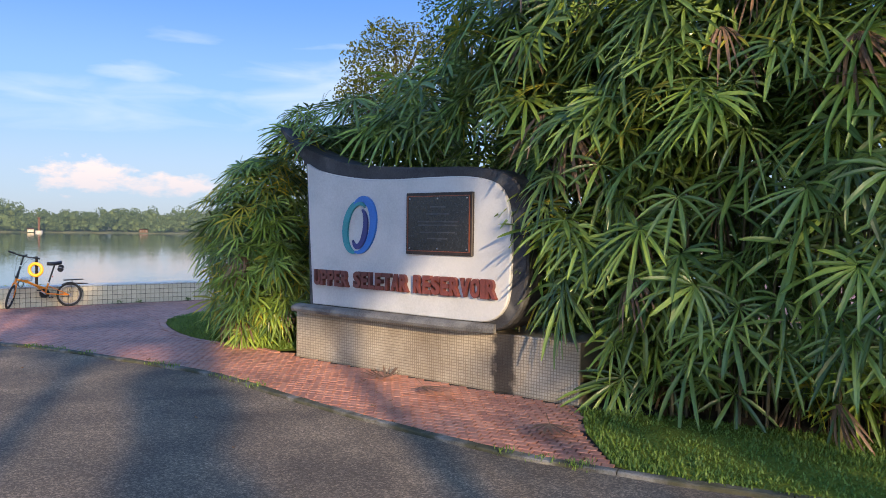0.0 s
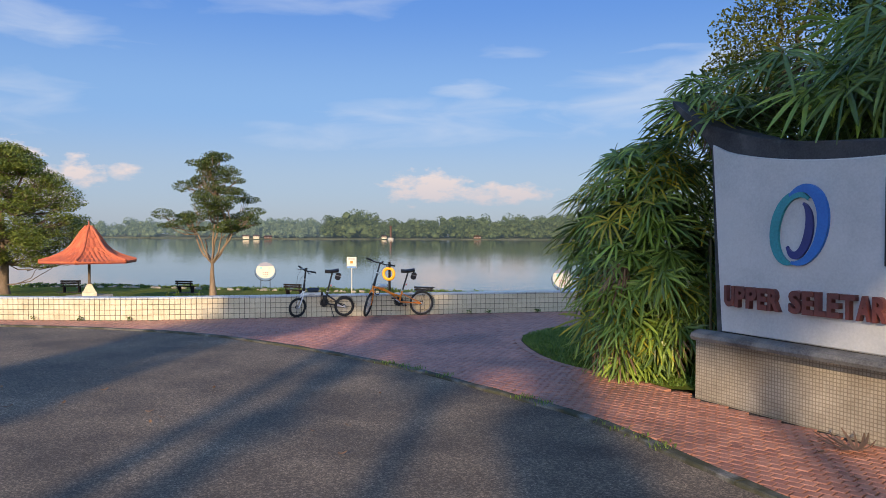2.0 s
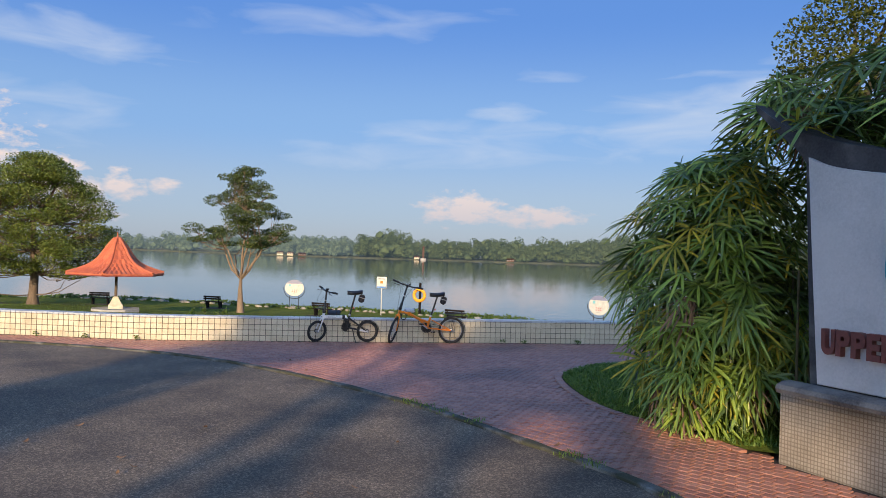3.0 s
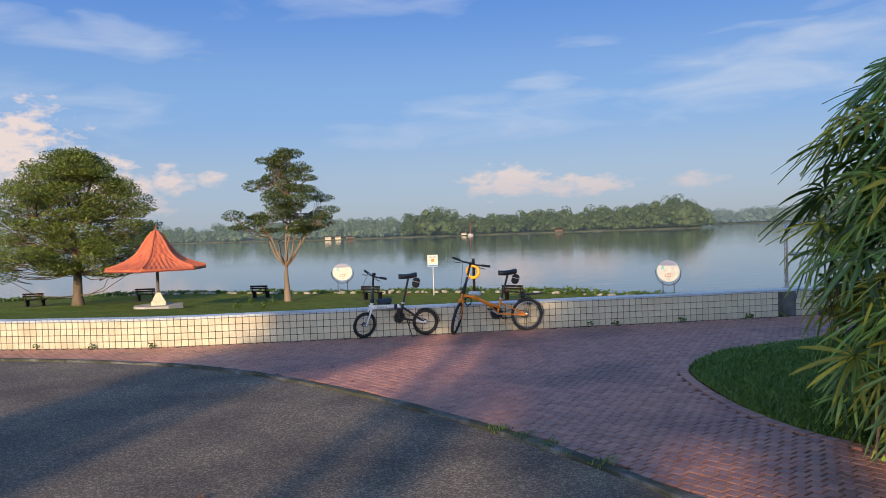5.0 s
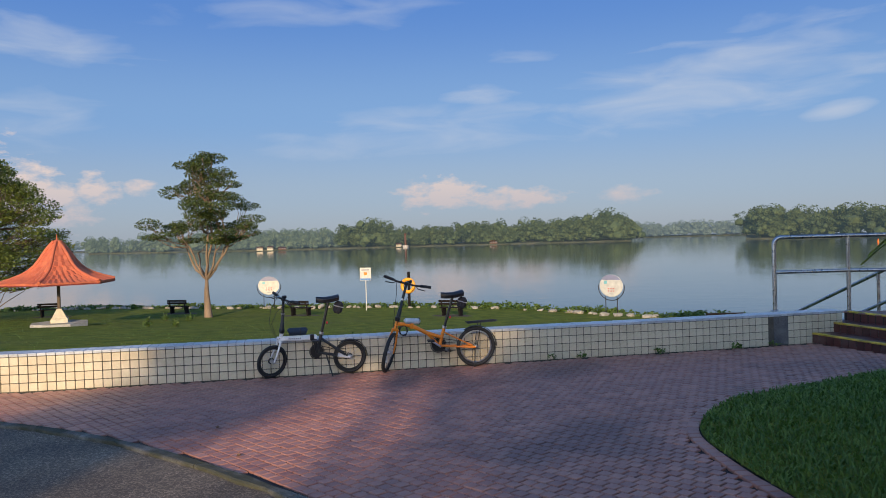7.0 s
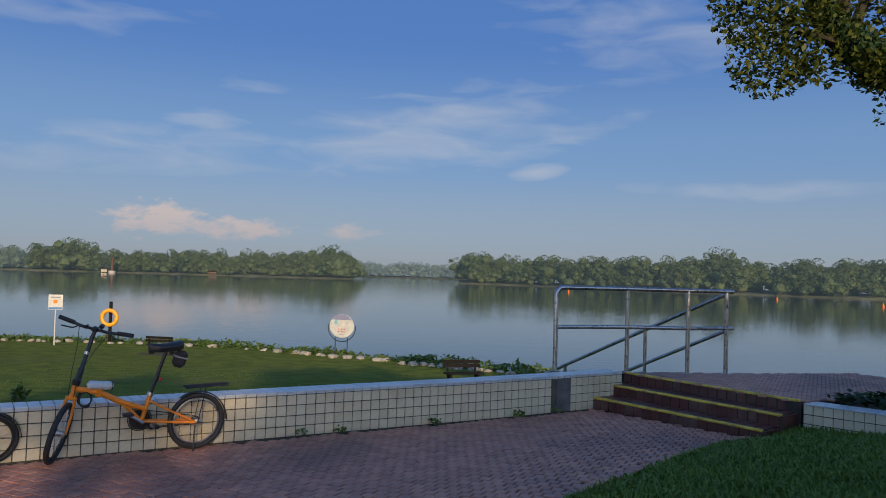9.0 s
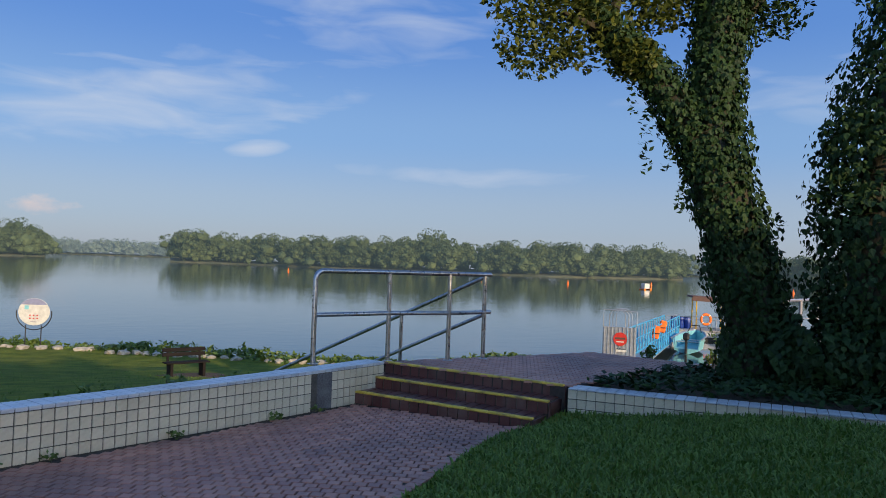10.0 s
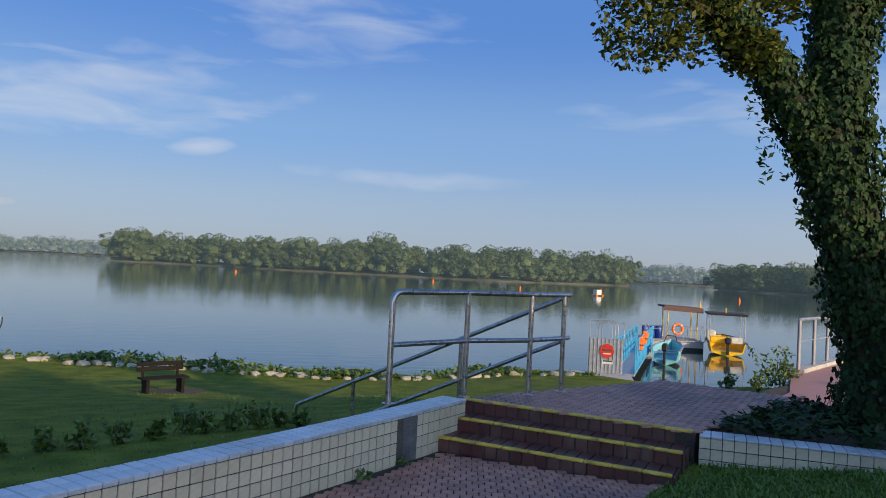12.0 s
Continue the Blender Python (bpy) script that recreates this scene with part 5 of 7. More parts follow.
def wood(name, label, ends, deep, h0, h1, count, material, seed, tall=()):
    """A wooded shore: a low bank and many lumpy crowns behind a line given in bearings and distances."""
    r = random.Random(seed)
    pts = [Vector((-4 + d * math.sin(radians(a)), 7 + d * math.cos(radians(a)), WATER)) for a, d in ends]
    bank = Geo()
    for p in pts:
        o = (p - Vector((-4, 7, WATER))).normalized()
        bank.v += [tuple(p), tuple(p + o * 1.0 + Vector((0, 0, 0.4))), tuple(p + o * deep + Vector((0, 0, 1.6)))]
    n = len(pts)
    bank.f = [(i * 3 + j, i * 3 + 3 + j, i * 3 + 4 + j, i * 3 + 1 + j) for i in range(n - 1) for j in range(2)]
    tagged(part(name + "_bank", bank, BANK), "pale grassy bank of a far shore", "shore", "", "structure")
    verts, faces, tops, soft = [], [], [], []
    for k in range(count):
        t = r.random() * (n - 1)
        i = min(n - 2, int(t))
        p = pts[i].lerp(pts[i + 1], t - i)
        o = (p - Vector((-4, 7, WATER))).normalized()
        back = deep * r.random() ** 1.3
        p = p + o * (1.5 + back)
        h = (h0 + (h1 - h0) * (0.5 + 0.5 * noise.noise(p * 0.035))) * r.uniform(0.75, 1.12) * (0.62 + 0.38 * min(1, back / 8))
        for a, kk in tall:
            if abs(math.degrees(math.atan2(p.x + 4, p.y - 7)) - a) < 0.9:
                h *= kk
        w = h * r.uniform(0.3, 0.45)
        lumps = 7
        tops.append((p + Vector((0, 0, h * 0.6)), w * 0.75))
        tops.append((p + Vector((r.gauss(0, 0.3) * w, 0, h * 0.85)), w * 0.5))
        for q in range(lumps):
            c = p + Vector((r.gauss(0, 0.5) * w, r.gauss(0, 0.5) * w, h * (0.28 + 0.62 * q / lumps) + r.uniform(-0.4, 0.4)))
            s = w * r.uniform(0.38, 0.7) * (1 - 0.45 * q / lumps)
            k0 = len(verts)
            soft.append((c, s))
            verts += (r.choice(LUMPS) * np.array((s * r.choice((-0.82, 0.82)), s * 0.82, s * 0.7)) + np.array(c)).tolist()
            faces += [tuple(z + k0 for z in f) for f in ICO_F]
    gg = Geo()
    gg.v, gg.f = verts, faces
    for c, w in soft:
        leaves(gg, c, (w * 1.15, w * 1.15, w), 32, 0.72, r, 0.9, 0.8)
    for c, w in tops:
        leaves(gg, c, (w * 1.08, w * 1.08, w * 0.9), 120, 0.85, r, 0.9, 0.75)
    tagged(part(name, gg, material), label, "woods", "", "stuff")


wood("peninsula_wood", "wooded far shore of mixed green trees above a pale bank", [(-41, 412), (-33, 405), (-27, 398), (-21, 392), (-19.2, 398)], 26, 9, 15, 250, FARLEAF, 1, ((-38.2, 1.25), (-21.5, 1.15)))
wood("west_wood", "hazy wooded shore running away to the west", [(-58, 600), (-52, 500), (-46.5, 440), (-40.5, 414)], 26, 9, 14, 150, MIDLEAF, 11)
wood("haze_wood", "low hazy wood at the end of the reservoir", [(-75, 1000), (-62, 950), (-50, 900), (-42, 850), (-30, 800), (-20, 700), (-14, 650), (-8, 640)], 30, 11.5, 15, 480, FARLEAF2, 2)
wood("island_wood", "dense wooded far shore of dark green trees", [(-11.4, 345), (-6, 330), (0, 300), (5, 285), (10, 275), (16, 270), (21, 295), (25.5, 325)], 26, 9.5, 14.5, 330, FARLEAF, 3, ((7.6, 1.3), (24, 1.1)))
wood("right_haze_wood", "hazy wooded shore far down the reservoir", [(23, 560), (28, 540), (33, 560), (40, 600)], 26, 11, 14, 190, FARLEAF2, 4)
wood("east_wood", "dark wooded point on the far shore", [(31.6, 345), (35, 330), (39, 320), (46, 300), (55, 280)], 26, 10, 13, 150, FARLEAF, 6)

# ---- more materials ----
def plain(name, c, rough=0.5, metal=0.0, bump=0.08, var=0.18, fine=80):
    return mat(name, tuple(v * (1 - var) for v in c), tuple(min(1, v * (1 + var)) for v in c), scale=6, fine=fine, rough=rough, metal=metal, bump=bump)


RUBBER, BLACK = plain("black_rubber", (0.018, 0.018, 0.019), 0.75), plain("satin_black_paint", (0.016, 0.016, 0.018), 0.4)
ORANGE, WHITE = plain("orange_paint", (0.75, 0.22, 0.015), 0.3), plain("white_gloss_paint", (0.74, 0.74, 0.74), 0.3)
ALLOY, CANVAS = plain("alloy", (0.5, 0.5, 0.52), 0.3, 1.0), plain("black_canvas", (0.02, 0.02, 0.024), 0.9, 0.0, 0.4)
NAVYBAG, RED = plain("dark_blue_fabric", (0.02, 0.035, 0.06), 0.8, 0, 0.3), plain("red_plastic", (0.5, 0.03, 0.02), 0.4)
CLEAR = plain("frosted_plastic", (0.5, 0.52, 0.54), 0.25)
ROOF = mat("orange_roof_tile", (0.42, 0.085, 0.035), (0.62, 0.17, 0.07), scale=3, fine=30, rough=0.6, bump=0.3, vary=0.4, stain=(0.25, 0.08, 0.05, 0.5), stain_scale=1.2)
ROOFEDGE = mat("dark_red_fascia", (0.16, 0.03, 0.02), (0.25, 0.05, 0.035), scale=6, rough=0.6, bump=0.2)
CREAM, WOOD = plain("cream_render", (0.62, 0.56, 0.42), 0.8, 0, 0.3), mat("dark_bench_timber", (0.007, 0.006, 0.006), (0.02, 0.016, 0.015), scale=5, fine=60, rough=0.8, bump=0.4, spec=0.12, stretch=(0.2, 1, 1))
CONC = mat("pale_concrete", (0.3, 0.29, 0.26), (0.48, 0.46, 0.42), scale=4, fine=50, rough=0.9, bump=0.4)
SIGNW, SIGNB = plain("sign_white", (0.56, 0.55, 0.5), 0.5), plain("sign_blue", (0.06, 0.2, 0.5), 0.5)
GREY, LILAC = plain("grey_sign_text", (0.25, 0.25, 0.27), 0.6), plain("grey_lilac_band", (0.24, 0.25, 0.36), 0.5)
STONE = mat("shore_stone", (0.22, 0.2, 0.16), (0.46, 0.42, 0.34), scale=3, fine=30, rough=0.9, bump=0.5, vary=0.4)
SHRUB = leaf_mat("shrub_leaf", (0.045, 0.09, 0.015), (0.14, 0.21, 0.035), 0.3, 0.45)
BLUEP, YELLOW = plain("sky_blue_paint", (0.05, 0.32, 0.55), 0.45, 0, 0.15), plain("yellow_paint", (0.75, 0.45, 0.02), 0.4)
GALV, CYAN = plain("galvanised_steel", (0.42, 0.43, 0.45), 0.45, 0.7), plain("pale_cyan_hull", (0.2, 0.5, 0.55), 0.4)
DRUM, BROWN = plain("blue_plastic_drum", (0.02, 0.06, 0.3), 0.4), plain("brown_canopy", (0.1, 0.055, 0.045), 0.8)
VEST = plain("orange_vest", (0.85, 0.17, 0.02), 0.7)


# ---- folding bicycles ----
def wheel(name, r, parent, m, tyre_w, spokes):
    w = new(name)
    w.parent = parent
    w.matrix_basis = m
    turn = Matrix.Rotation(radians(90), 4, 'X')
    ring = lambda rad, rr, seg, sub: Geo().tube([turn @ Vector((rad * math.cos(a), rad * math.sin(a), 0)) for a in (2 * math.pi * k / seg for k in range(seg))], rr, sub, closed=True)
    part("tyre", ring(r - tyre_w / 2, tyre_w / 2, 36, 8), RUBBER, w, "black tyre", True)
    part("rim", ring(r - tyre_w - 0.008, 0.009, 36, 6), ALLOY if name == "rear_wheel" and spokes > 20 else BLACK, w, smooth=True)
    part("hub", Geo().tube([(0, -0.045, 0), (0, -0.04, 0), (0, 0.04, 0), (0, 0.045, 0)], [0.012, 0.024, 0.024, 0.012], 12), ALLOY, w, smooth=True)
    part("sprocket", Geo().tube([(0, -0.034, 0), (0, -0.02, 0)], 0.038, 16), BLACK, w)
    for k in range(spokes):
        a = 2 * math.pi * k / spokes
        s = 1 if k % 2 else -1
        part("spoke", Geo().tube([(0.02 * math.cos(a + 0.9 * s), 0.03 * s, 0.02 * math.sin(a + 0.9 * s)), ((r - tyre_w - 0.01) * math.cos(a), 0, (r - tyre_w - 0.01) * math.sin(a))], 0.0018, 4, False), ALLOY, w)
    return w


def bicycle(rear, front, r, steer, lean, label, colour, big):
    """A folding bicycle standing on its two wheels. x forwards, z up, from the rear wheel's foot."""
    rear, front = Vector((*rear, 0)), Vector((*front, 0))
    f = (front - rear).normalized()
    m = frame_of(rear, f, Vector((-f.y, f.x, 0))) @ Matrix.Rotation(radians(lean), 4, 'X') @ Matrix.Diagonal((1 / PLAN, 1 / PLAN, 1 / PLAN, 1))
    B = thing("folding_bicycle", m, label, "bicycle", "folding bicycles")
    L = (front - rear).length * PLAN
    k = r / 0.25
    bb = Vector((0.43 * L / 1.03, 0, 0.285 if big else 0.27))
    wheel("rear_wheel", r, B, Matrix.Translation((0, 0, r)), 0.045 * k, 28 if big else 20)
    head0, head1 = Vector((L - 0.1, 0, r + 0.27 if big else r + 0.24)), Vector((L - 0.125, 0, r + 0.37 if big else r + 0.33))
    saddle = Vector((0.26 * L, 0, 0.92))
    seat_low = bb + (saddle - bb) * 0.36
    mid = head1.lerp(seat_low, 0.55)
    if big:
        main = [head1 - Vector((0.0, 0, 0.03)), head1.lerp(seat_low, 0.3) + Vector((0, 0, -0.035)), head1.lerp(seat_low, 0.62) + Vector((0, 0, -0.1)), bb + (seat_low - bb) * 0.45]
        part("main_tube", Geo().tube(main, [0.022, 0.026, 0.025, 0.022], 12), colour, B, "orange bent main tube", True)
        part("lower_strut", Geo().tube([main[2], bb], 0.016, 10), colour, B, smooth=True)
    else:
        part("main_tube", Geo().box(((head0.x + bb.x) / 2 + 0.02, 0, head0.z + 0.02), (head0.x - bb.x + 0.04, 0.042, 0.062), bevel=0.014), colour, B, "flat white main tube")
        bars = Geo()
        for i in range(7):
            bars.box((bb.x + 0.2 + i * 0.022, 0.0225, head0.z + 0.02), (0.013, 0.003, 0.014))
        part("tube_marking", bars, GREY, B, "grey marking on the tube")
        part("lower_strut", Geo().tube([(bb.x + 0.03, 0, head0.z), bb], 0.024, 10), BLACK, B, smooth=True)
    part("frame_hinge", Geo().box(main[1] if big else (bb.x + 0.06, 0, head0.z + 0.02), (0.05, 0.06, 0.075), bevel=0.01), BLACK if not big else colour, B)
    part("head_tube", Geo().tube([head0, head1], 0.024, 12), colour, B, smooth=True)
    part("seat_tube", Geo().tube([bb, seat_low], 0.02, 12), colour if big else BLACK, B, smooth=True)
    part("seat_post", Geo().tube([seat_low.lerp(bb, 0.15), saddle - Vector((0, 0, 0.03))], 0.0165, 12), BLACK, B, smooth=True)
    part("seat_clamp", Geo().tube([seat_low - (saddle - bb) * 0.02, seat_low + (saddle - bb) * 0.02], 0.026, 12), ALLOY, B)
    for s in (-1, 1):
        part("chainstay", Geo().tube([bb + Vector((0, 0.02 * s, 0)), (0.02, 0.052 * s, r)], 0.011, 8), colour if big else BLACK, B, smooth=True)
        part("seatstay", Geo().tube([seat_low.lerp(bb, 0.25) + Vector((0, 0.018 * s, 0)), (0.02, 0.052 * s, r)], 0.009 if big else 0.014, 8), colour if big else BLACK, B, smooth=True)
        if not big:
            part("stay_end", Geo().tube([Vector((0.15, 0.046 * s, r + 0.03)), (0.0, 0.052 * s, r)], 0.016, 8), WHITE, B, "white chainstay end", True)
    # saddle
    sg = Geo()
    for i in range(9):
        t = i / 8
        x = -0.12 + 0.27 * t
        w = 0.075 * (1 - t) ** 0.8 + 0.018
        z = 0.018 * (1 - t) ** 2 - 0.01 * math.sin(math.pi * t)
        sg.v += [(x, w * math.cos(a), z + 0.028 * math.sin(a) - (0.02 if math.sin(a) < 0 else 0)) for a in (2 * math.pi * q / 10 for q in range(10))]
    sg.f = [(i * 10 + q, i * 10 + (q + 1) % 10, (i + 1) * 10 + (q + 1) % 10, (i + 1) * 10 + q) for i in range(8) for q in range(10)] + [tuple(range(10))[::-1], tuple(80 + q for q in range(10))]
    o = part("saddle", sg, BLACK, B, "black padded saddle", True)
    o.location = saddle
    bag = part("saddle_bag", Geo().box((-0.115, 0, -0.115), (0.11, 0.085, 0.15), Euler((0, radians(-16), 0)).to_matrix(), 0.03), CANVAS, B, "black canvas saddle bag")
    bag.location = saddle
    part("bag_strap", Geo().box(saddle + Vector((-0.12, 0, -0.1)), (0.118, 0.09, 0.014), Euler((0, radians(-16), 0)).to_matrix(), 0.004), GREY, bag).matrix_parent_inverse = bag.matrix_basis.inverted()
    part("tail_lamp", Geo().tube([seat_low.lerp(saddle, 0.3) + Vector((-0.03, 0, 0)), seat_low.lerp(saddle, 0.3) + Vector((-0.05, 0, -0.002))], 0.016, 10), RED, B, "small red tail lamp")
    # drive
    part("chainring", Geo().tube([bb + Vector((0, -0.062, 0)), bb + Vector((0, -0.056, 0))], 0.088 if big else 0.08, 28), BLACK, B)
    part("chain_guard", Geo().tube([bb + Vector(((0.096 if big else 0.088) * math.cos(a), -0.06, (0.096 if big else 0.088) * math.sin(a))) for a in (2 * math.pi * q / 28 for q in range(28))], 0.005, 6, closed=True), BLACK, B, smooth=True)
    part("chain", Geo().tube([bb + Vector((0, -0.059, 0.085)), (0, -0.03, r + 0.036), (-0.034, -0.03, r), (0, -0.03, r - 0.036), bb + Vector((0, -0.059, -0.085))], 0.004, 5, False), BLACK, B)
    for s, ang in ((-1, 215 if big else 262), (1, 35 if big else 82)):
        e = bb + Vector((0.165 * math.cos(radians(ang)), 0.075 * s, 0.165 * math.sin(radians(ang))))
        part("crank_arm", Geo().tube([bb + Vector((0, 0.07 * s, 0)), e], [0.013, 0.01], 8), BLACK if not big else ALLOY, B)
        part("pedal", Geo().box(e + Vector((0, 0.05 * s, 0)), (0.085, 0.075, 0.022), bevel=0.006), BLACK, B, "black folding pedal")
    # mudguard
    arc = [Vector((math.cos(a) * (r + 0.014), 0, r + math.sin(a) * (r + 0.014))) for a in (radians(55 + 125 * i / 14) for i in range(15))]
    mg = Geo()
    for p in arc:
        mg.v += [(p.x, -0.026, p.z - 0.008), (p.x, 0, p.z), (p.x, 0.026, p.z - 0.008)]
    mg.f = [(i * 3 + j, i * 3 + 3 + j, i * 3 + 4 + j, i * 3 + 1 + j) for i in range(14) for j in (0, 1)]
    mo = part("rear_mudguard", mg, BLACK, B, "black plastic mudguard", True)
    so = mo.modifiers.new("thick", 'SOLIDIFY')
    so.thickness = 0.003
    if big:
        rk = part("rear_rack", Geo().tube([(0.12, -0.06, 0.555), (-0.24, -0.06, 0.565), (-0.28, 0, 0.566), (-0.24, 0.06, 0.565), (0.12, 0.06, 0.555)], 0.005, 6), BLACK, B, "thin black luggage rack", True)
        for yy in (-0.03, 0.0, 0.03):
            part("rack_bar", Geo().tube([(0.12, yy, 0.555), (-0.26, yy, 0.565)], 0.004, 5), BLACK, rk)
        for yy in (-0.06, 0.06):
            part("rack_leg", Geo().tube([(-0.05, yy, 0.56), (0.0, yy * 0.9, r)], 0.0045, 5), BLACK, rk)
        part("kickstand", Geo().tube([(0.03, 0.07, r - 0.02), (0.04, 0.09, 0.01)], 0.007, 6), BLACK, B)
        part("coiled_lock", Geo().tube([head0 + Vector((-0.1 - 0.05 * math.cos(a) * (1 + 0.1 * math.sin(a * 0.37)), -0.04 + 0.004 * a, -0.02 + 0.06 * math.sin(a))) for a in (i * 0.4 for i in range(46))], 0.006, 6), BLACK, B, "coiled black cable lock", True)
        part("bottle", Geo().tube([mid + Vector((0.24, 0, 0.05)), mid + Vector((0.22, 0, 0.055)), mid + Vector((0.06, 0, 0.04)), mid + Vector((0.04, 0, 0.035))], [0.016, 0.036, 0.036, 0.02], 14), CLEAR, B, "frosted bottle strapped on the tube", True)
        part("bottle_cage", Geo().tube([mid + Vector((0.05 + 0.0 * a, 0.04 * math.cos(a), 0.045 + 0.045 * math.sin(a))) for a in (i * 0.5 for i in range(13))], 0.004, 5), BLACK, B)
    else:
        part("frame_pouch", Geo().tube([(bb.x + 0.12, 0, head0.z + 0.095), (bb.x + 0.13, 0, head0.z + 0.1), (bb.x + 0.33, 0, head0.z + 0.1), (bb.x + 0.34, 0, head0.z + 0.095)], [0.03, 0.046, 0.046, 0.03], 14), NAVYBAG, B, "dark blue pouch strapped on the tube", True)
        part("pouch_strap", Geo().tube([(bb.x + 0.19, 0, head0.z + 0.098), (bb.x + 0.205, 0, head0.z + 0.098)], 0.049, 14), BLACK, B)
        part("kickstand", Geo().tube([bb + Vector((-0.1, 0.04, -0.02)), (bb.x - 0.16, 0.2, 0.005)], 0.008, 6), BLACK, B)
    # steering: fork, front wheel, handlepost, bar
    axis_foot = Vector((L, 0, r))
    st = new("steering")
    st.parent = B
    tilt = math.atan2(head0.x - head1.x, head1.z - head0.z)
    pivot = head0
    st.matrix_basis = Matrix.Translation(pivot) @ Matrix.Rotation(-tilt, 4, 'Y') @ Matrix.Rotation(radians(steer), 4, 'Z') @ Matrix.Rotation(tilt, 4, 'Y') @ Matrix.Translation(-pivot)
    fw = wheel("front_wheel", r, B, st.matrix_basis @ Matrix.Translation(axis_foot), 0.045 * k, 28 if big else 20)
    bpy.data.objects.remove(st)
    SM2 = Matrix.Translation(pivot) @ Matrix.Rotation(-tilt, 4, 'Y') @ Matrix.Rotation(radians(steer), 4, 'Z') @ Matrix.Rotation(tilt, 4, 'Y') @ Matrix.Translation(-pivot)

    def spart(name, geo, material, label="", smooth=True):
        geo.v = [tuple(SM2 @ Vector(p)) for p in geo.v]
        return part(name, geo, material, B, label, smooth)
    for s in (-1, 1):
        spart("fork_blade", Geo().tube([head0 + Vector((0.005, 0.03 * s, -0.01)), head0.lerp(axis_foot, 0.5) + Vector((0.0, 0.045 * s, 0)), axis_foot + Vector((0, 0.05 * s, 0))], [0.014, 0.012, 0.009], 8), colour)
    spart("fork_crown", Geo().box(head0 + Vector((0.005, 0, -0.005)), (0.035, 0.09, 0.03), bevel=0.008), colour, smooth=False)
    top = Vector((head1.x - (0.15 if big else 0.02), 0, 1.06 if big else 0.94))
    spart("handlepost", Geo().tube([head1, head1.lerp(top, 0.3), head1.lerp(top, 0.32), top], [0.026, 0.024, 0.018, 0.016], 12), BLACK)
    spart("post_hinge", Geo().box(head1 + Vector((0, 0, 0.03)), (0.055, 0.06, 0.06), bevel=0.01), BLACK, smooth=False)
    spart("post_ring", Geo().tube([head1.lerp(top, 0.55), head1.lerp(top, 0.6)], 0.021, 12), ALLOY)
    spart("handlebar", Geo().tube([top + Vector((-0.03, -0.28, 0.015)), top + Vector((0, -0.1, 0)), top + Vector((0, 0.1, 0)), top + Vector((-0.03, 0.28, 0.015))], 0.0125, 10), BLACK)
    for s in (-1, 1):
        spart("grip", Geo().tube([top + Vector((-0.015, 0.17 * s, 0.008)), top + Vector((-0.033, 0.3 * s, 0.016))], 0.018, 10), RUBBER, "black rubber grip")
        spart("brake_lever", Geo().tube([top + Vector((0.01, 0.13 * s, 0)), top + Vector((0.05, 0.16 * s, -0.015)), top + Vector((0.045, 0.25 * s, -0.02))], 0.006, 6), BLACK)
        spart("brake_cable", Geo().tube([top + Vector((0.02, 0.12 * s, 0)), top + Vector((0.13, 0.07 * s, -0.12)), head1.lerp(top, 0.35) + Vector((0.16, 0.03 * s, 0)), head1 + Vector((0.07, 0.02 * s, -0.06)), head1 + Vector((-0.08, 0.015 * s, -0.03))], 0.003, 5), BLACK)
    spart("stem_clamp", Geo().box(top, (0.045, 0.05, 0.045), bevel=0.01), BLACK, smooth=False)
    spart("phone_mount", Geo().box(top + Vector((0.02, 0.05, 0.045)), (0.05, 0.035, 0.03), bevel=0.006).tube([top + Vector((0.01, 0.05, 0)), top + Vector((0.02, 0.05, 0.04))], 0.006, 6), BLACK, smooth=False)
    spart("front_lamp", Geo().tube([top + Vector((0.015, -0.06, 0.02)), top + Vector((0.055, -0.06, 0.02))], [0.013, 0.017], 10), ALLOY if not big else BLACK)
    return B


bicycle((-7.56, 12.76), (-8.23, 12.052), 0.25, 66, -4, "orange folding bicycle with saddle bag and rack by the parapet", ORANGE, True)
bicycle((-8.60, 11.87), (-9.15, 11.27), 0.2, 28, -3, "white and black small-wheeled folding bicycle by the parapet", WHITE, False)

# ---- round-roofed shelter ----
PX, PY = -31.5, 22.0
hut = thing("shelter", pose(PX, PY, lawn_z(PX, PY), 0, 0, 12), "small lawn shelter with a flared orange tile roof on one post", "shelter")
part("plinth", Geo().slab([(1.05 * math.cos(a), 1.05 * math.sin(a)) for a in (i * math.pi / 4 + 0.39 for i in range(8))], -0.2, 0.16), CONC, hut, "grey concrete seat slab")
part("foot", Geo().lathe([(0.42, 0.16), (0.42, 0.3), (0.36, 0.34), (0.13, 0.66), (0.11, 0.68)], None, 4), CREAM, hut, "cream tapered foot")
part("post", Geo().tube([(0, 0, 0.6), (0, 0, 1.95)], 0.06, 12), BARK, hut, "dark round post", True)
SIDES = 6
prof = [(2.05 * (1 - t) ** 1.0 * (1 - 0.28 * math.sin(math.pi * t)) + 0.12 * t, 1.72 + 1.5 * (t ** 1.0) - 0.16 * math.sin(math.pi * t)) for t in (i / 8 for i in range(9))]
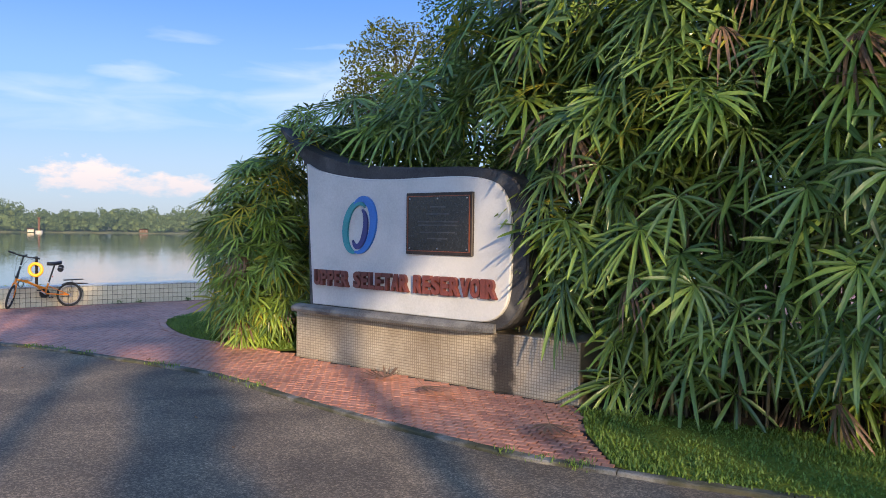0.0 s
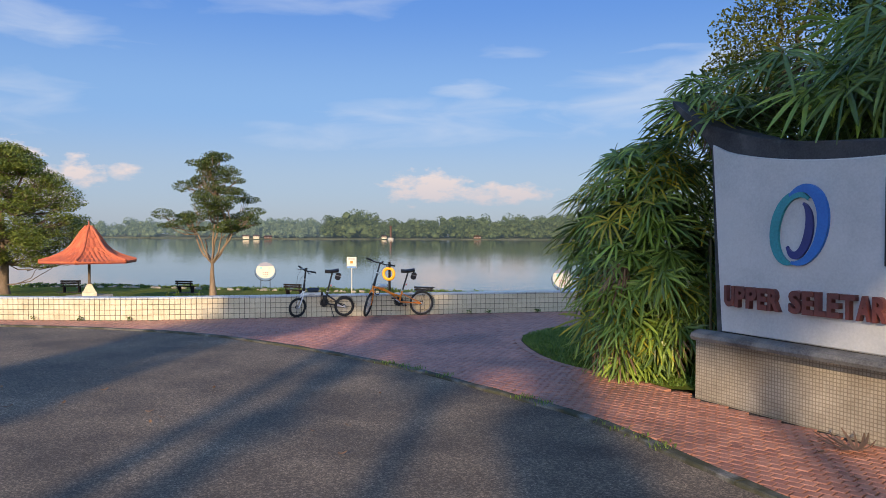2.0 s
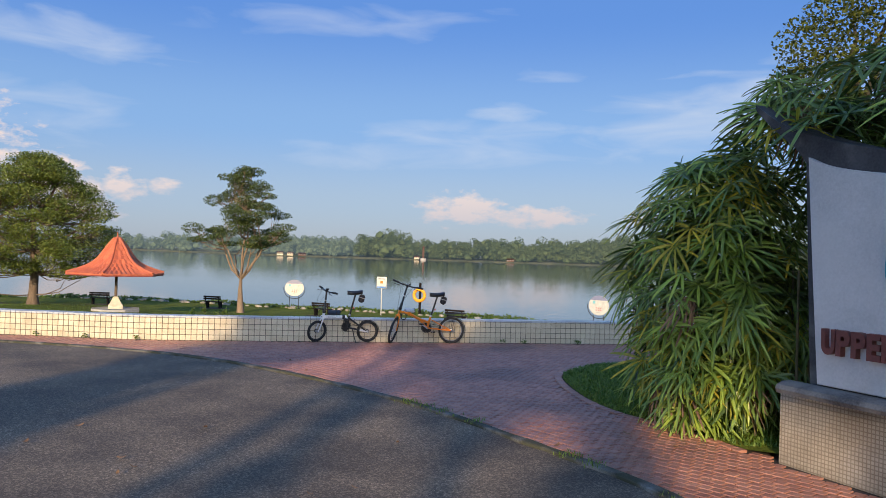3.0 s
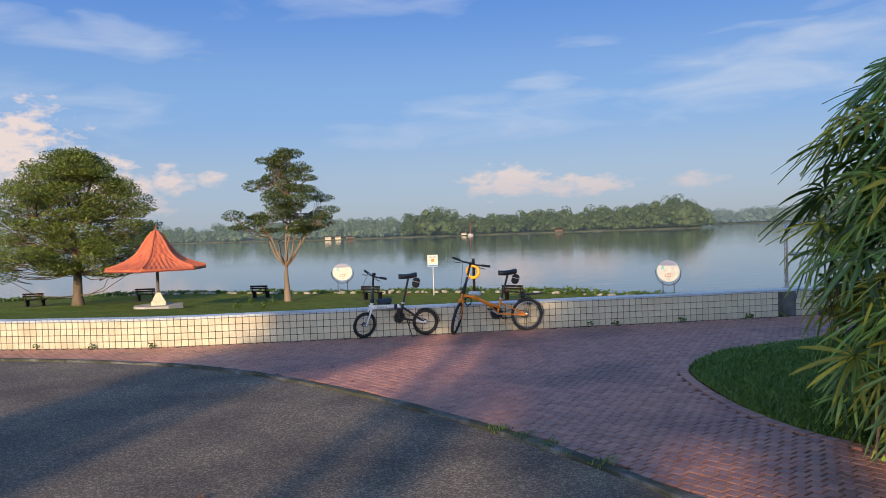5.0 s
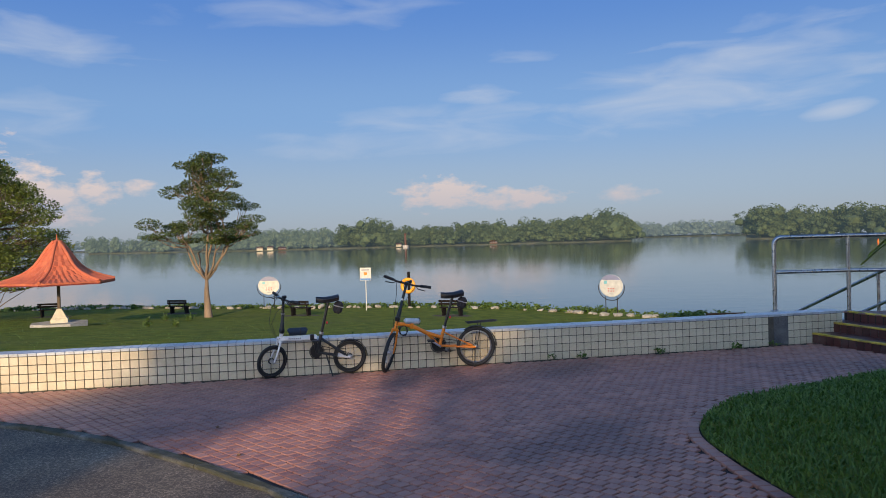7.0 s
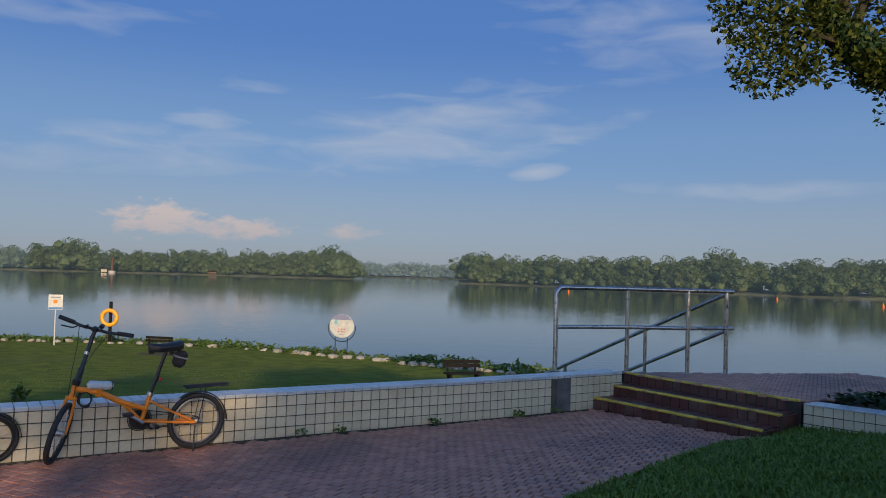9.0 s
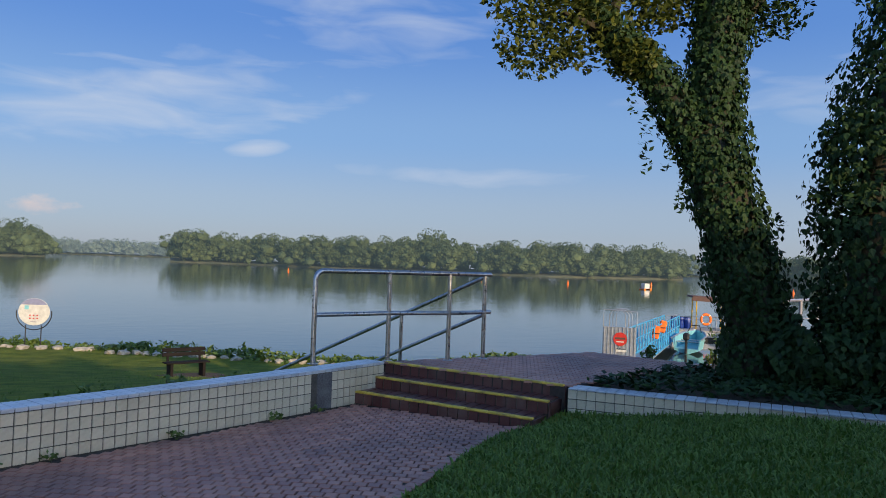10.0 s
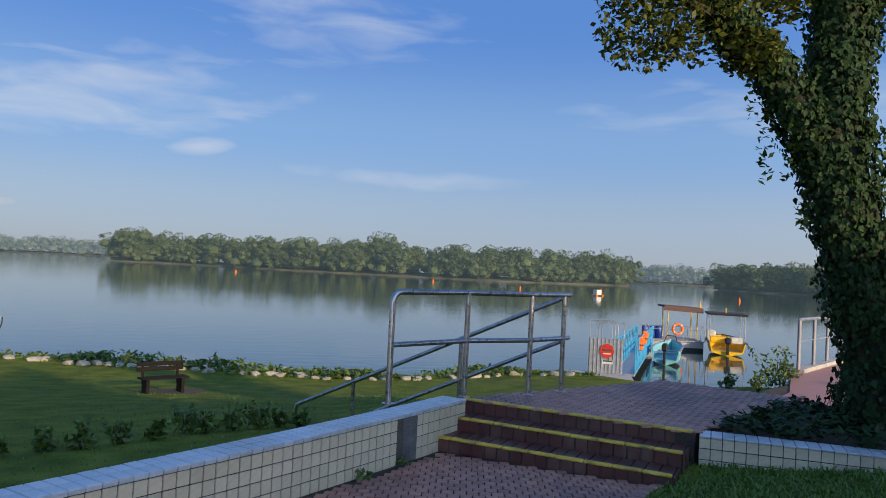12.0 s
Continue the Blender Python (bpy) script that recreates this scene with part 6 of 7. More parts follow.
for s in range(SIDES):
    a0, a1 = 2 * math.pi * s / SIDES, 2 * math.pi * (s + 1) / SIDES
    for i in range(8):
        (r0, z0), (r1, z1) = prof[i], prof[i + 1]
        n = max(2, int(r0 * 5))
        for q in range(n):
            b0, b1 = q / n, (q + 1) / n
            def on(r, z, b, lift):
                p = Vector((r * math.cos(a0), r * math.sin(a0), z)).lerp(Vector((r * math.cos(a1), r * math.sin(a1), z)), b)
                return (p.x, p.y, p.z + lift)
            rf, k0 = Geo(), 0
            rf.v += [on(r0 + 0.03, z0 - 0.01, b0, 0.0), on(r0 + 0.03, z0 - 0.01, (b0 + b1) / 2, 0.045), on(r0 + 0.03, z0 - 0.01, b1, 0.0), on(r1, z1, b0, 0.0), on(r1, z1, (b0 + b1) / 2, 0.04), on(r1, z1, b1, 0.0), on(r0 + 0.03, z0 - 0.05, b0, 0.0), on(r0 + 0.03, z0 - 0.05, b1, 0.0)]
            rf.f += [(k0, k0 + 1, k0 + 4, k0 + 3), (k0 + 1, k0 + 2, k0 + 5, k0 + 4), (k0 + 6, k0 + 7, k0 + 2, k0 + 1, k0)]
            part("roof_tile", rf, ROOF, hut)
    part("hip_ridge", Geo().tube([(r * math.cos(a0), r * math.sin(a0), z + 0.03) for r, z in prof], 0.06, 8), ROOF, hut, smooth=True)
    e0, e1 = Vector((2.02 * math.cos(a0), 2.02 * math.sin(a0), 1.66)), Vector((2.02 * math.cos(a1), 2.02 * math.sin(a1), 1.66))
    part("fascia", Geo().tube([e0, e1], 0.055, 4), ROOFEDGE, hut)
part("soffit", Geo().slab([(1.98 * math.cos(2 * math.pi * s / 6), 1.98 * math.sin(2 * math.pi * s / 6)) for s in range(6)], 1.63, 1.67), ROOFEDGE, hut)
part("finial", Geo().lathe([(0.14, 3.2), (0.12, 3.27), (0.03, 3.32), (0.02, 3.45), (0.005, 3.52)], None, 12), ROOF, hut, smooth=True)


# ---- benches ----
def bench():
    bch = thing("bench", Matrix.Diagonal((0.8, 0.8, 0.8, 1)), "dark timber park bench on the shore lawn", "bench", "shore benches")
    for x in (-0.5, 0.5):
        part("leg", Geo().box((x, 0.05, 0.19), (0.09, 0.36, 0.46), bevel=0.01), WOOD, bch, "dark leg")
        part("back_post", Geo().box((x, -0.2, 0.55), (0.06, 0.05, 0.62), Euler((radians(8), 0, 0)).to_matrix(), 0.006), WOOD, bch)
    for y in (-0.1, 0.05, 0.2):
        part("seat_slat", Geo().box((0, y, 0.44), (1.34, 0.13, 0.045), bevel=0.008), WOOD, bch)
    for z in (0.66, 0.8):
        part("back_slat", Geo().box((0, -0.215 - 0.05 * (z - 0.66), z), (1.34, 0.035, 0.115), bevel=0.008), WOOD, bch)
    part("footing", Geo().lathe([(0.95, -0.12), (0.95, -0.02), (0.85, 0.0)], Matrix.Diagonal((1.3, 0.75, 1, 1)), 20), SOIL, bch, "bare worn earth pad")
    return bch


first = bench()
BENCHES = [(-8.35, 27.9, 210), (-43.1, 22.1, 40), (-40.0, 26.5, 40), (-35.3, 30.4, 20), (-27.7, 31.1, 12), (-20.9, 33.2, 5)]
for x, y, a in BENCHES[1:]:
    copy_thing(first, pose(x, y, lawn_z(x, y) + 0.01, 0, 0, a))
x, y, a = BENCHES[0]
first.matrix_world = pose(x, y, lawn_z(x, y) + 0.01, 0, 0, a) @ Matrix.Diagonal((0.8, 0.8, 0.8, 1))


# ---- notice boards by the water ----
def round_sign(x, y, a, label):
    s = thing("notice_board", pose(x, y, lawn_z(x, y), 0, 0, a) @ Matrix.Diagonal((0.9, 0.8, 0.86, 1)), label, "notice board", "round notice boards")
    turn = Matrix.Rotation(radians(90), 4, 'X')
    for px in (-0.3, 0.3):
        part("post", Geo().tube([(px, 0, -0.1), (px, 0, 0.85)], 0.022, 8), BLACK, s, smooth=True)
    part("cradle", Geo().tube([(0.68 * math.sin(t), 0, 1.32 - 0.66 * math.cos(t)) for t in (radians(-100 + 200 * i / 18) for i in range(19))], 0.02, 8), BLACK, s, "dark curved cradle", True)
    bd = part("board", Geo().lathe([(0.0, 0.0), (0.6, 0.0), (0.61, 0.02), (0.6, 0.04), (0.0, 0.04)], Matrix.Translation((0, 0.02, 1.38)) @ turn @ Matrix.Diagonal((1, 0.9, 1, 1)), 32, False), SIGNW, s, "white oval board", True)
    cap = Geo()
    n = 14
    arc = [(0.6 * math.cos(t), 0.54 * math.sin(t)) for t in (radians(32 + 116 * i / n) for i in range(n + 1))]
    cap.v = [(px, -0.026, 1.38 + pz) for px, pz in arc]
    cap.f = [tuple(range(n + 1))]
    part("top_band", cap, LILAC, bd, "grey-lilac band")
    dots = Geo()
    for i in range(3):
        for j in range(2):
            dots.box((-0.14 + 0.14 * i, -0.026, 1.24 - 0.12 * j), (0.06, 0.006, 0.05))
    part("pictogram", dots, RED, bd, "red prohibition pictograms")
    part("emblem", Geo().box((-0.28, -0.025, 1.55), (0.16, 0.006, 0.16)), CYAN, bd)
    part("small_print", Geo().box((0, -0.025, 0.98), (0.24, 0.006, 0.03)), GREY, bd)
    return s


round_sign(-14.99, 36.5, -8, "white oval notice board in a dark cradle at the water's edge")
round_sign(-32.6, 33.93, 35, "white oval notice board with grey band at the water's edge")
s = thing("warning_sign", pose(-26.85, 34.8, lawn_z(-26.85, 34.8), 0, 0, 22), "small white warning sign on a thin pole by the water", "sign")
part("pole", Geo().tube([(0, 0, -0.1), (0, 0, 1.6)], 0.025, 8), SIGNW, s, smooth=True)
bd = part("board", Geo().box((0, -0.03, 1.78), (0.56, 0.03, 0.62), bevel=0.008), SIGNW, s)
part("blue_wave", Geo().box((0, -0.048, 1.53), (0.52, 0.006, 0.08)), SIGNB, bd, "blue wave strip")
part("pictogram", Geo().box((0, -0.048, 1.8), (0.16, 0.006, 0.14)), ORANGE, bd)
part("headline", Geo().box((0, -0.048, 1.98), (0.4, 0.006, 0.05)), GREY, bd)
BUOY = plain("amber_lifebuoy", (0.85, 0.36, 0.02), 0.45)
RX, RY = -25.35, 36.3
s = thing("lifebuoy_post", pose(RX, RY, lawn_z(RX, RY), 0, 0, 15), "orange lifebuoy hung on a timber post at the shore", "lifebuoy")
part("post", Geo().box((0, 0, 0.85), (0.12, 0.1, 1.9), bevel=0.015), WOOD, s)
part("ring", Geo().tube([(0.31 * math.cos(t), -0.12, 1.12 + 0.31 * math.sin(t)) for t in (2 * math.pi * i / 28 for i in range(28))], 0.085, 10, closed=True), BUOY, s, "orange ring", True)


# ---- shore edge: stones and low plants ----
sr = random.Random(9)
stone_meshes = []
for q in range(8):
    gg = Geo()
    gg.add([tuple(Vector((v.x, v.y * 0.75, v.z * 0.5)) * (1 + 0.45 * noise.noise(v * 1.4 + Vector((q * 5, 0, 0))))) for v in ICO_V], ICO_F)
    stone_meshes.append(gg.mesh("stone", STONE))
edge = thing("stone_edging", pose(0, 0, 0), "row of pale rough stones along the shore", "stones")
count = 0
for (x0, y0), (x1, y1) in zip(SHORE, SHORE[1:]):
    if not -47 < x0 < 4:
        continue
    d = Vector((x1 - x0, y1 - y0, 0)).normalized()
    inn = Vector((d.y, -d.x, 0))
    for q in range(2):
        if sr.random() < 0.2 or count >= 170:
            continue
        p = Vector((x0, y0, 0)).lerp(Vector((x1, y1, 0)), (q + sr.random() * 0.6) / 2) + inn * (0.75 + sr.gauss(0, 0.12))
        k = sr.uniform(0.12, 0.28)
        o = new("stone", sr.choice(stone_meshes))
        o.parent = edge
        o.matrix_basis = pose(p.x, p.y, lawn_z(p.x, p.y) + 0.03, sr.uniform(-15, 15), sr.uniform(-15, 15), sr.uniform(0, 360)) @ Matrix.Diagonal((k, k, k, 1))
        count += 1
cg = Geo()
for (x0, y0), (x1, y1) in zip(SHORE, SHORE[1:]):
    if not -55 < x0 < 5:
        continue
    d = Vector((x1 - x0, y1 - y0, 0)).normalized()
    inn = Vector((d.y, -d.x, 0))
    for q in range(26):
        p = Vector((x0, y0, 0)).lerp(Vector((x1, y1, 0)), sr.random()) + inn * sr.gauss(0.1, 0.35)
        h = max(0.06, 0.2 + 0.24 * noise.noise(p * 0.35))
        leaves(cg, (p.x, p.y, max(WATER + 0.1, lawn_z(p.x, p.y) - 0.1) + h * 0.6), (0.22, 0.22, h * 0.7), 9, 0.19, sr, 0.7)
tagged(part("shore_plants", cg, SHRUB), "low leafy plants along the water's edge", "plants", "", "stuff")
SHORE_SPOTS = []
gr2 = random.Random(13)
while len(SHORE_SPOTS) < 2600:
    i = gr2.randrange(len(SHORE) - 1)
    x, y = SHORE[i]
    if not -50 < x < 4:
        continue
    x, y = x + gr2.gauss(0, 0.4), y + gr2.gauss(0, 0.25)
    SHORE_SPOTS.append((x, y, max(WATER + 0.05, lawn_z(x, y) - 0.2)))


def shrub(x, y, z, size, n, label, leaf=0.22):
    o = thing("shrub", pose(x, y, z), label, "shrub")
    for _ in range(4):
        part("stem", Geo().tube([(0, 0, -0.05), (sr.gauss(0, 0.2) * size, sr.gauss(0, 0.2) * size, size * 0.8)], [0.012, 0.006], 5), STEM, o)
    gg = Geo()
    leaves(gg, (0, 0, size * 0.4), (size * 0.62, size * 0.5, size * 0.4), int(n * 0.6), leaf, sr, 0.8, 0.2)
    for k in range(7):
        ax, ay, top = sr.gauss(0, 0.28) * size, sr.gauss(0, 0.22) * size, size * sr.uniform(0.7, 1.25)
        for h in range(5):
            leaves(gg, (ax * (0.6 + 0.1 * h), ay * (0.6 + 0.1 * h), top * (0.45 + 0.13 * h)), (size * 0.14, size * 0.14, size * 0.1), max(2, int(n * 0.4 / 35)), leaf, sr, 0.8, 0.2)
    part("foliage", gg, SHRUB, o, "broad green leaves")
    return o


for x, y, sz in ((-31.0, 26.4, 0.55), (-30.0, 26.8, 0.5), (-27.0, 22.6, 0.5), (-26.2, 23.2, 0.45), (-14.2, 17.0, 0.45), (-13.4, 17.6, 0.4),
                 (-8.7, 18.3, 0.28), (-8.3, 18.5, 0.34), (-7.95, 18.55, 0.42), (-7.6, 18.75, 0.4), (-7.25, 18.95, 0.3), (-6.95, 19.3, 0.55), (-6.7, 19.25, 0.4), (-6.4, 19.4, 0.44), (-6.1, 19.5, 0.48), (-5.85, 19.7, 0.3), (-5.6, 19.6, 0.34), (-9.6, 17.9, 0.25)):
    shrub(x, y, lawn_z(x, y), sz * 0.62, 150, "low broad-leaved shrub on the lawn behind the parapet", 0.09)

# ---- landing stage, boats and railings ----
JF, JR = Vector((0.43, 0.903, 0)).normalized(), Vector((0.903, -0.43, 0)).normalized()
JG = frame_of(Vector((5.85, 35.6, 0)), JR, JF)


def shrunk(k):
    """The jetty's frame, its sizes taken by k about the water line."""
    return JG @ Matrix.Translation((0, 0, WATER)) @ Matrix.Diagonal((k, k, k, 1)) @ Matrix.Translation((0, 0, -WATER))


JM = shrunk(0.84)
PATHZ = -0.05
red = setting("jetty_path", Geo().slab([(-0.9, 17.5), (1.4, 19.5), (3.0, 21.6), (9.5, 26.8), (16, 20), (4, 13.0), (0.0, 16.2)], -3.4, PATHZ), PAVER, "red paved path going down beside the water", category="path")
setting("landing_apron", Geo().slab([(3.4, 33.6), (5.9, 33.2), (6.9, 35.8), (4.4, 36.4)], -3.5, -2.02), CONC, "concrete apron before the jetty gate", category="apron")
gate = thing("jetty_gate", JM, "grey ribbed metal jetty gate with a red no-entry disc", "gate")
part("panel", Geo().box((0, 0, -1.2), (1.45, 0.04, 1.5), bevel=0.01), GALV, gate)
for i in range(9):
    part("rib", Geo().box((-0.66 + i * 0.165, -0.035, -1.2), (0.035, 0.04, 1.5), bevel=0.006), GALV, gate)
turn = Matrix.Rotation(radians(90), 4, 'X')
part("stop_disc", Geo().lathe([(0.3, 0), (0.3, 0.02)], Matrix.Translation((0.05, -0.06, -0.98)) @ turn, 28), RED, gate, "red disc notice")
part("disc_bar", Geo().box((0.05, -0.085, -0.95), (0.44, 0.004, 0.09)), BROWN, gate)
part("disc_text", Geo().box((0.05, -0.085, -1.1), (0.34, 0.004, 0.05)), SIGNW, gate)
part("notice", Geo().box((0.1, -0.062, -1.46), (0.46, 0.01, 0.17)), SIGNW, gate)
part("notice_head", Geo().box((0.1, -0.07, -1.415), (0.4, 0.006, 0.06)), NAVYBAG, gate)
part("cage_rail", Geo().tube([(-0.7, 0, -0.45), (-0.7, 0, 0.3), (0.75, 0.0, 0.25), (0.75, 0, -0.45)], 0.02, 6), GALV, gate)
for i in range(3):
    part("hoop", Geo().tube([(-0.45 + i * 0.12, 0.1 + 0.3 * i, -0.45), (-0.45 + i * 0.12, 0.1 + 0.3 * i, 0.1), (-0.25 + i * 0.12, 0.1 + 0.3 * i, 0.33), (0.05 + i * 0.12, 0.1 + 0.3 * i, 0.33), (0.25 + i * 0.12, 0.1 + 0.3 * i, 0.1), (0.25 + i * 0.12, 0.1 + 0.3 * i, -0.45)], 0.018, 6), GALV, gate, smooth=True)
gang = thing("gangway", JM, "sky blue steel truss gangway down to the pontoon", "gangway")
part("deck", Geo().box((1.45, 7.5, -1.95), (0.9, 15.2, 0.1), Euler((0, 0, radians(-4.9))).to_matrix(), 0.01), GALV, gang)
for s, x0 in ((0, 0.35), (1, 1.25)):
    a, c = Vector((x0, 0.0, -1.85)), Vector((x0 + 1.3, 15.2, -1.95))
    tr2 = part("side_truss", Geo().tube([a + Vector((0, 0, 1.35)), c + Vector((0, 0, 1.25))], 0.04, 6), BLUEP, gang, "blue truss side")
    part("lower_chord", Geo().tube([a, c], 0.05, 6), BLUEP, tr2)
    part("mid_chord", Geo().tube([a + Vector((0, 0, 0.7)), c + Vector((0, 0, 0.65))], 0.03, 6), BLUEP, tr2)
    for i in range(15):
        p, q = a.lerp(c, i / 14), a.lerp(c, min(1, (i + 1) / 14))
        part("upright", Geo().tube([p, p + Vector((0, 0, 1.3))], 0.03, 6), BLUEP, tr2)
        if i < 14:
            part("diagonal", Geo().tube([p, q + Vector((0, 0, 0.68))], 0.022, 6), BLUEP, tr2)
for x, y, z in ((1.5, 2.6, -0.8), (1.75, 5.2, -0.7)):
    o = thing("life_vest", JM @ Matrix.Translation((x, y, z)), "orange life vest hanging on the gangway rail", "life vest", "life vests")
    part("vest_body", Geo().box((0, 0, 0), (0.34, 0.14, 0.62), Euler((0, radians(12), 0)).to_matrix(), 0.06), VEST, o)
    part("vest_strap", Geo().box((0, -0.075, -0.05), (0.36, 0.01, 0.05)), BLACK, o)
PR = Vector((0.96, -0.28, 0)).normalized()
JM = frame_of(Vector((16.91, 47.34, WATER)), PR, Vector((-PR.y, PR.x, 0))) @ Matrix.Diagonal((0.67, 0.67, 0.72, 1)) @ Matrix.Translation((-7.3, -7.7, -WATER))
pont = thing("pontoon", JM, "grey floating pontoon with steel hoops and rails", "pontoon")
part("float_body", Geo().box((4.9, 10.0, -2.1), (4.8, 4.6, 0.85), bevel=0.06), GALV, pont, "grey float body")
part("deck", Geo().box((4.9, 10.0, -1.65), (4.9, 4.7, 0.06), bevel=0.01), CONC, pont)
part("skirt", Geo().box((4.9, 7.68, -2.25), (4.7, 0.06, 0.26)), RUBBER, pont, "black rubber skirt")
for x in (2.6, 4.2, 5.7, 7.1):
    part("hoop", Geo().tube([(x, 7.9, -1.62), (x, 7.9, -0.7), (x + 0.1, 7.9, -0.52), (x + 0.25, 7.9, -0.52), (x + 0.35, 7.9, -0.7), (x + 0.35, 7.9, -1.62)], 0.03, 6), GALV, pont, smooth=True)
part("rail", Geo().tube([(2.6, 7.9, -0.8), (7.4, 7.9, -0.8)], 0.02, 6), GALV, pont)
part("far_rail", Geo().tube([(2.6, 12.1, -0.8), (7.3, 12.1, -0.8)], 0.02, 6), GALV, pont)
for x in (6.0, 6.6):
    part("ladder_hoop", Geo().tube([(x, 7.8, -1.6), (x, 7.8, -0.8), (x + 0.2, 7.8, -0.45), (x + 0.6, 7.8, -0.45), (x + 0.8, 7.8, -0.8), (x + 0.8, 7.8, -1.6)], 0.025, 6), GALV, pont, smooth=True)
cano = thing("pontoon_canopy", JM, "brown canopy on a yellow steel frame over the pontoon", "canopy")
for x in (4.7, 7.1):
    for y in (9.2, 11.2):
        part("leg", Geo().tube([(x, y, -1.65), (x, y, 0.75)], 0.05, 8), YELLOW, cano)
part("top", Geo().box((5.9, 10.2, 0.85), (3.2, 2.6, 0.14), Euler((0, radians(2), 0)).to_matrix(), 0.03), BROWN, cano)
part("valance", Geo().box((5.9, 8.9, 0.68), (3.2, 0.04, 0.28), Euler((0, radians(2), 0)).to_matrix()), BROWN, cano)
part("lamp", Geo().lathe([(0.09, 0), (0.1, 0.1), (0.02, 0.5)], Matrix.Translation((7.4, 9.6, 0.9)), 10), YELLOW, cano)
for x in (3.0, 3.55, 4.1):
    o = thing("drum", JM @ Matrix.Translation((x, 9.8, -1.62)), "blue plastic drum on the pontoon", "drum", "pontoon drums")
    part("barrel", Geo().lathe([(0.26, 0), (0.29, 0.05), (0.29, 0.8), (0.26, 0.86)], None, 16), DRUM, o, smooth=True)
    part("lid", Geo().lathe([(0.27, 0.86), (0.27, 0.9)], None, 16), BLACK, o)
o = thing("lifebuoy", JM @ Matrix.Translation((5.2, 7.8, -0.75)), "orange lifebuoy hung on the pontoon rail", "lifebuoy")
part("ring", Geo().tube([(0.38 * math.cos(t), -0.05, 0.38 * math.sin(t)) for t in (2 * math.pi * i / 24 for i in range(24))], 0.1, 10, closed=True), VEST, o, smooth=True)
for t in (0.8, 2.4, 3.9, 5.5):
    part("band", Geo().tube([(0.38 * math.cos(t + d), -0.05, 0.38 * math.sin(t + d)) for d in (-0.1, 0.1)], 0.105, 10), SIGNW, o)


def hull(length, beam, depth):
    """A small open boat's skin with thickness; bow at +y."""
    gg, n, ring = Geo(), 9, []
    for i in range(n):
        t = i / (n - 1)
        w = beam / 2 * (1 - t ** 3.2) ** 0.75 * (0.92 + 0.08 * math.sin(math.pi * t)) + 0.02
        up = depth * (1 + 0.35 * t * t)
        y = -length / 2 + length * t
        gg.v += [(-w, y, up), (-w * 0.86, y, 0.12), (0, y, -0.12 + 0.25 * t ** 4), (w * 0.86, y, 0.12), (w, y, up), (w - 0.06, y - 0.02, up), (w * 0.8, y - 0.02, 0.2), (-w * 0.8, y - 0.02, 0.2), (-w + 0.06, y - 0.02, up)]
    for i in range(n - 1):
        for j in range(9):
            a, b2 = i * 9 + j, i * 9 + (j + 1) % 9
            gg.f.append((a, b2, b2 + 9, a + 9))
    gg.f += [(0, 1, 2, 3, 4, 5, 6, 7, 8), tuple((n - 1) * 9 + j for j in range(8, -1, -1))]
    return gg


def outboard(parent, y, z):
    mo = part("outboard_motor", Geo().box((0, y - 0.18, z + 0.32), (0.34, 0.42, 0.42), bevel=0.09), BLACK, parent, "black outboard motor")
    part("motor_leg", Geo().box((0, y - 0.2, z - 0.2), (0.14, 0.2, 0.8), bevel=0.03), BLACK, mo)
    part("tiller", Geo().tube([(0, y, z + 0.35), (0, y + 0.5, z + 0.5)], 0.025, 6), BLACK, mo)


bt = thing("motor_boat", pose(12.15, 42.5, WATER + 0.06, 0, 0, -34) @ Matrix.Diagonal((0.78, 0.78, 0.85, 1)), "pale cyan open boat with a black outboard motor", "boat")
part("hull", hull(4.2, 1.7, 0.72), CYAN, bt, smooth=True)
part("gunwale", Geo().tube([(-0.86, -2.05, 0.74), (-0.84, 0, 0.78), (-0.55, 1.4, 0.9), (0, 2.1, 0.98), (0.55, 1.4, 0.9), (0.84, 0, 0.78), (0.86, -2.05, 0.74)], 0.05, 6), GALV, bt, "grey gunwale", True)
for y in (-1.0, 0.4):
    part("thwart", Geo().box((0, y, 0.5), (1.5, 0.3, 0.05), bevel=0.01), GALV, bt)
part("bow_rail", Geo().tube([(-0.4, 1.2, 0.9), (-0.25, 1.6, 1.25), (0.25, 1.6, 1.25), (0.4, 1.2, 0.9)], 0.03, 6), BLACK, bt, smooth=True)
outboard(bt, -2.05, 0.55)
bt = thing("motor_boat", pose(18.05, 47.2, WATER + 0.05, 0, 0, -27) @ Matrix.Diagonal((0.96, 0.9, 0.8, 1)), "yellow work boat with a dark sun canopy and outboard motor", "boat")
part("hull", hull(4.0, 2.0, 0.75), YELLOW, bt, smooth=True)
part("gunwale", Geo().tube([(-1.0, -1.95, 0.77), (-0.98, 0, 0.8), (-0.6, 1.4, 0.95), (0, 2.0, 1.02), (0.6, 1.4, 0.95), (0.98, 0, 0.8), (1.0, -1.95, 0.77)], 0.05, 6), BLACK, bt, "black rubbing strake", True)
part("seat_box", Geo().box((-0.2, -0.6, 0.85), (1.3, 0.5, 0.45), bevel=0.06), YELLOW, bt)
part("crate", Geo().box((0.55, -1.2, 0.9), (0.7, 0.5, 0.4), bevel=0.03), SIGNW, bt)
part("console", Geo().box((-0.7, 0.5, 1.0), (0.5, 0.5, 0.8), bevel=0.06), SIGNW, bt)
for x in (-0.92, 0.92):
    for y in (-1.5, 0.7):
        part("canopy_pole", Geo().tube([(x, y, 0.78), (x, y, 2.55)], 0.025, 6), GALV, bt)
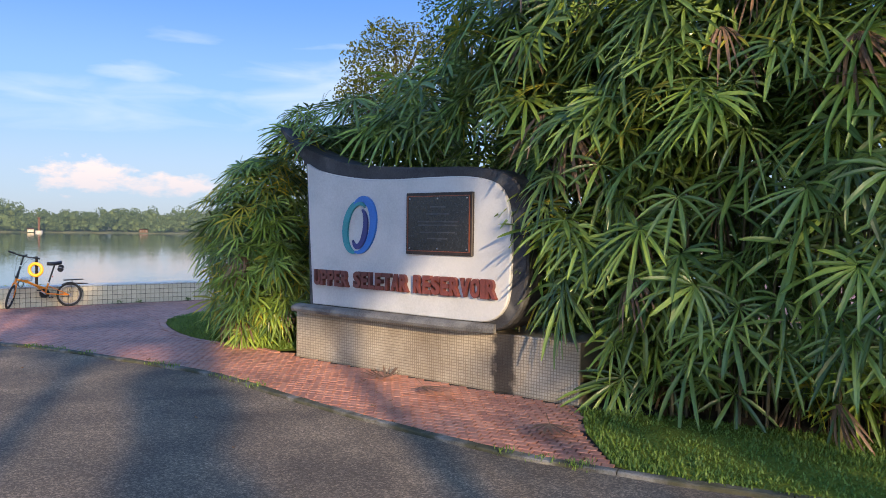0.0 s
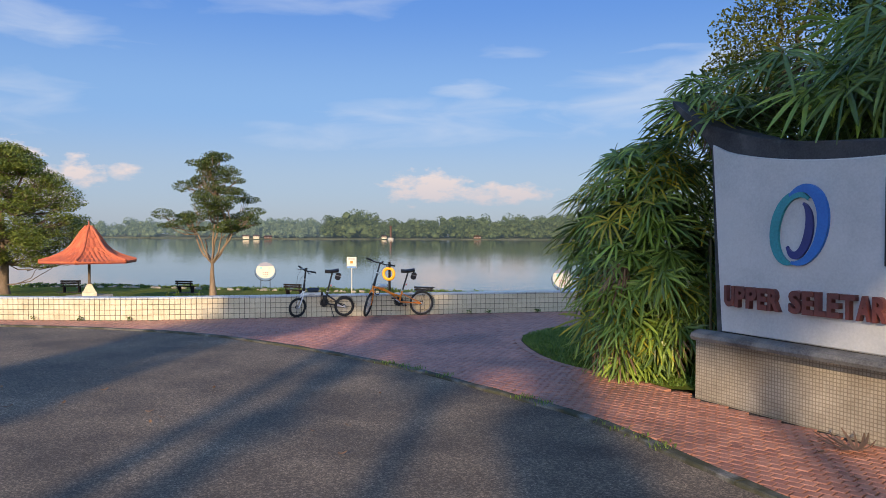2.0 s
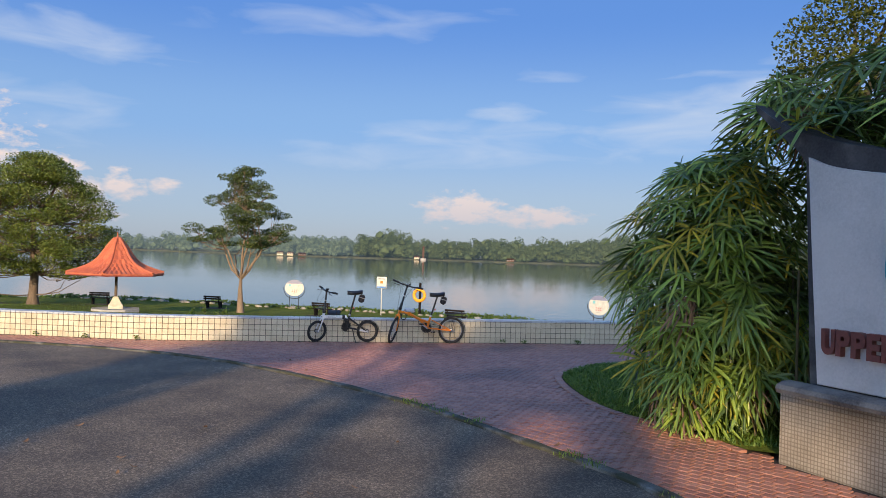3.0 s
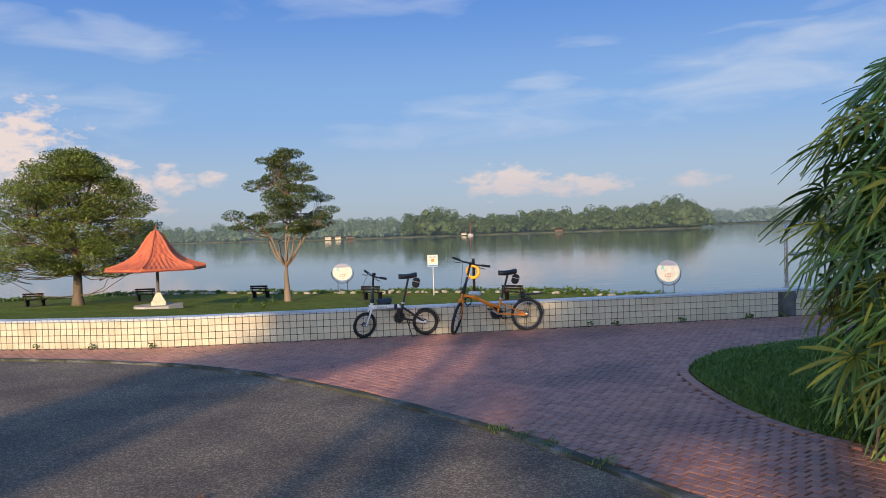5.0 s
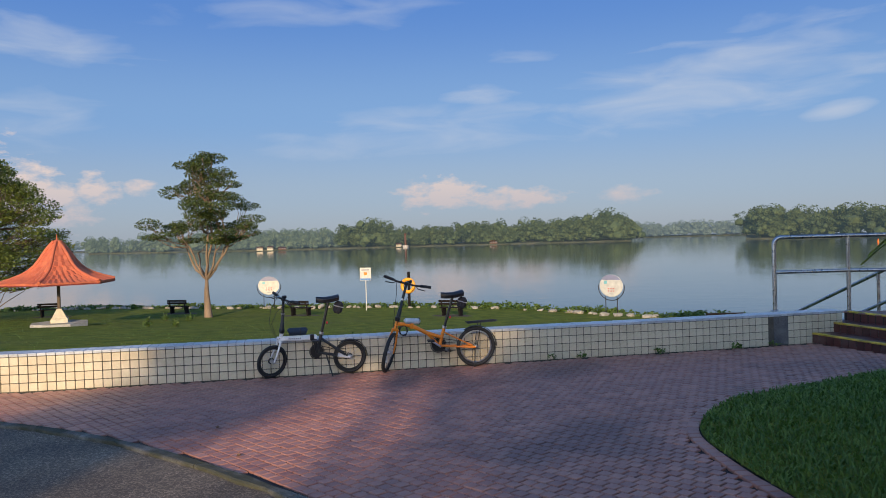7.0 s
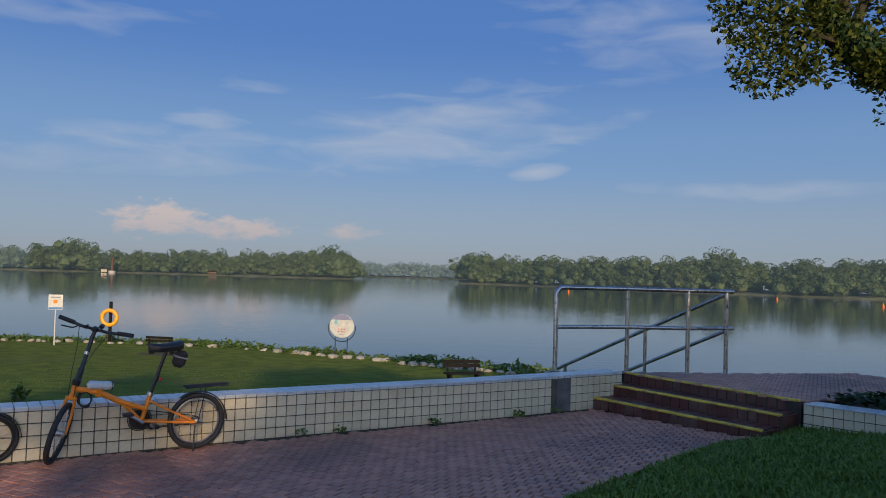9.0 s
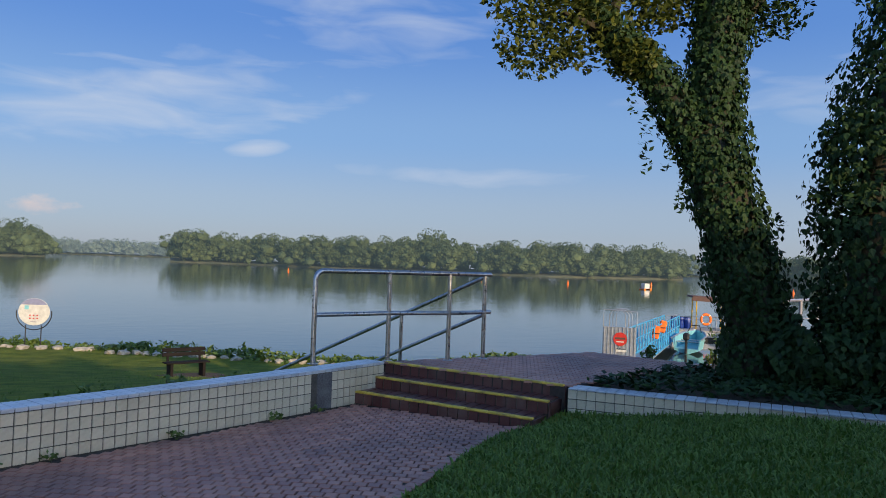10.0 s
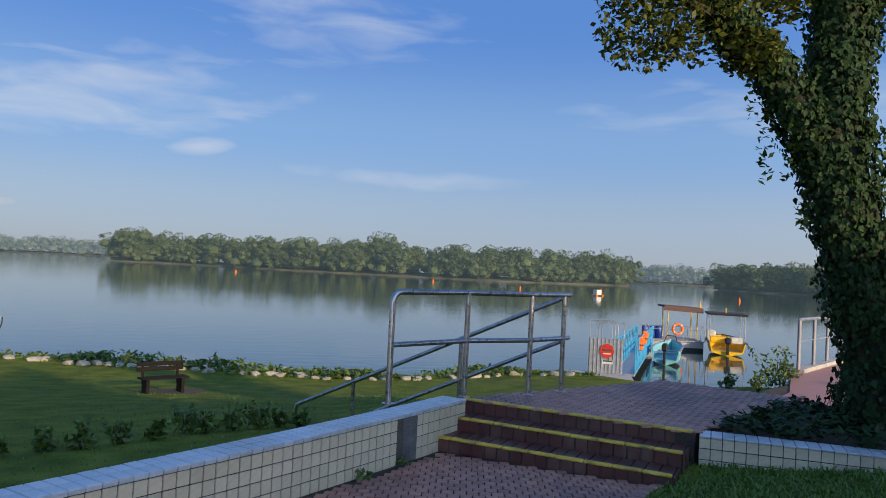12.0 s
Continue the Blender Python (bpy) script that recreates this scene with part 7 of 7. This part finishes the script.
part("canopy_top", Geo().box((0, -0.4, 2.6), (2.1, 2.6, 0.14), bevel=0.05), CANVAS, bt, "dark canvas canopy")
part("mast", Geo().tube([(0, -0.4, 2.6), (0, -0.4, 3.0)], 0.03, 6), YELLOW, bt)
outboard(bt, -1.95, 0.6)
fen = thing("path_railing", pose(0, 0, 0), "pale galvanised post railing along the jetty path", "railing")
fa, fb = Vector((3.25, 21.75, PATHZ)), Vector((8.2, 25.7, PATHZ))
for i in range(7):
    p = fa.lerp(fb, i / 6)
    part("post", Geo().box(p + Vector((0, 0, 0.47)), (0.055, 0.055, 0.96), bevel=0.01), GREY, fen)
part("top_rail", Geo().tube([fa + Vector((0, 0, 0.95)), fb + Vector((0, 0, 0.95))], 0.028, 8), GALV, fen)
part("mid_rail", Geo().tube([fa + Vector((0, 0, 0.55)), fb + Vector((0, 0, 0.55))], 0.014, 6), GALV, fen)
part("edge_beam", Geo().box(fa.lerp(fb, 0.5) + Vector((0, 0, 0.02)), ((fb - fa).length, 0.22, 0.1), Matrix.Rotation(math.atan2(fb.y - fa.y, fb.x - fa.x), 3, 'Z'), 0.01), CONC, fen)
shrub(2.5, 21.2, -0.3, 0.62, 620, "leafy green bush at the start of the path railing", 0.08)
shrub(1.75, 20.75, -0.22, 0.26, 160, "low leafy bush on the bank by the path", 0.07)
shrub(-0.75, 17.75, 0.25, 0.16, 60, "small weed at the landing's far edge", 0.07)

# ---- on the lake ----
for x, y in ((46.8, 171), (35.4, 211), (-16.3, 221), (85, 147), (70, 180)):
    o = thing("buoy", pose(x, y, WATER) @ Matrix.Diagonal((0.5, 0.5, 0.6, 1)), "red marker buoy floating on the reservoir", "buoy", "marker buoys")
    part("float_body", Geo().lathe([(0.3, -0.3), (0.45, 0.1), (0.4, 0.5), (0.2, 0.9), (0.08, 1.3)], None, 12), VEST, o, smooth=True)
    part("top_mark", Geo().lathe([(0.1, 1.3), (0.14, 1.4), (0.04, 1.5)], None, 8), RED, o)
o = thing("raft", pose(53.4, 144.5, WATER, 0, 0, 20) @ Matrix.Diagonal((0.6, 0.6, 0.7, 1)), "small white instrument raft on orange floats", "raft")
part("box", Geo().box((0, 0, 1.0), (2.0, 1.6, 1.3), bevel=0.05), SIGNW, o)
part("deck", Geo().box((0, 0, 0.3), (3.0, 2.2, 0.15), bevel=0.02), CONC, o)
for x in (-1.2, 1.2):
    part("float_body", Geo().tube([(x, -1.2, 0.1), (x, 1.2, 0.1)], 0.3, 10), ORANGE, o)


def at(az, dist, z=WATER):
    return (-4 + dist * math.sin(radians(az)), 7 + dist * math.cos(radians(az)), z)


for az, dist, w, h, lab, m in ((-46.6, 408, 3.2, 1.6, "cream waterside building on the far shore", CREAM), (-45.85, 408, 3.0, 1.6, "cream waterside building on the far shore", CREAM), (-45.0, 408, 4, 1.2, "low brown boathouse on the far shore", BROWN), (-29.3, 404, 4, 1.4, "dark-roofed pavilion on the far shore", BROWN), (-36.4, 404, 2.6, 1.3, "pale pump house on the far shore", CREAM)):
    o = thing("waterside_building", pose(*at(az, dist), 0, 0, -az), lab, "building", "far shore buildings")
    part("wall", Geo().box((0, 0, h / 2 + 0.4), (w, 3, h)), m, o)
    part("roof", Geo().add([(-w / 2 - 0.4, -2.5, h + 0.4), (w / 2 + 0.4, -2.5, h + 0.4), (w / 2 + 0.4, 2.5, h + 0.4), (-w / 2 - 0.4, 2.5, h + 0.4), (-w / 2, 0, h + 0.9), (w / 2, 0, h + 0.9)], [(0, 1, 5, 4), (2, 3, 4, 5), (0, 4, 3), (1, 2, 5), (0, 3, 2, 1)]), BROWN, o)
    for i in range(3):
        part("window", Geo().box((-w / 3 + i * w / 3, -2.03, h / 2 + 0.6), (w / 6, 0.1, h / 3)), GREY, o)
o = thing("intake_tower", pose(*at(-35.9, 398)), "slim red-brown tower standing at the far shore", "tower")
part("shaft", Geo().lathe([(0.6, 0), (0.55, 6.6), (0.75, 6.8), (0.75, 7.2)], None, 14), BROWN, o, smooth=True)
part("footing", Geo().lathe([(1.6, -1), (1.6, 1.0)], None, 14), CONC, o)
# wet dead fan and twigs on the ground
tw = random.Random(31)
for x, y, a in ((0.1, 6.72, 40), (1.25, 5.55, 10), (-0.35, 7.05, 200)):
    o = new("fallen_frond", FANS_D[tw.randrange(4)])
    o.matrix_world = pose(x, y, 0.05, 180, 3, a) @ Matrix.Diagonal((0.75, 0.75, 0.1, 1))
    tagged(o, "dry brown fan leaf fallen on the paving", "fallen leaf", "fallen leaves")
DRY = leaf_mat("dry_leaf", (0.12, 0.06, 0.03), (0.32, 0.19, 0.1), 0.1, 0.8)
for i in range(46):
    x, y = tw.uniform(-8.5, 1.5), tw.uniform(3.2, 13.5)
    if inside((x, y), LAWN) or (y_on(WALL_LINE, x) or 99) < y + 0.2:
        continue
    L = tw.uniform(0.03, 0.075)
    gg = Geo()
    for k in range(5):
        t = k / 4
        w = L * 0.28 * math.sin(math.pi * (0.08 + 0.84 * t))
        gg.v += [((t - 0.5) * L, -w, 0.004 + 0.012 * (t - 0.4) ** 2 * 4), ((t - 0.5) * L, 0, 0.002 + 0.01 * (t - 0.4) ** 2 * 4), ((t - 0.5) * L, w, 0.006 + 0.012 * (t - 0.4) ** 2 * 4)]
    gg.f = [(k * 3 + j, k * 3 + 3 + j, k * 3 + 4 + j, k * 3 + 1 + j) for k in range(4) for j in (0, 1)]
    o = part("dry_leaf", gg, DRY)
    o.matrix_world = pose(x, y, 0.004, 0, 0, tw.uniform(0, 360))
    tagged(o, "small dry brown leaf lying on the ground", "fallen leaf", "fallen leaves")
# weeds at the foot of the parapet
for x, n in ((-5.35, 40), (-6.05, 34), (-6.75, 22), (-7.0, 16), (-11.9, 20), (-11.2, 16), (-5.0, 20), (-12.6, 18)):
    y = y_on(WALL_LINE, x)
    o = thing("weed", pose(x + 0.03, y - 0.04, 0), "small green weed rooted at the wall's foot", "weed", "wall weeds")
    gg = Geo()
    leaves(gg, (0, 0, 0.035), (0.075, 0.04, 0.04), n, 0.045, tw, 0.8, 0.1)
    part("foliage", gg, SHRUB, o)

# ---- pieces of paving, wall and lawn ----
def joined(name, cells, build, material, parent, label):
    gg = Geo()
    for c in cells:
        build(gg, c)
    ob = part(name, gg, material, parent, label)
    ob["kind"] = "stuff"
    return ob


PP = 0.086
PU, PV = Vector((0.970, -0.242, 0)), Vector((0.242, 0.970, 0))     # the rows of pavers
near, rest, land = [], [], []
pr = random.Random(11)
KFINE = {round(x * 20): y for x, y in ((a / 20, y_on(KERB_LINE, a / 20)) for a in range(-420, 40))}
WFINE = {round(x * 20): y for x, y in ((a / 20, y_on(WALL_LINE, a / 20)) for a in range(-420, 40))}
for j in range(-60, 235):
    for i in range(-270, 20):
        p = PU * ((i + (0.5 if j % 2 else 0.0)) * PP) + PV * (j * PP)
        x, y = p.x, p.y
        if x < -21 or x > 1.7 or y < 3 or y > 17:
            continue
        ky, wy = KFINE.get(round(x * 20)), WFINE.get(round(x * 20))
        if ky is None or y < ky + 0.085:
            continue
        if wy is not None and y > wy - 0.075:
            continue
        r = p - P0
        if r.dot(STEP_F) > -0.05 and r.dot(STEP_E) > -0.35:
            continue
        s = p - SIGN0
        if s.dot(V) > -0.06 and -0.05 < s.dot(U) < 4 and y < 9:
            continue
        if inside((x, y), LAWN) or inside((x, y), VERGE):
            continue
        if away(ISLAND_C, (x, y)) < 0.1:
            continue
        cell = (x, y, pr.uniform(-0.002, 0.0025), pr.uniform(-0.007, 0.007), pr.uniform(-0.007, 0.007))
        (near if -5.6 < x < -3.4 and 8.5 < y < 11.2 and len(near) < 300 else rest).append(cell)
TURNU = Matrix((PU, PV, Vector((0, 0, 1)))).transposed()


def paver_box(gg, c, s=PP - 0.009):
    h, b = s / 2, s / 2 - 0.004
    rot = TURNU @ Euler((c[3], c[4], 0)).to_matrix()
    o = Vector((c[0], c[1], c[2]))
    v = [o + rot @ Vector(q) for q in ((-h, -h, -0.016), (h, -h, -0.016), (h, h, -0.016), (-h, h, -0.016), (-h, -h, -0.004), (h, -h, -0.004), (h, h, -0.004), (-h, h, -0.004), (-b, -b, 0), (b, -b, 0), (b, b, 0), (-b, b, 0))]
    gg.add(v, [(8, 9, 10, 11), (4, 5, 9, 8), (5, 6, 10, 9), (6, 7, 11, 10), (7, 4, 8, 11), (0, 1, 5, 4), (1, 2, 6, 5), (2, 3, 7, 6), (3, 0, 4, 7)])


gg = Geo()
paver_box(gg, (0, 0, 0, 0, 0))
pm = gg.mesh("paver", PAVER)
for c in near:
    o = new("paver", pm)
    o.parent = pavement
    o.matrix_basis = Matrix.Translation((c[0], c[1], c[2])) @ Euler((c[3], c[4], 0)).to_matrix().to_4x4()
EDGING = spline(ISLAND[::3] + ISLAND[-1:], 0.0915)
em = Geo().box((0, 0, -0.004), (0.084, 0.084, 0.024), bevel=0.004).mesh("edging_paver", PAVER)
for (x, y), nrm in zip(EDGING, normals(EDGING)):
    o = new("edging_paver", em)
    o.parent = pavement
    q = Vector((x, y, 0)) + nrm * 0.052
    o.matrix_basis = Matrix.Translation((q.x, q.y, pr.uniform(-0.002, 0.003))) @ Matrix((Vector((nrm.y, -nrm.x, 0)), nrm, Vector((0, 0, 1)))).transposed().to_4x4()
joined("paver_field", rest, paver_box, PAVER, pavement, "field of small clay pavers")
for j in range(120, 240):
    for i in range(-120, 30):
        p = PU * ((i + (0.5 if j % 2 else 0.0)) * PP) + PV * (j * PP)
        if inside((p.x, p.y), PLATFORM):
            land.append((p.x, p.y, plat_z(p.x, p.y) + pr.uniform(-0.002, 0.002), 0.0, 0.0))
for c in land[:300]:
    o = new("paver", pm)
    o.parent = landing
    o.location = (c[0], c[1], c[2])
joined("paver_field", land[300:], paver_box, PAVER, landing, "field of small clay pavers")

# wall tiles
tm = Geo().box((0, 0, 0), (PITCH - 0.0075, 0.012, PITCH - 0.0075), bevel=0.0025).mesh("wall_tile", TILE)
cm = Geo().box((0, 0, 0), (PITCH - 0.005, 0.12, 0.014), bevel=0.003).mesh("wall_cap_tile", CAPTILE)
tr = random.Random(5)
parts_t = parts_c = 0
far_t, far_c = Geo(), Geo()
PATCH = (-5.02, -4.86)
for i in range(len(WALL_LINE) - 1):
    (x0, y0), (x1, y1) = WALL_LINE[i], WALL_LINE[i + 1]
    a = Vector((x1 - x0, y1 - y0, 0)).normalized()
    nrm = Vector((-a.y, a.x, 0))
    mid = Vector(((x0 + x1) / 2, (y0 + y1) / 2, 0))
    rot = Matrix((a, nrm, Vector((0, 0, 1)))).transposed()
    close = mid.x > -9.6
    for r in range(ROWS4):
        if PATCH[0] < mid.x < PATCH[1]:
            continue
        z = WALL_H - 0.03 - PITCH * (r + 0.5)
        p = mid + nrm * (0.005 + tr.uniform(-0.0012, 0.0012)) + Vector((0, 0, z))
        q = rot @ Euler((tr.uniform(-0.01, 0.01), 0, tr.uniform(-0.012, 0.012))).to_matrix()
        if close and parts_t < 300:
            o = new("tile", tm)
            o.parent = wall
            o.matrix_basis = Matrix.Translation(p) @ q.to_4x4()
            parts_t += 1
        elif mid.x > -23:
            far_t.box(p, (PITCH - 0.0075, 0.012, PITCH - 0.0075), q, 0.0025)
    for r in range(2):
        p = mid + nrm * (0.054 + 0.124 * r) + Vector((0, 0, WALL_H - 0.004 + tr.uniform(-0.001, 0.001)))
        if close and parts_c < 300:
            o = new("cap_tile", cm)
            o.parent = wall
            o.matrix_basis = Matrix.Translation(p) @ rot.to_4x4()
            parts_c += 1
        elif mid.x > -23:
            far_c.box(p, (PITCH - 0.005, 0.12, 0.014), rot, 0.003)
    if mid.x > -23:
        far_c.box(mid + nrm * 0.002 + Vector((0, 0, WALL_H - 0.016)), (PITCH - 0.004, 0.012, 0.024), rot, 0.004)
for gg, m, nm, lb in ((far_t, TILE, "tile_field", "field of cream wall tiles"), (far_c, CAPTILE, "cap_tile_field", "pale cap tiles and their edge strip")):
    o = part(nm, gg, m, wall, lb)
    o["kind"] = "stuff"
k = min(range(len(WALL_LINE)), key=lambda i: abs(WALL_LINE[i][0] + 4.94))
c, nn = Vector((*WALL_LINE[k], 0)), WN[k]
part("cement_patch", Geo().box(c + nn * 0.008 + Vector((0, 0, 0.17)), (0.2, 0.02, 0.345), Matrix((Vector((nn.y, -nn.x, 0)), nn, Vector((0, 0, 1)))).transposed(), 0.006), CEMENT, wall, "dark cement repair where tiles are gone")

# blades of grass
def blades(spots, name, label, h0, h1, w, r, material=GRASS):
    v = np.empty((len(spots) * 5, 3), dtype=np.float32)
    f = []
    for n, (x, y, z) in enumerate(spots):
        a, h = r.uniform(0, 6.283), r.uniform(h0, h1)
        lean = r.uniform(0.2, 1.1) * h
        dx, dy = math.cos(a), math.sin(a)
        k = n * 5
        v[k] = (x - dy * w, y + dx * w, z)
        v[k + 1] = (x + dy * w, y - dx * w, z)
        v[k + 2] = (x + dy * w * 0.8 + dx * lean * 0.4, y - dx * w * 0.8 + dy * lean * 0.4, z + h * 0.65)
        v[k + 3] = (x - dy * w * 0.8 + dx * lean * 0.4, y + dx * w * 0.8 + dy * lean * 0.4, z + h * 0.65)
        v[k + 4] = (x + dx * lean, y + dy * lean, z + h * 0.85)
        f += [(k, k + 1, k + 2, k + 3), (k + 3, k + 2, k + 4)]
    me = bpy.data.meshes.new(name)
    me.from_pydata(v.tolist(), [], f)
    me.materials.append(material)
    return tagged(new(name, me), label, "grass", "", "stuff")


gr = random.Random(3)
spots = []
while len(spots) < 62000:
    x, y = gr.uniform(-4.8, 3.5), gr.uniform(8.7, 15.3)
    if gr.random() > 1.25 - 0.16 * max(0, x + 3):
        continue
    if inside((x, y), LAWN) :
        spots.append((x, y, island_z(x, y) - 0.005))
blades(spots, "grass", "short coarse cow grass on the curved bed", 0.025, 0.062, 0.007, gr)
spots = []
while len(spots) < 14000:
    x, y = gr.uniform(1.4, 6), gr.uniform(3, 6.4)
    if inside((x, y), VERGE):
        spots.append((x, y, 0.0))
blades(spots, "verge_grass", "short grass between kerb and palms", 0.02, 0.06, 0.006, gr)
spots = []
for _ in range(1000):
    i = gr.randrange(len(KERB_LINE))
    x, y = KERB_LINE[i]
    if not -6.5 < x < 1.5 or noise.noise(Vector((x * 0.9, y * 0.9, 2))) < 0.14:
        continue
    for _ in range(9):
        spots.append((x + gr.gauss(0, 0.05), y + gr.gauss(0, 0.05), 0.01))
blades(spots, "kerb_weed", "tufts of moss and weed along the kerb", 0.015, 0.05, 0.004, gr)
spots = []
while len(spots) < 45000:
    x = gr.uniform(-46, 0)
    lo, hi = y_on(WALL_C, x), y_on(SHORE_C, x)
    lo = (lo if lo is not None else 16.5) + 0.4
    if hi is None or hi - lo < 1:
        continue
    y = lo + (hi - 0.4 - lo) * gr.random() ** 1.4
    if x < -20 and gr.random() < 0.5:
        continue
    spots.append((x, y, lawn_z(x, y) - 0.01))
blades(spots, "lawn_grass", "mown grass of the shore lawn", 0.02, 0.05, 0.007, gr)
blades(SHORE_SPOTS, "reeds", "tall thin grass at the water's edge", 0.2, 0.5, 0.008, gr)

# the plan is drawn in units of PLAN metres: bring every thing to true size
GROW = Matrix.Diagonal((PLAN, PLAN, PLAN, 1))
for ob in list(scene.objects):
    if ob.parent is None and ob.type not in {'CAMERA', 'LIGHT'}:
        ob.matrix_basis = GROW @ ob.matrix_basis
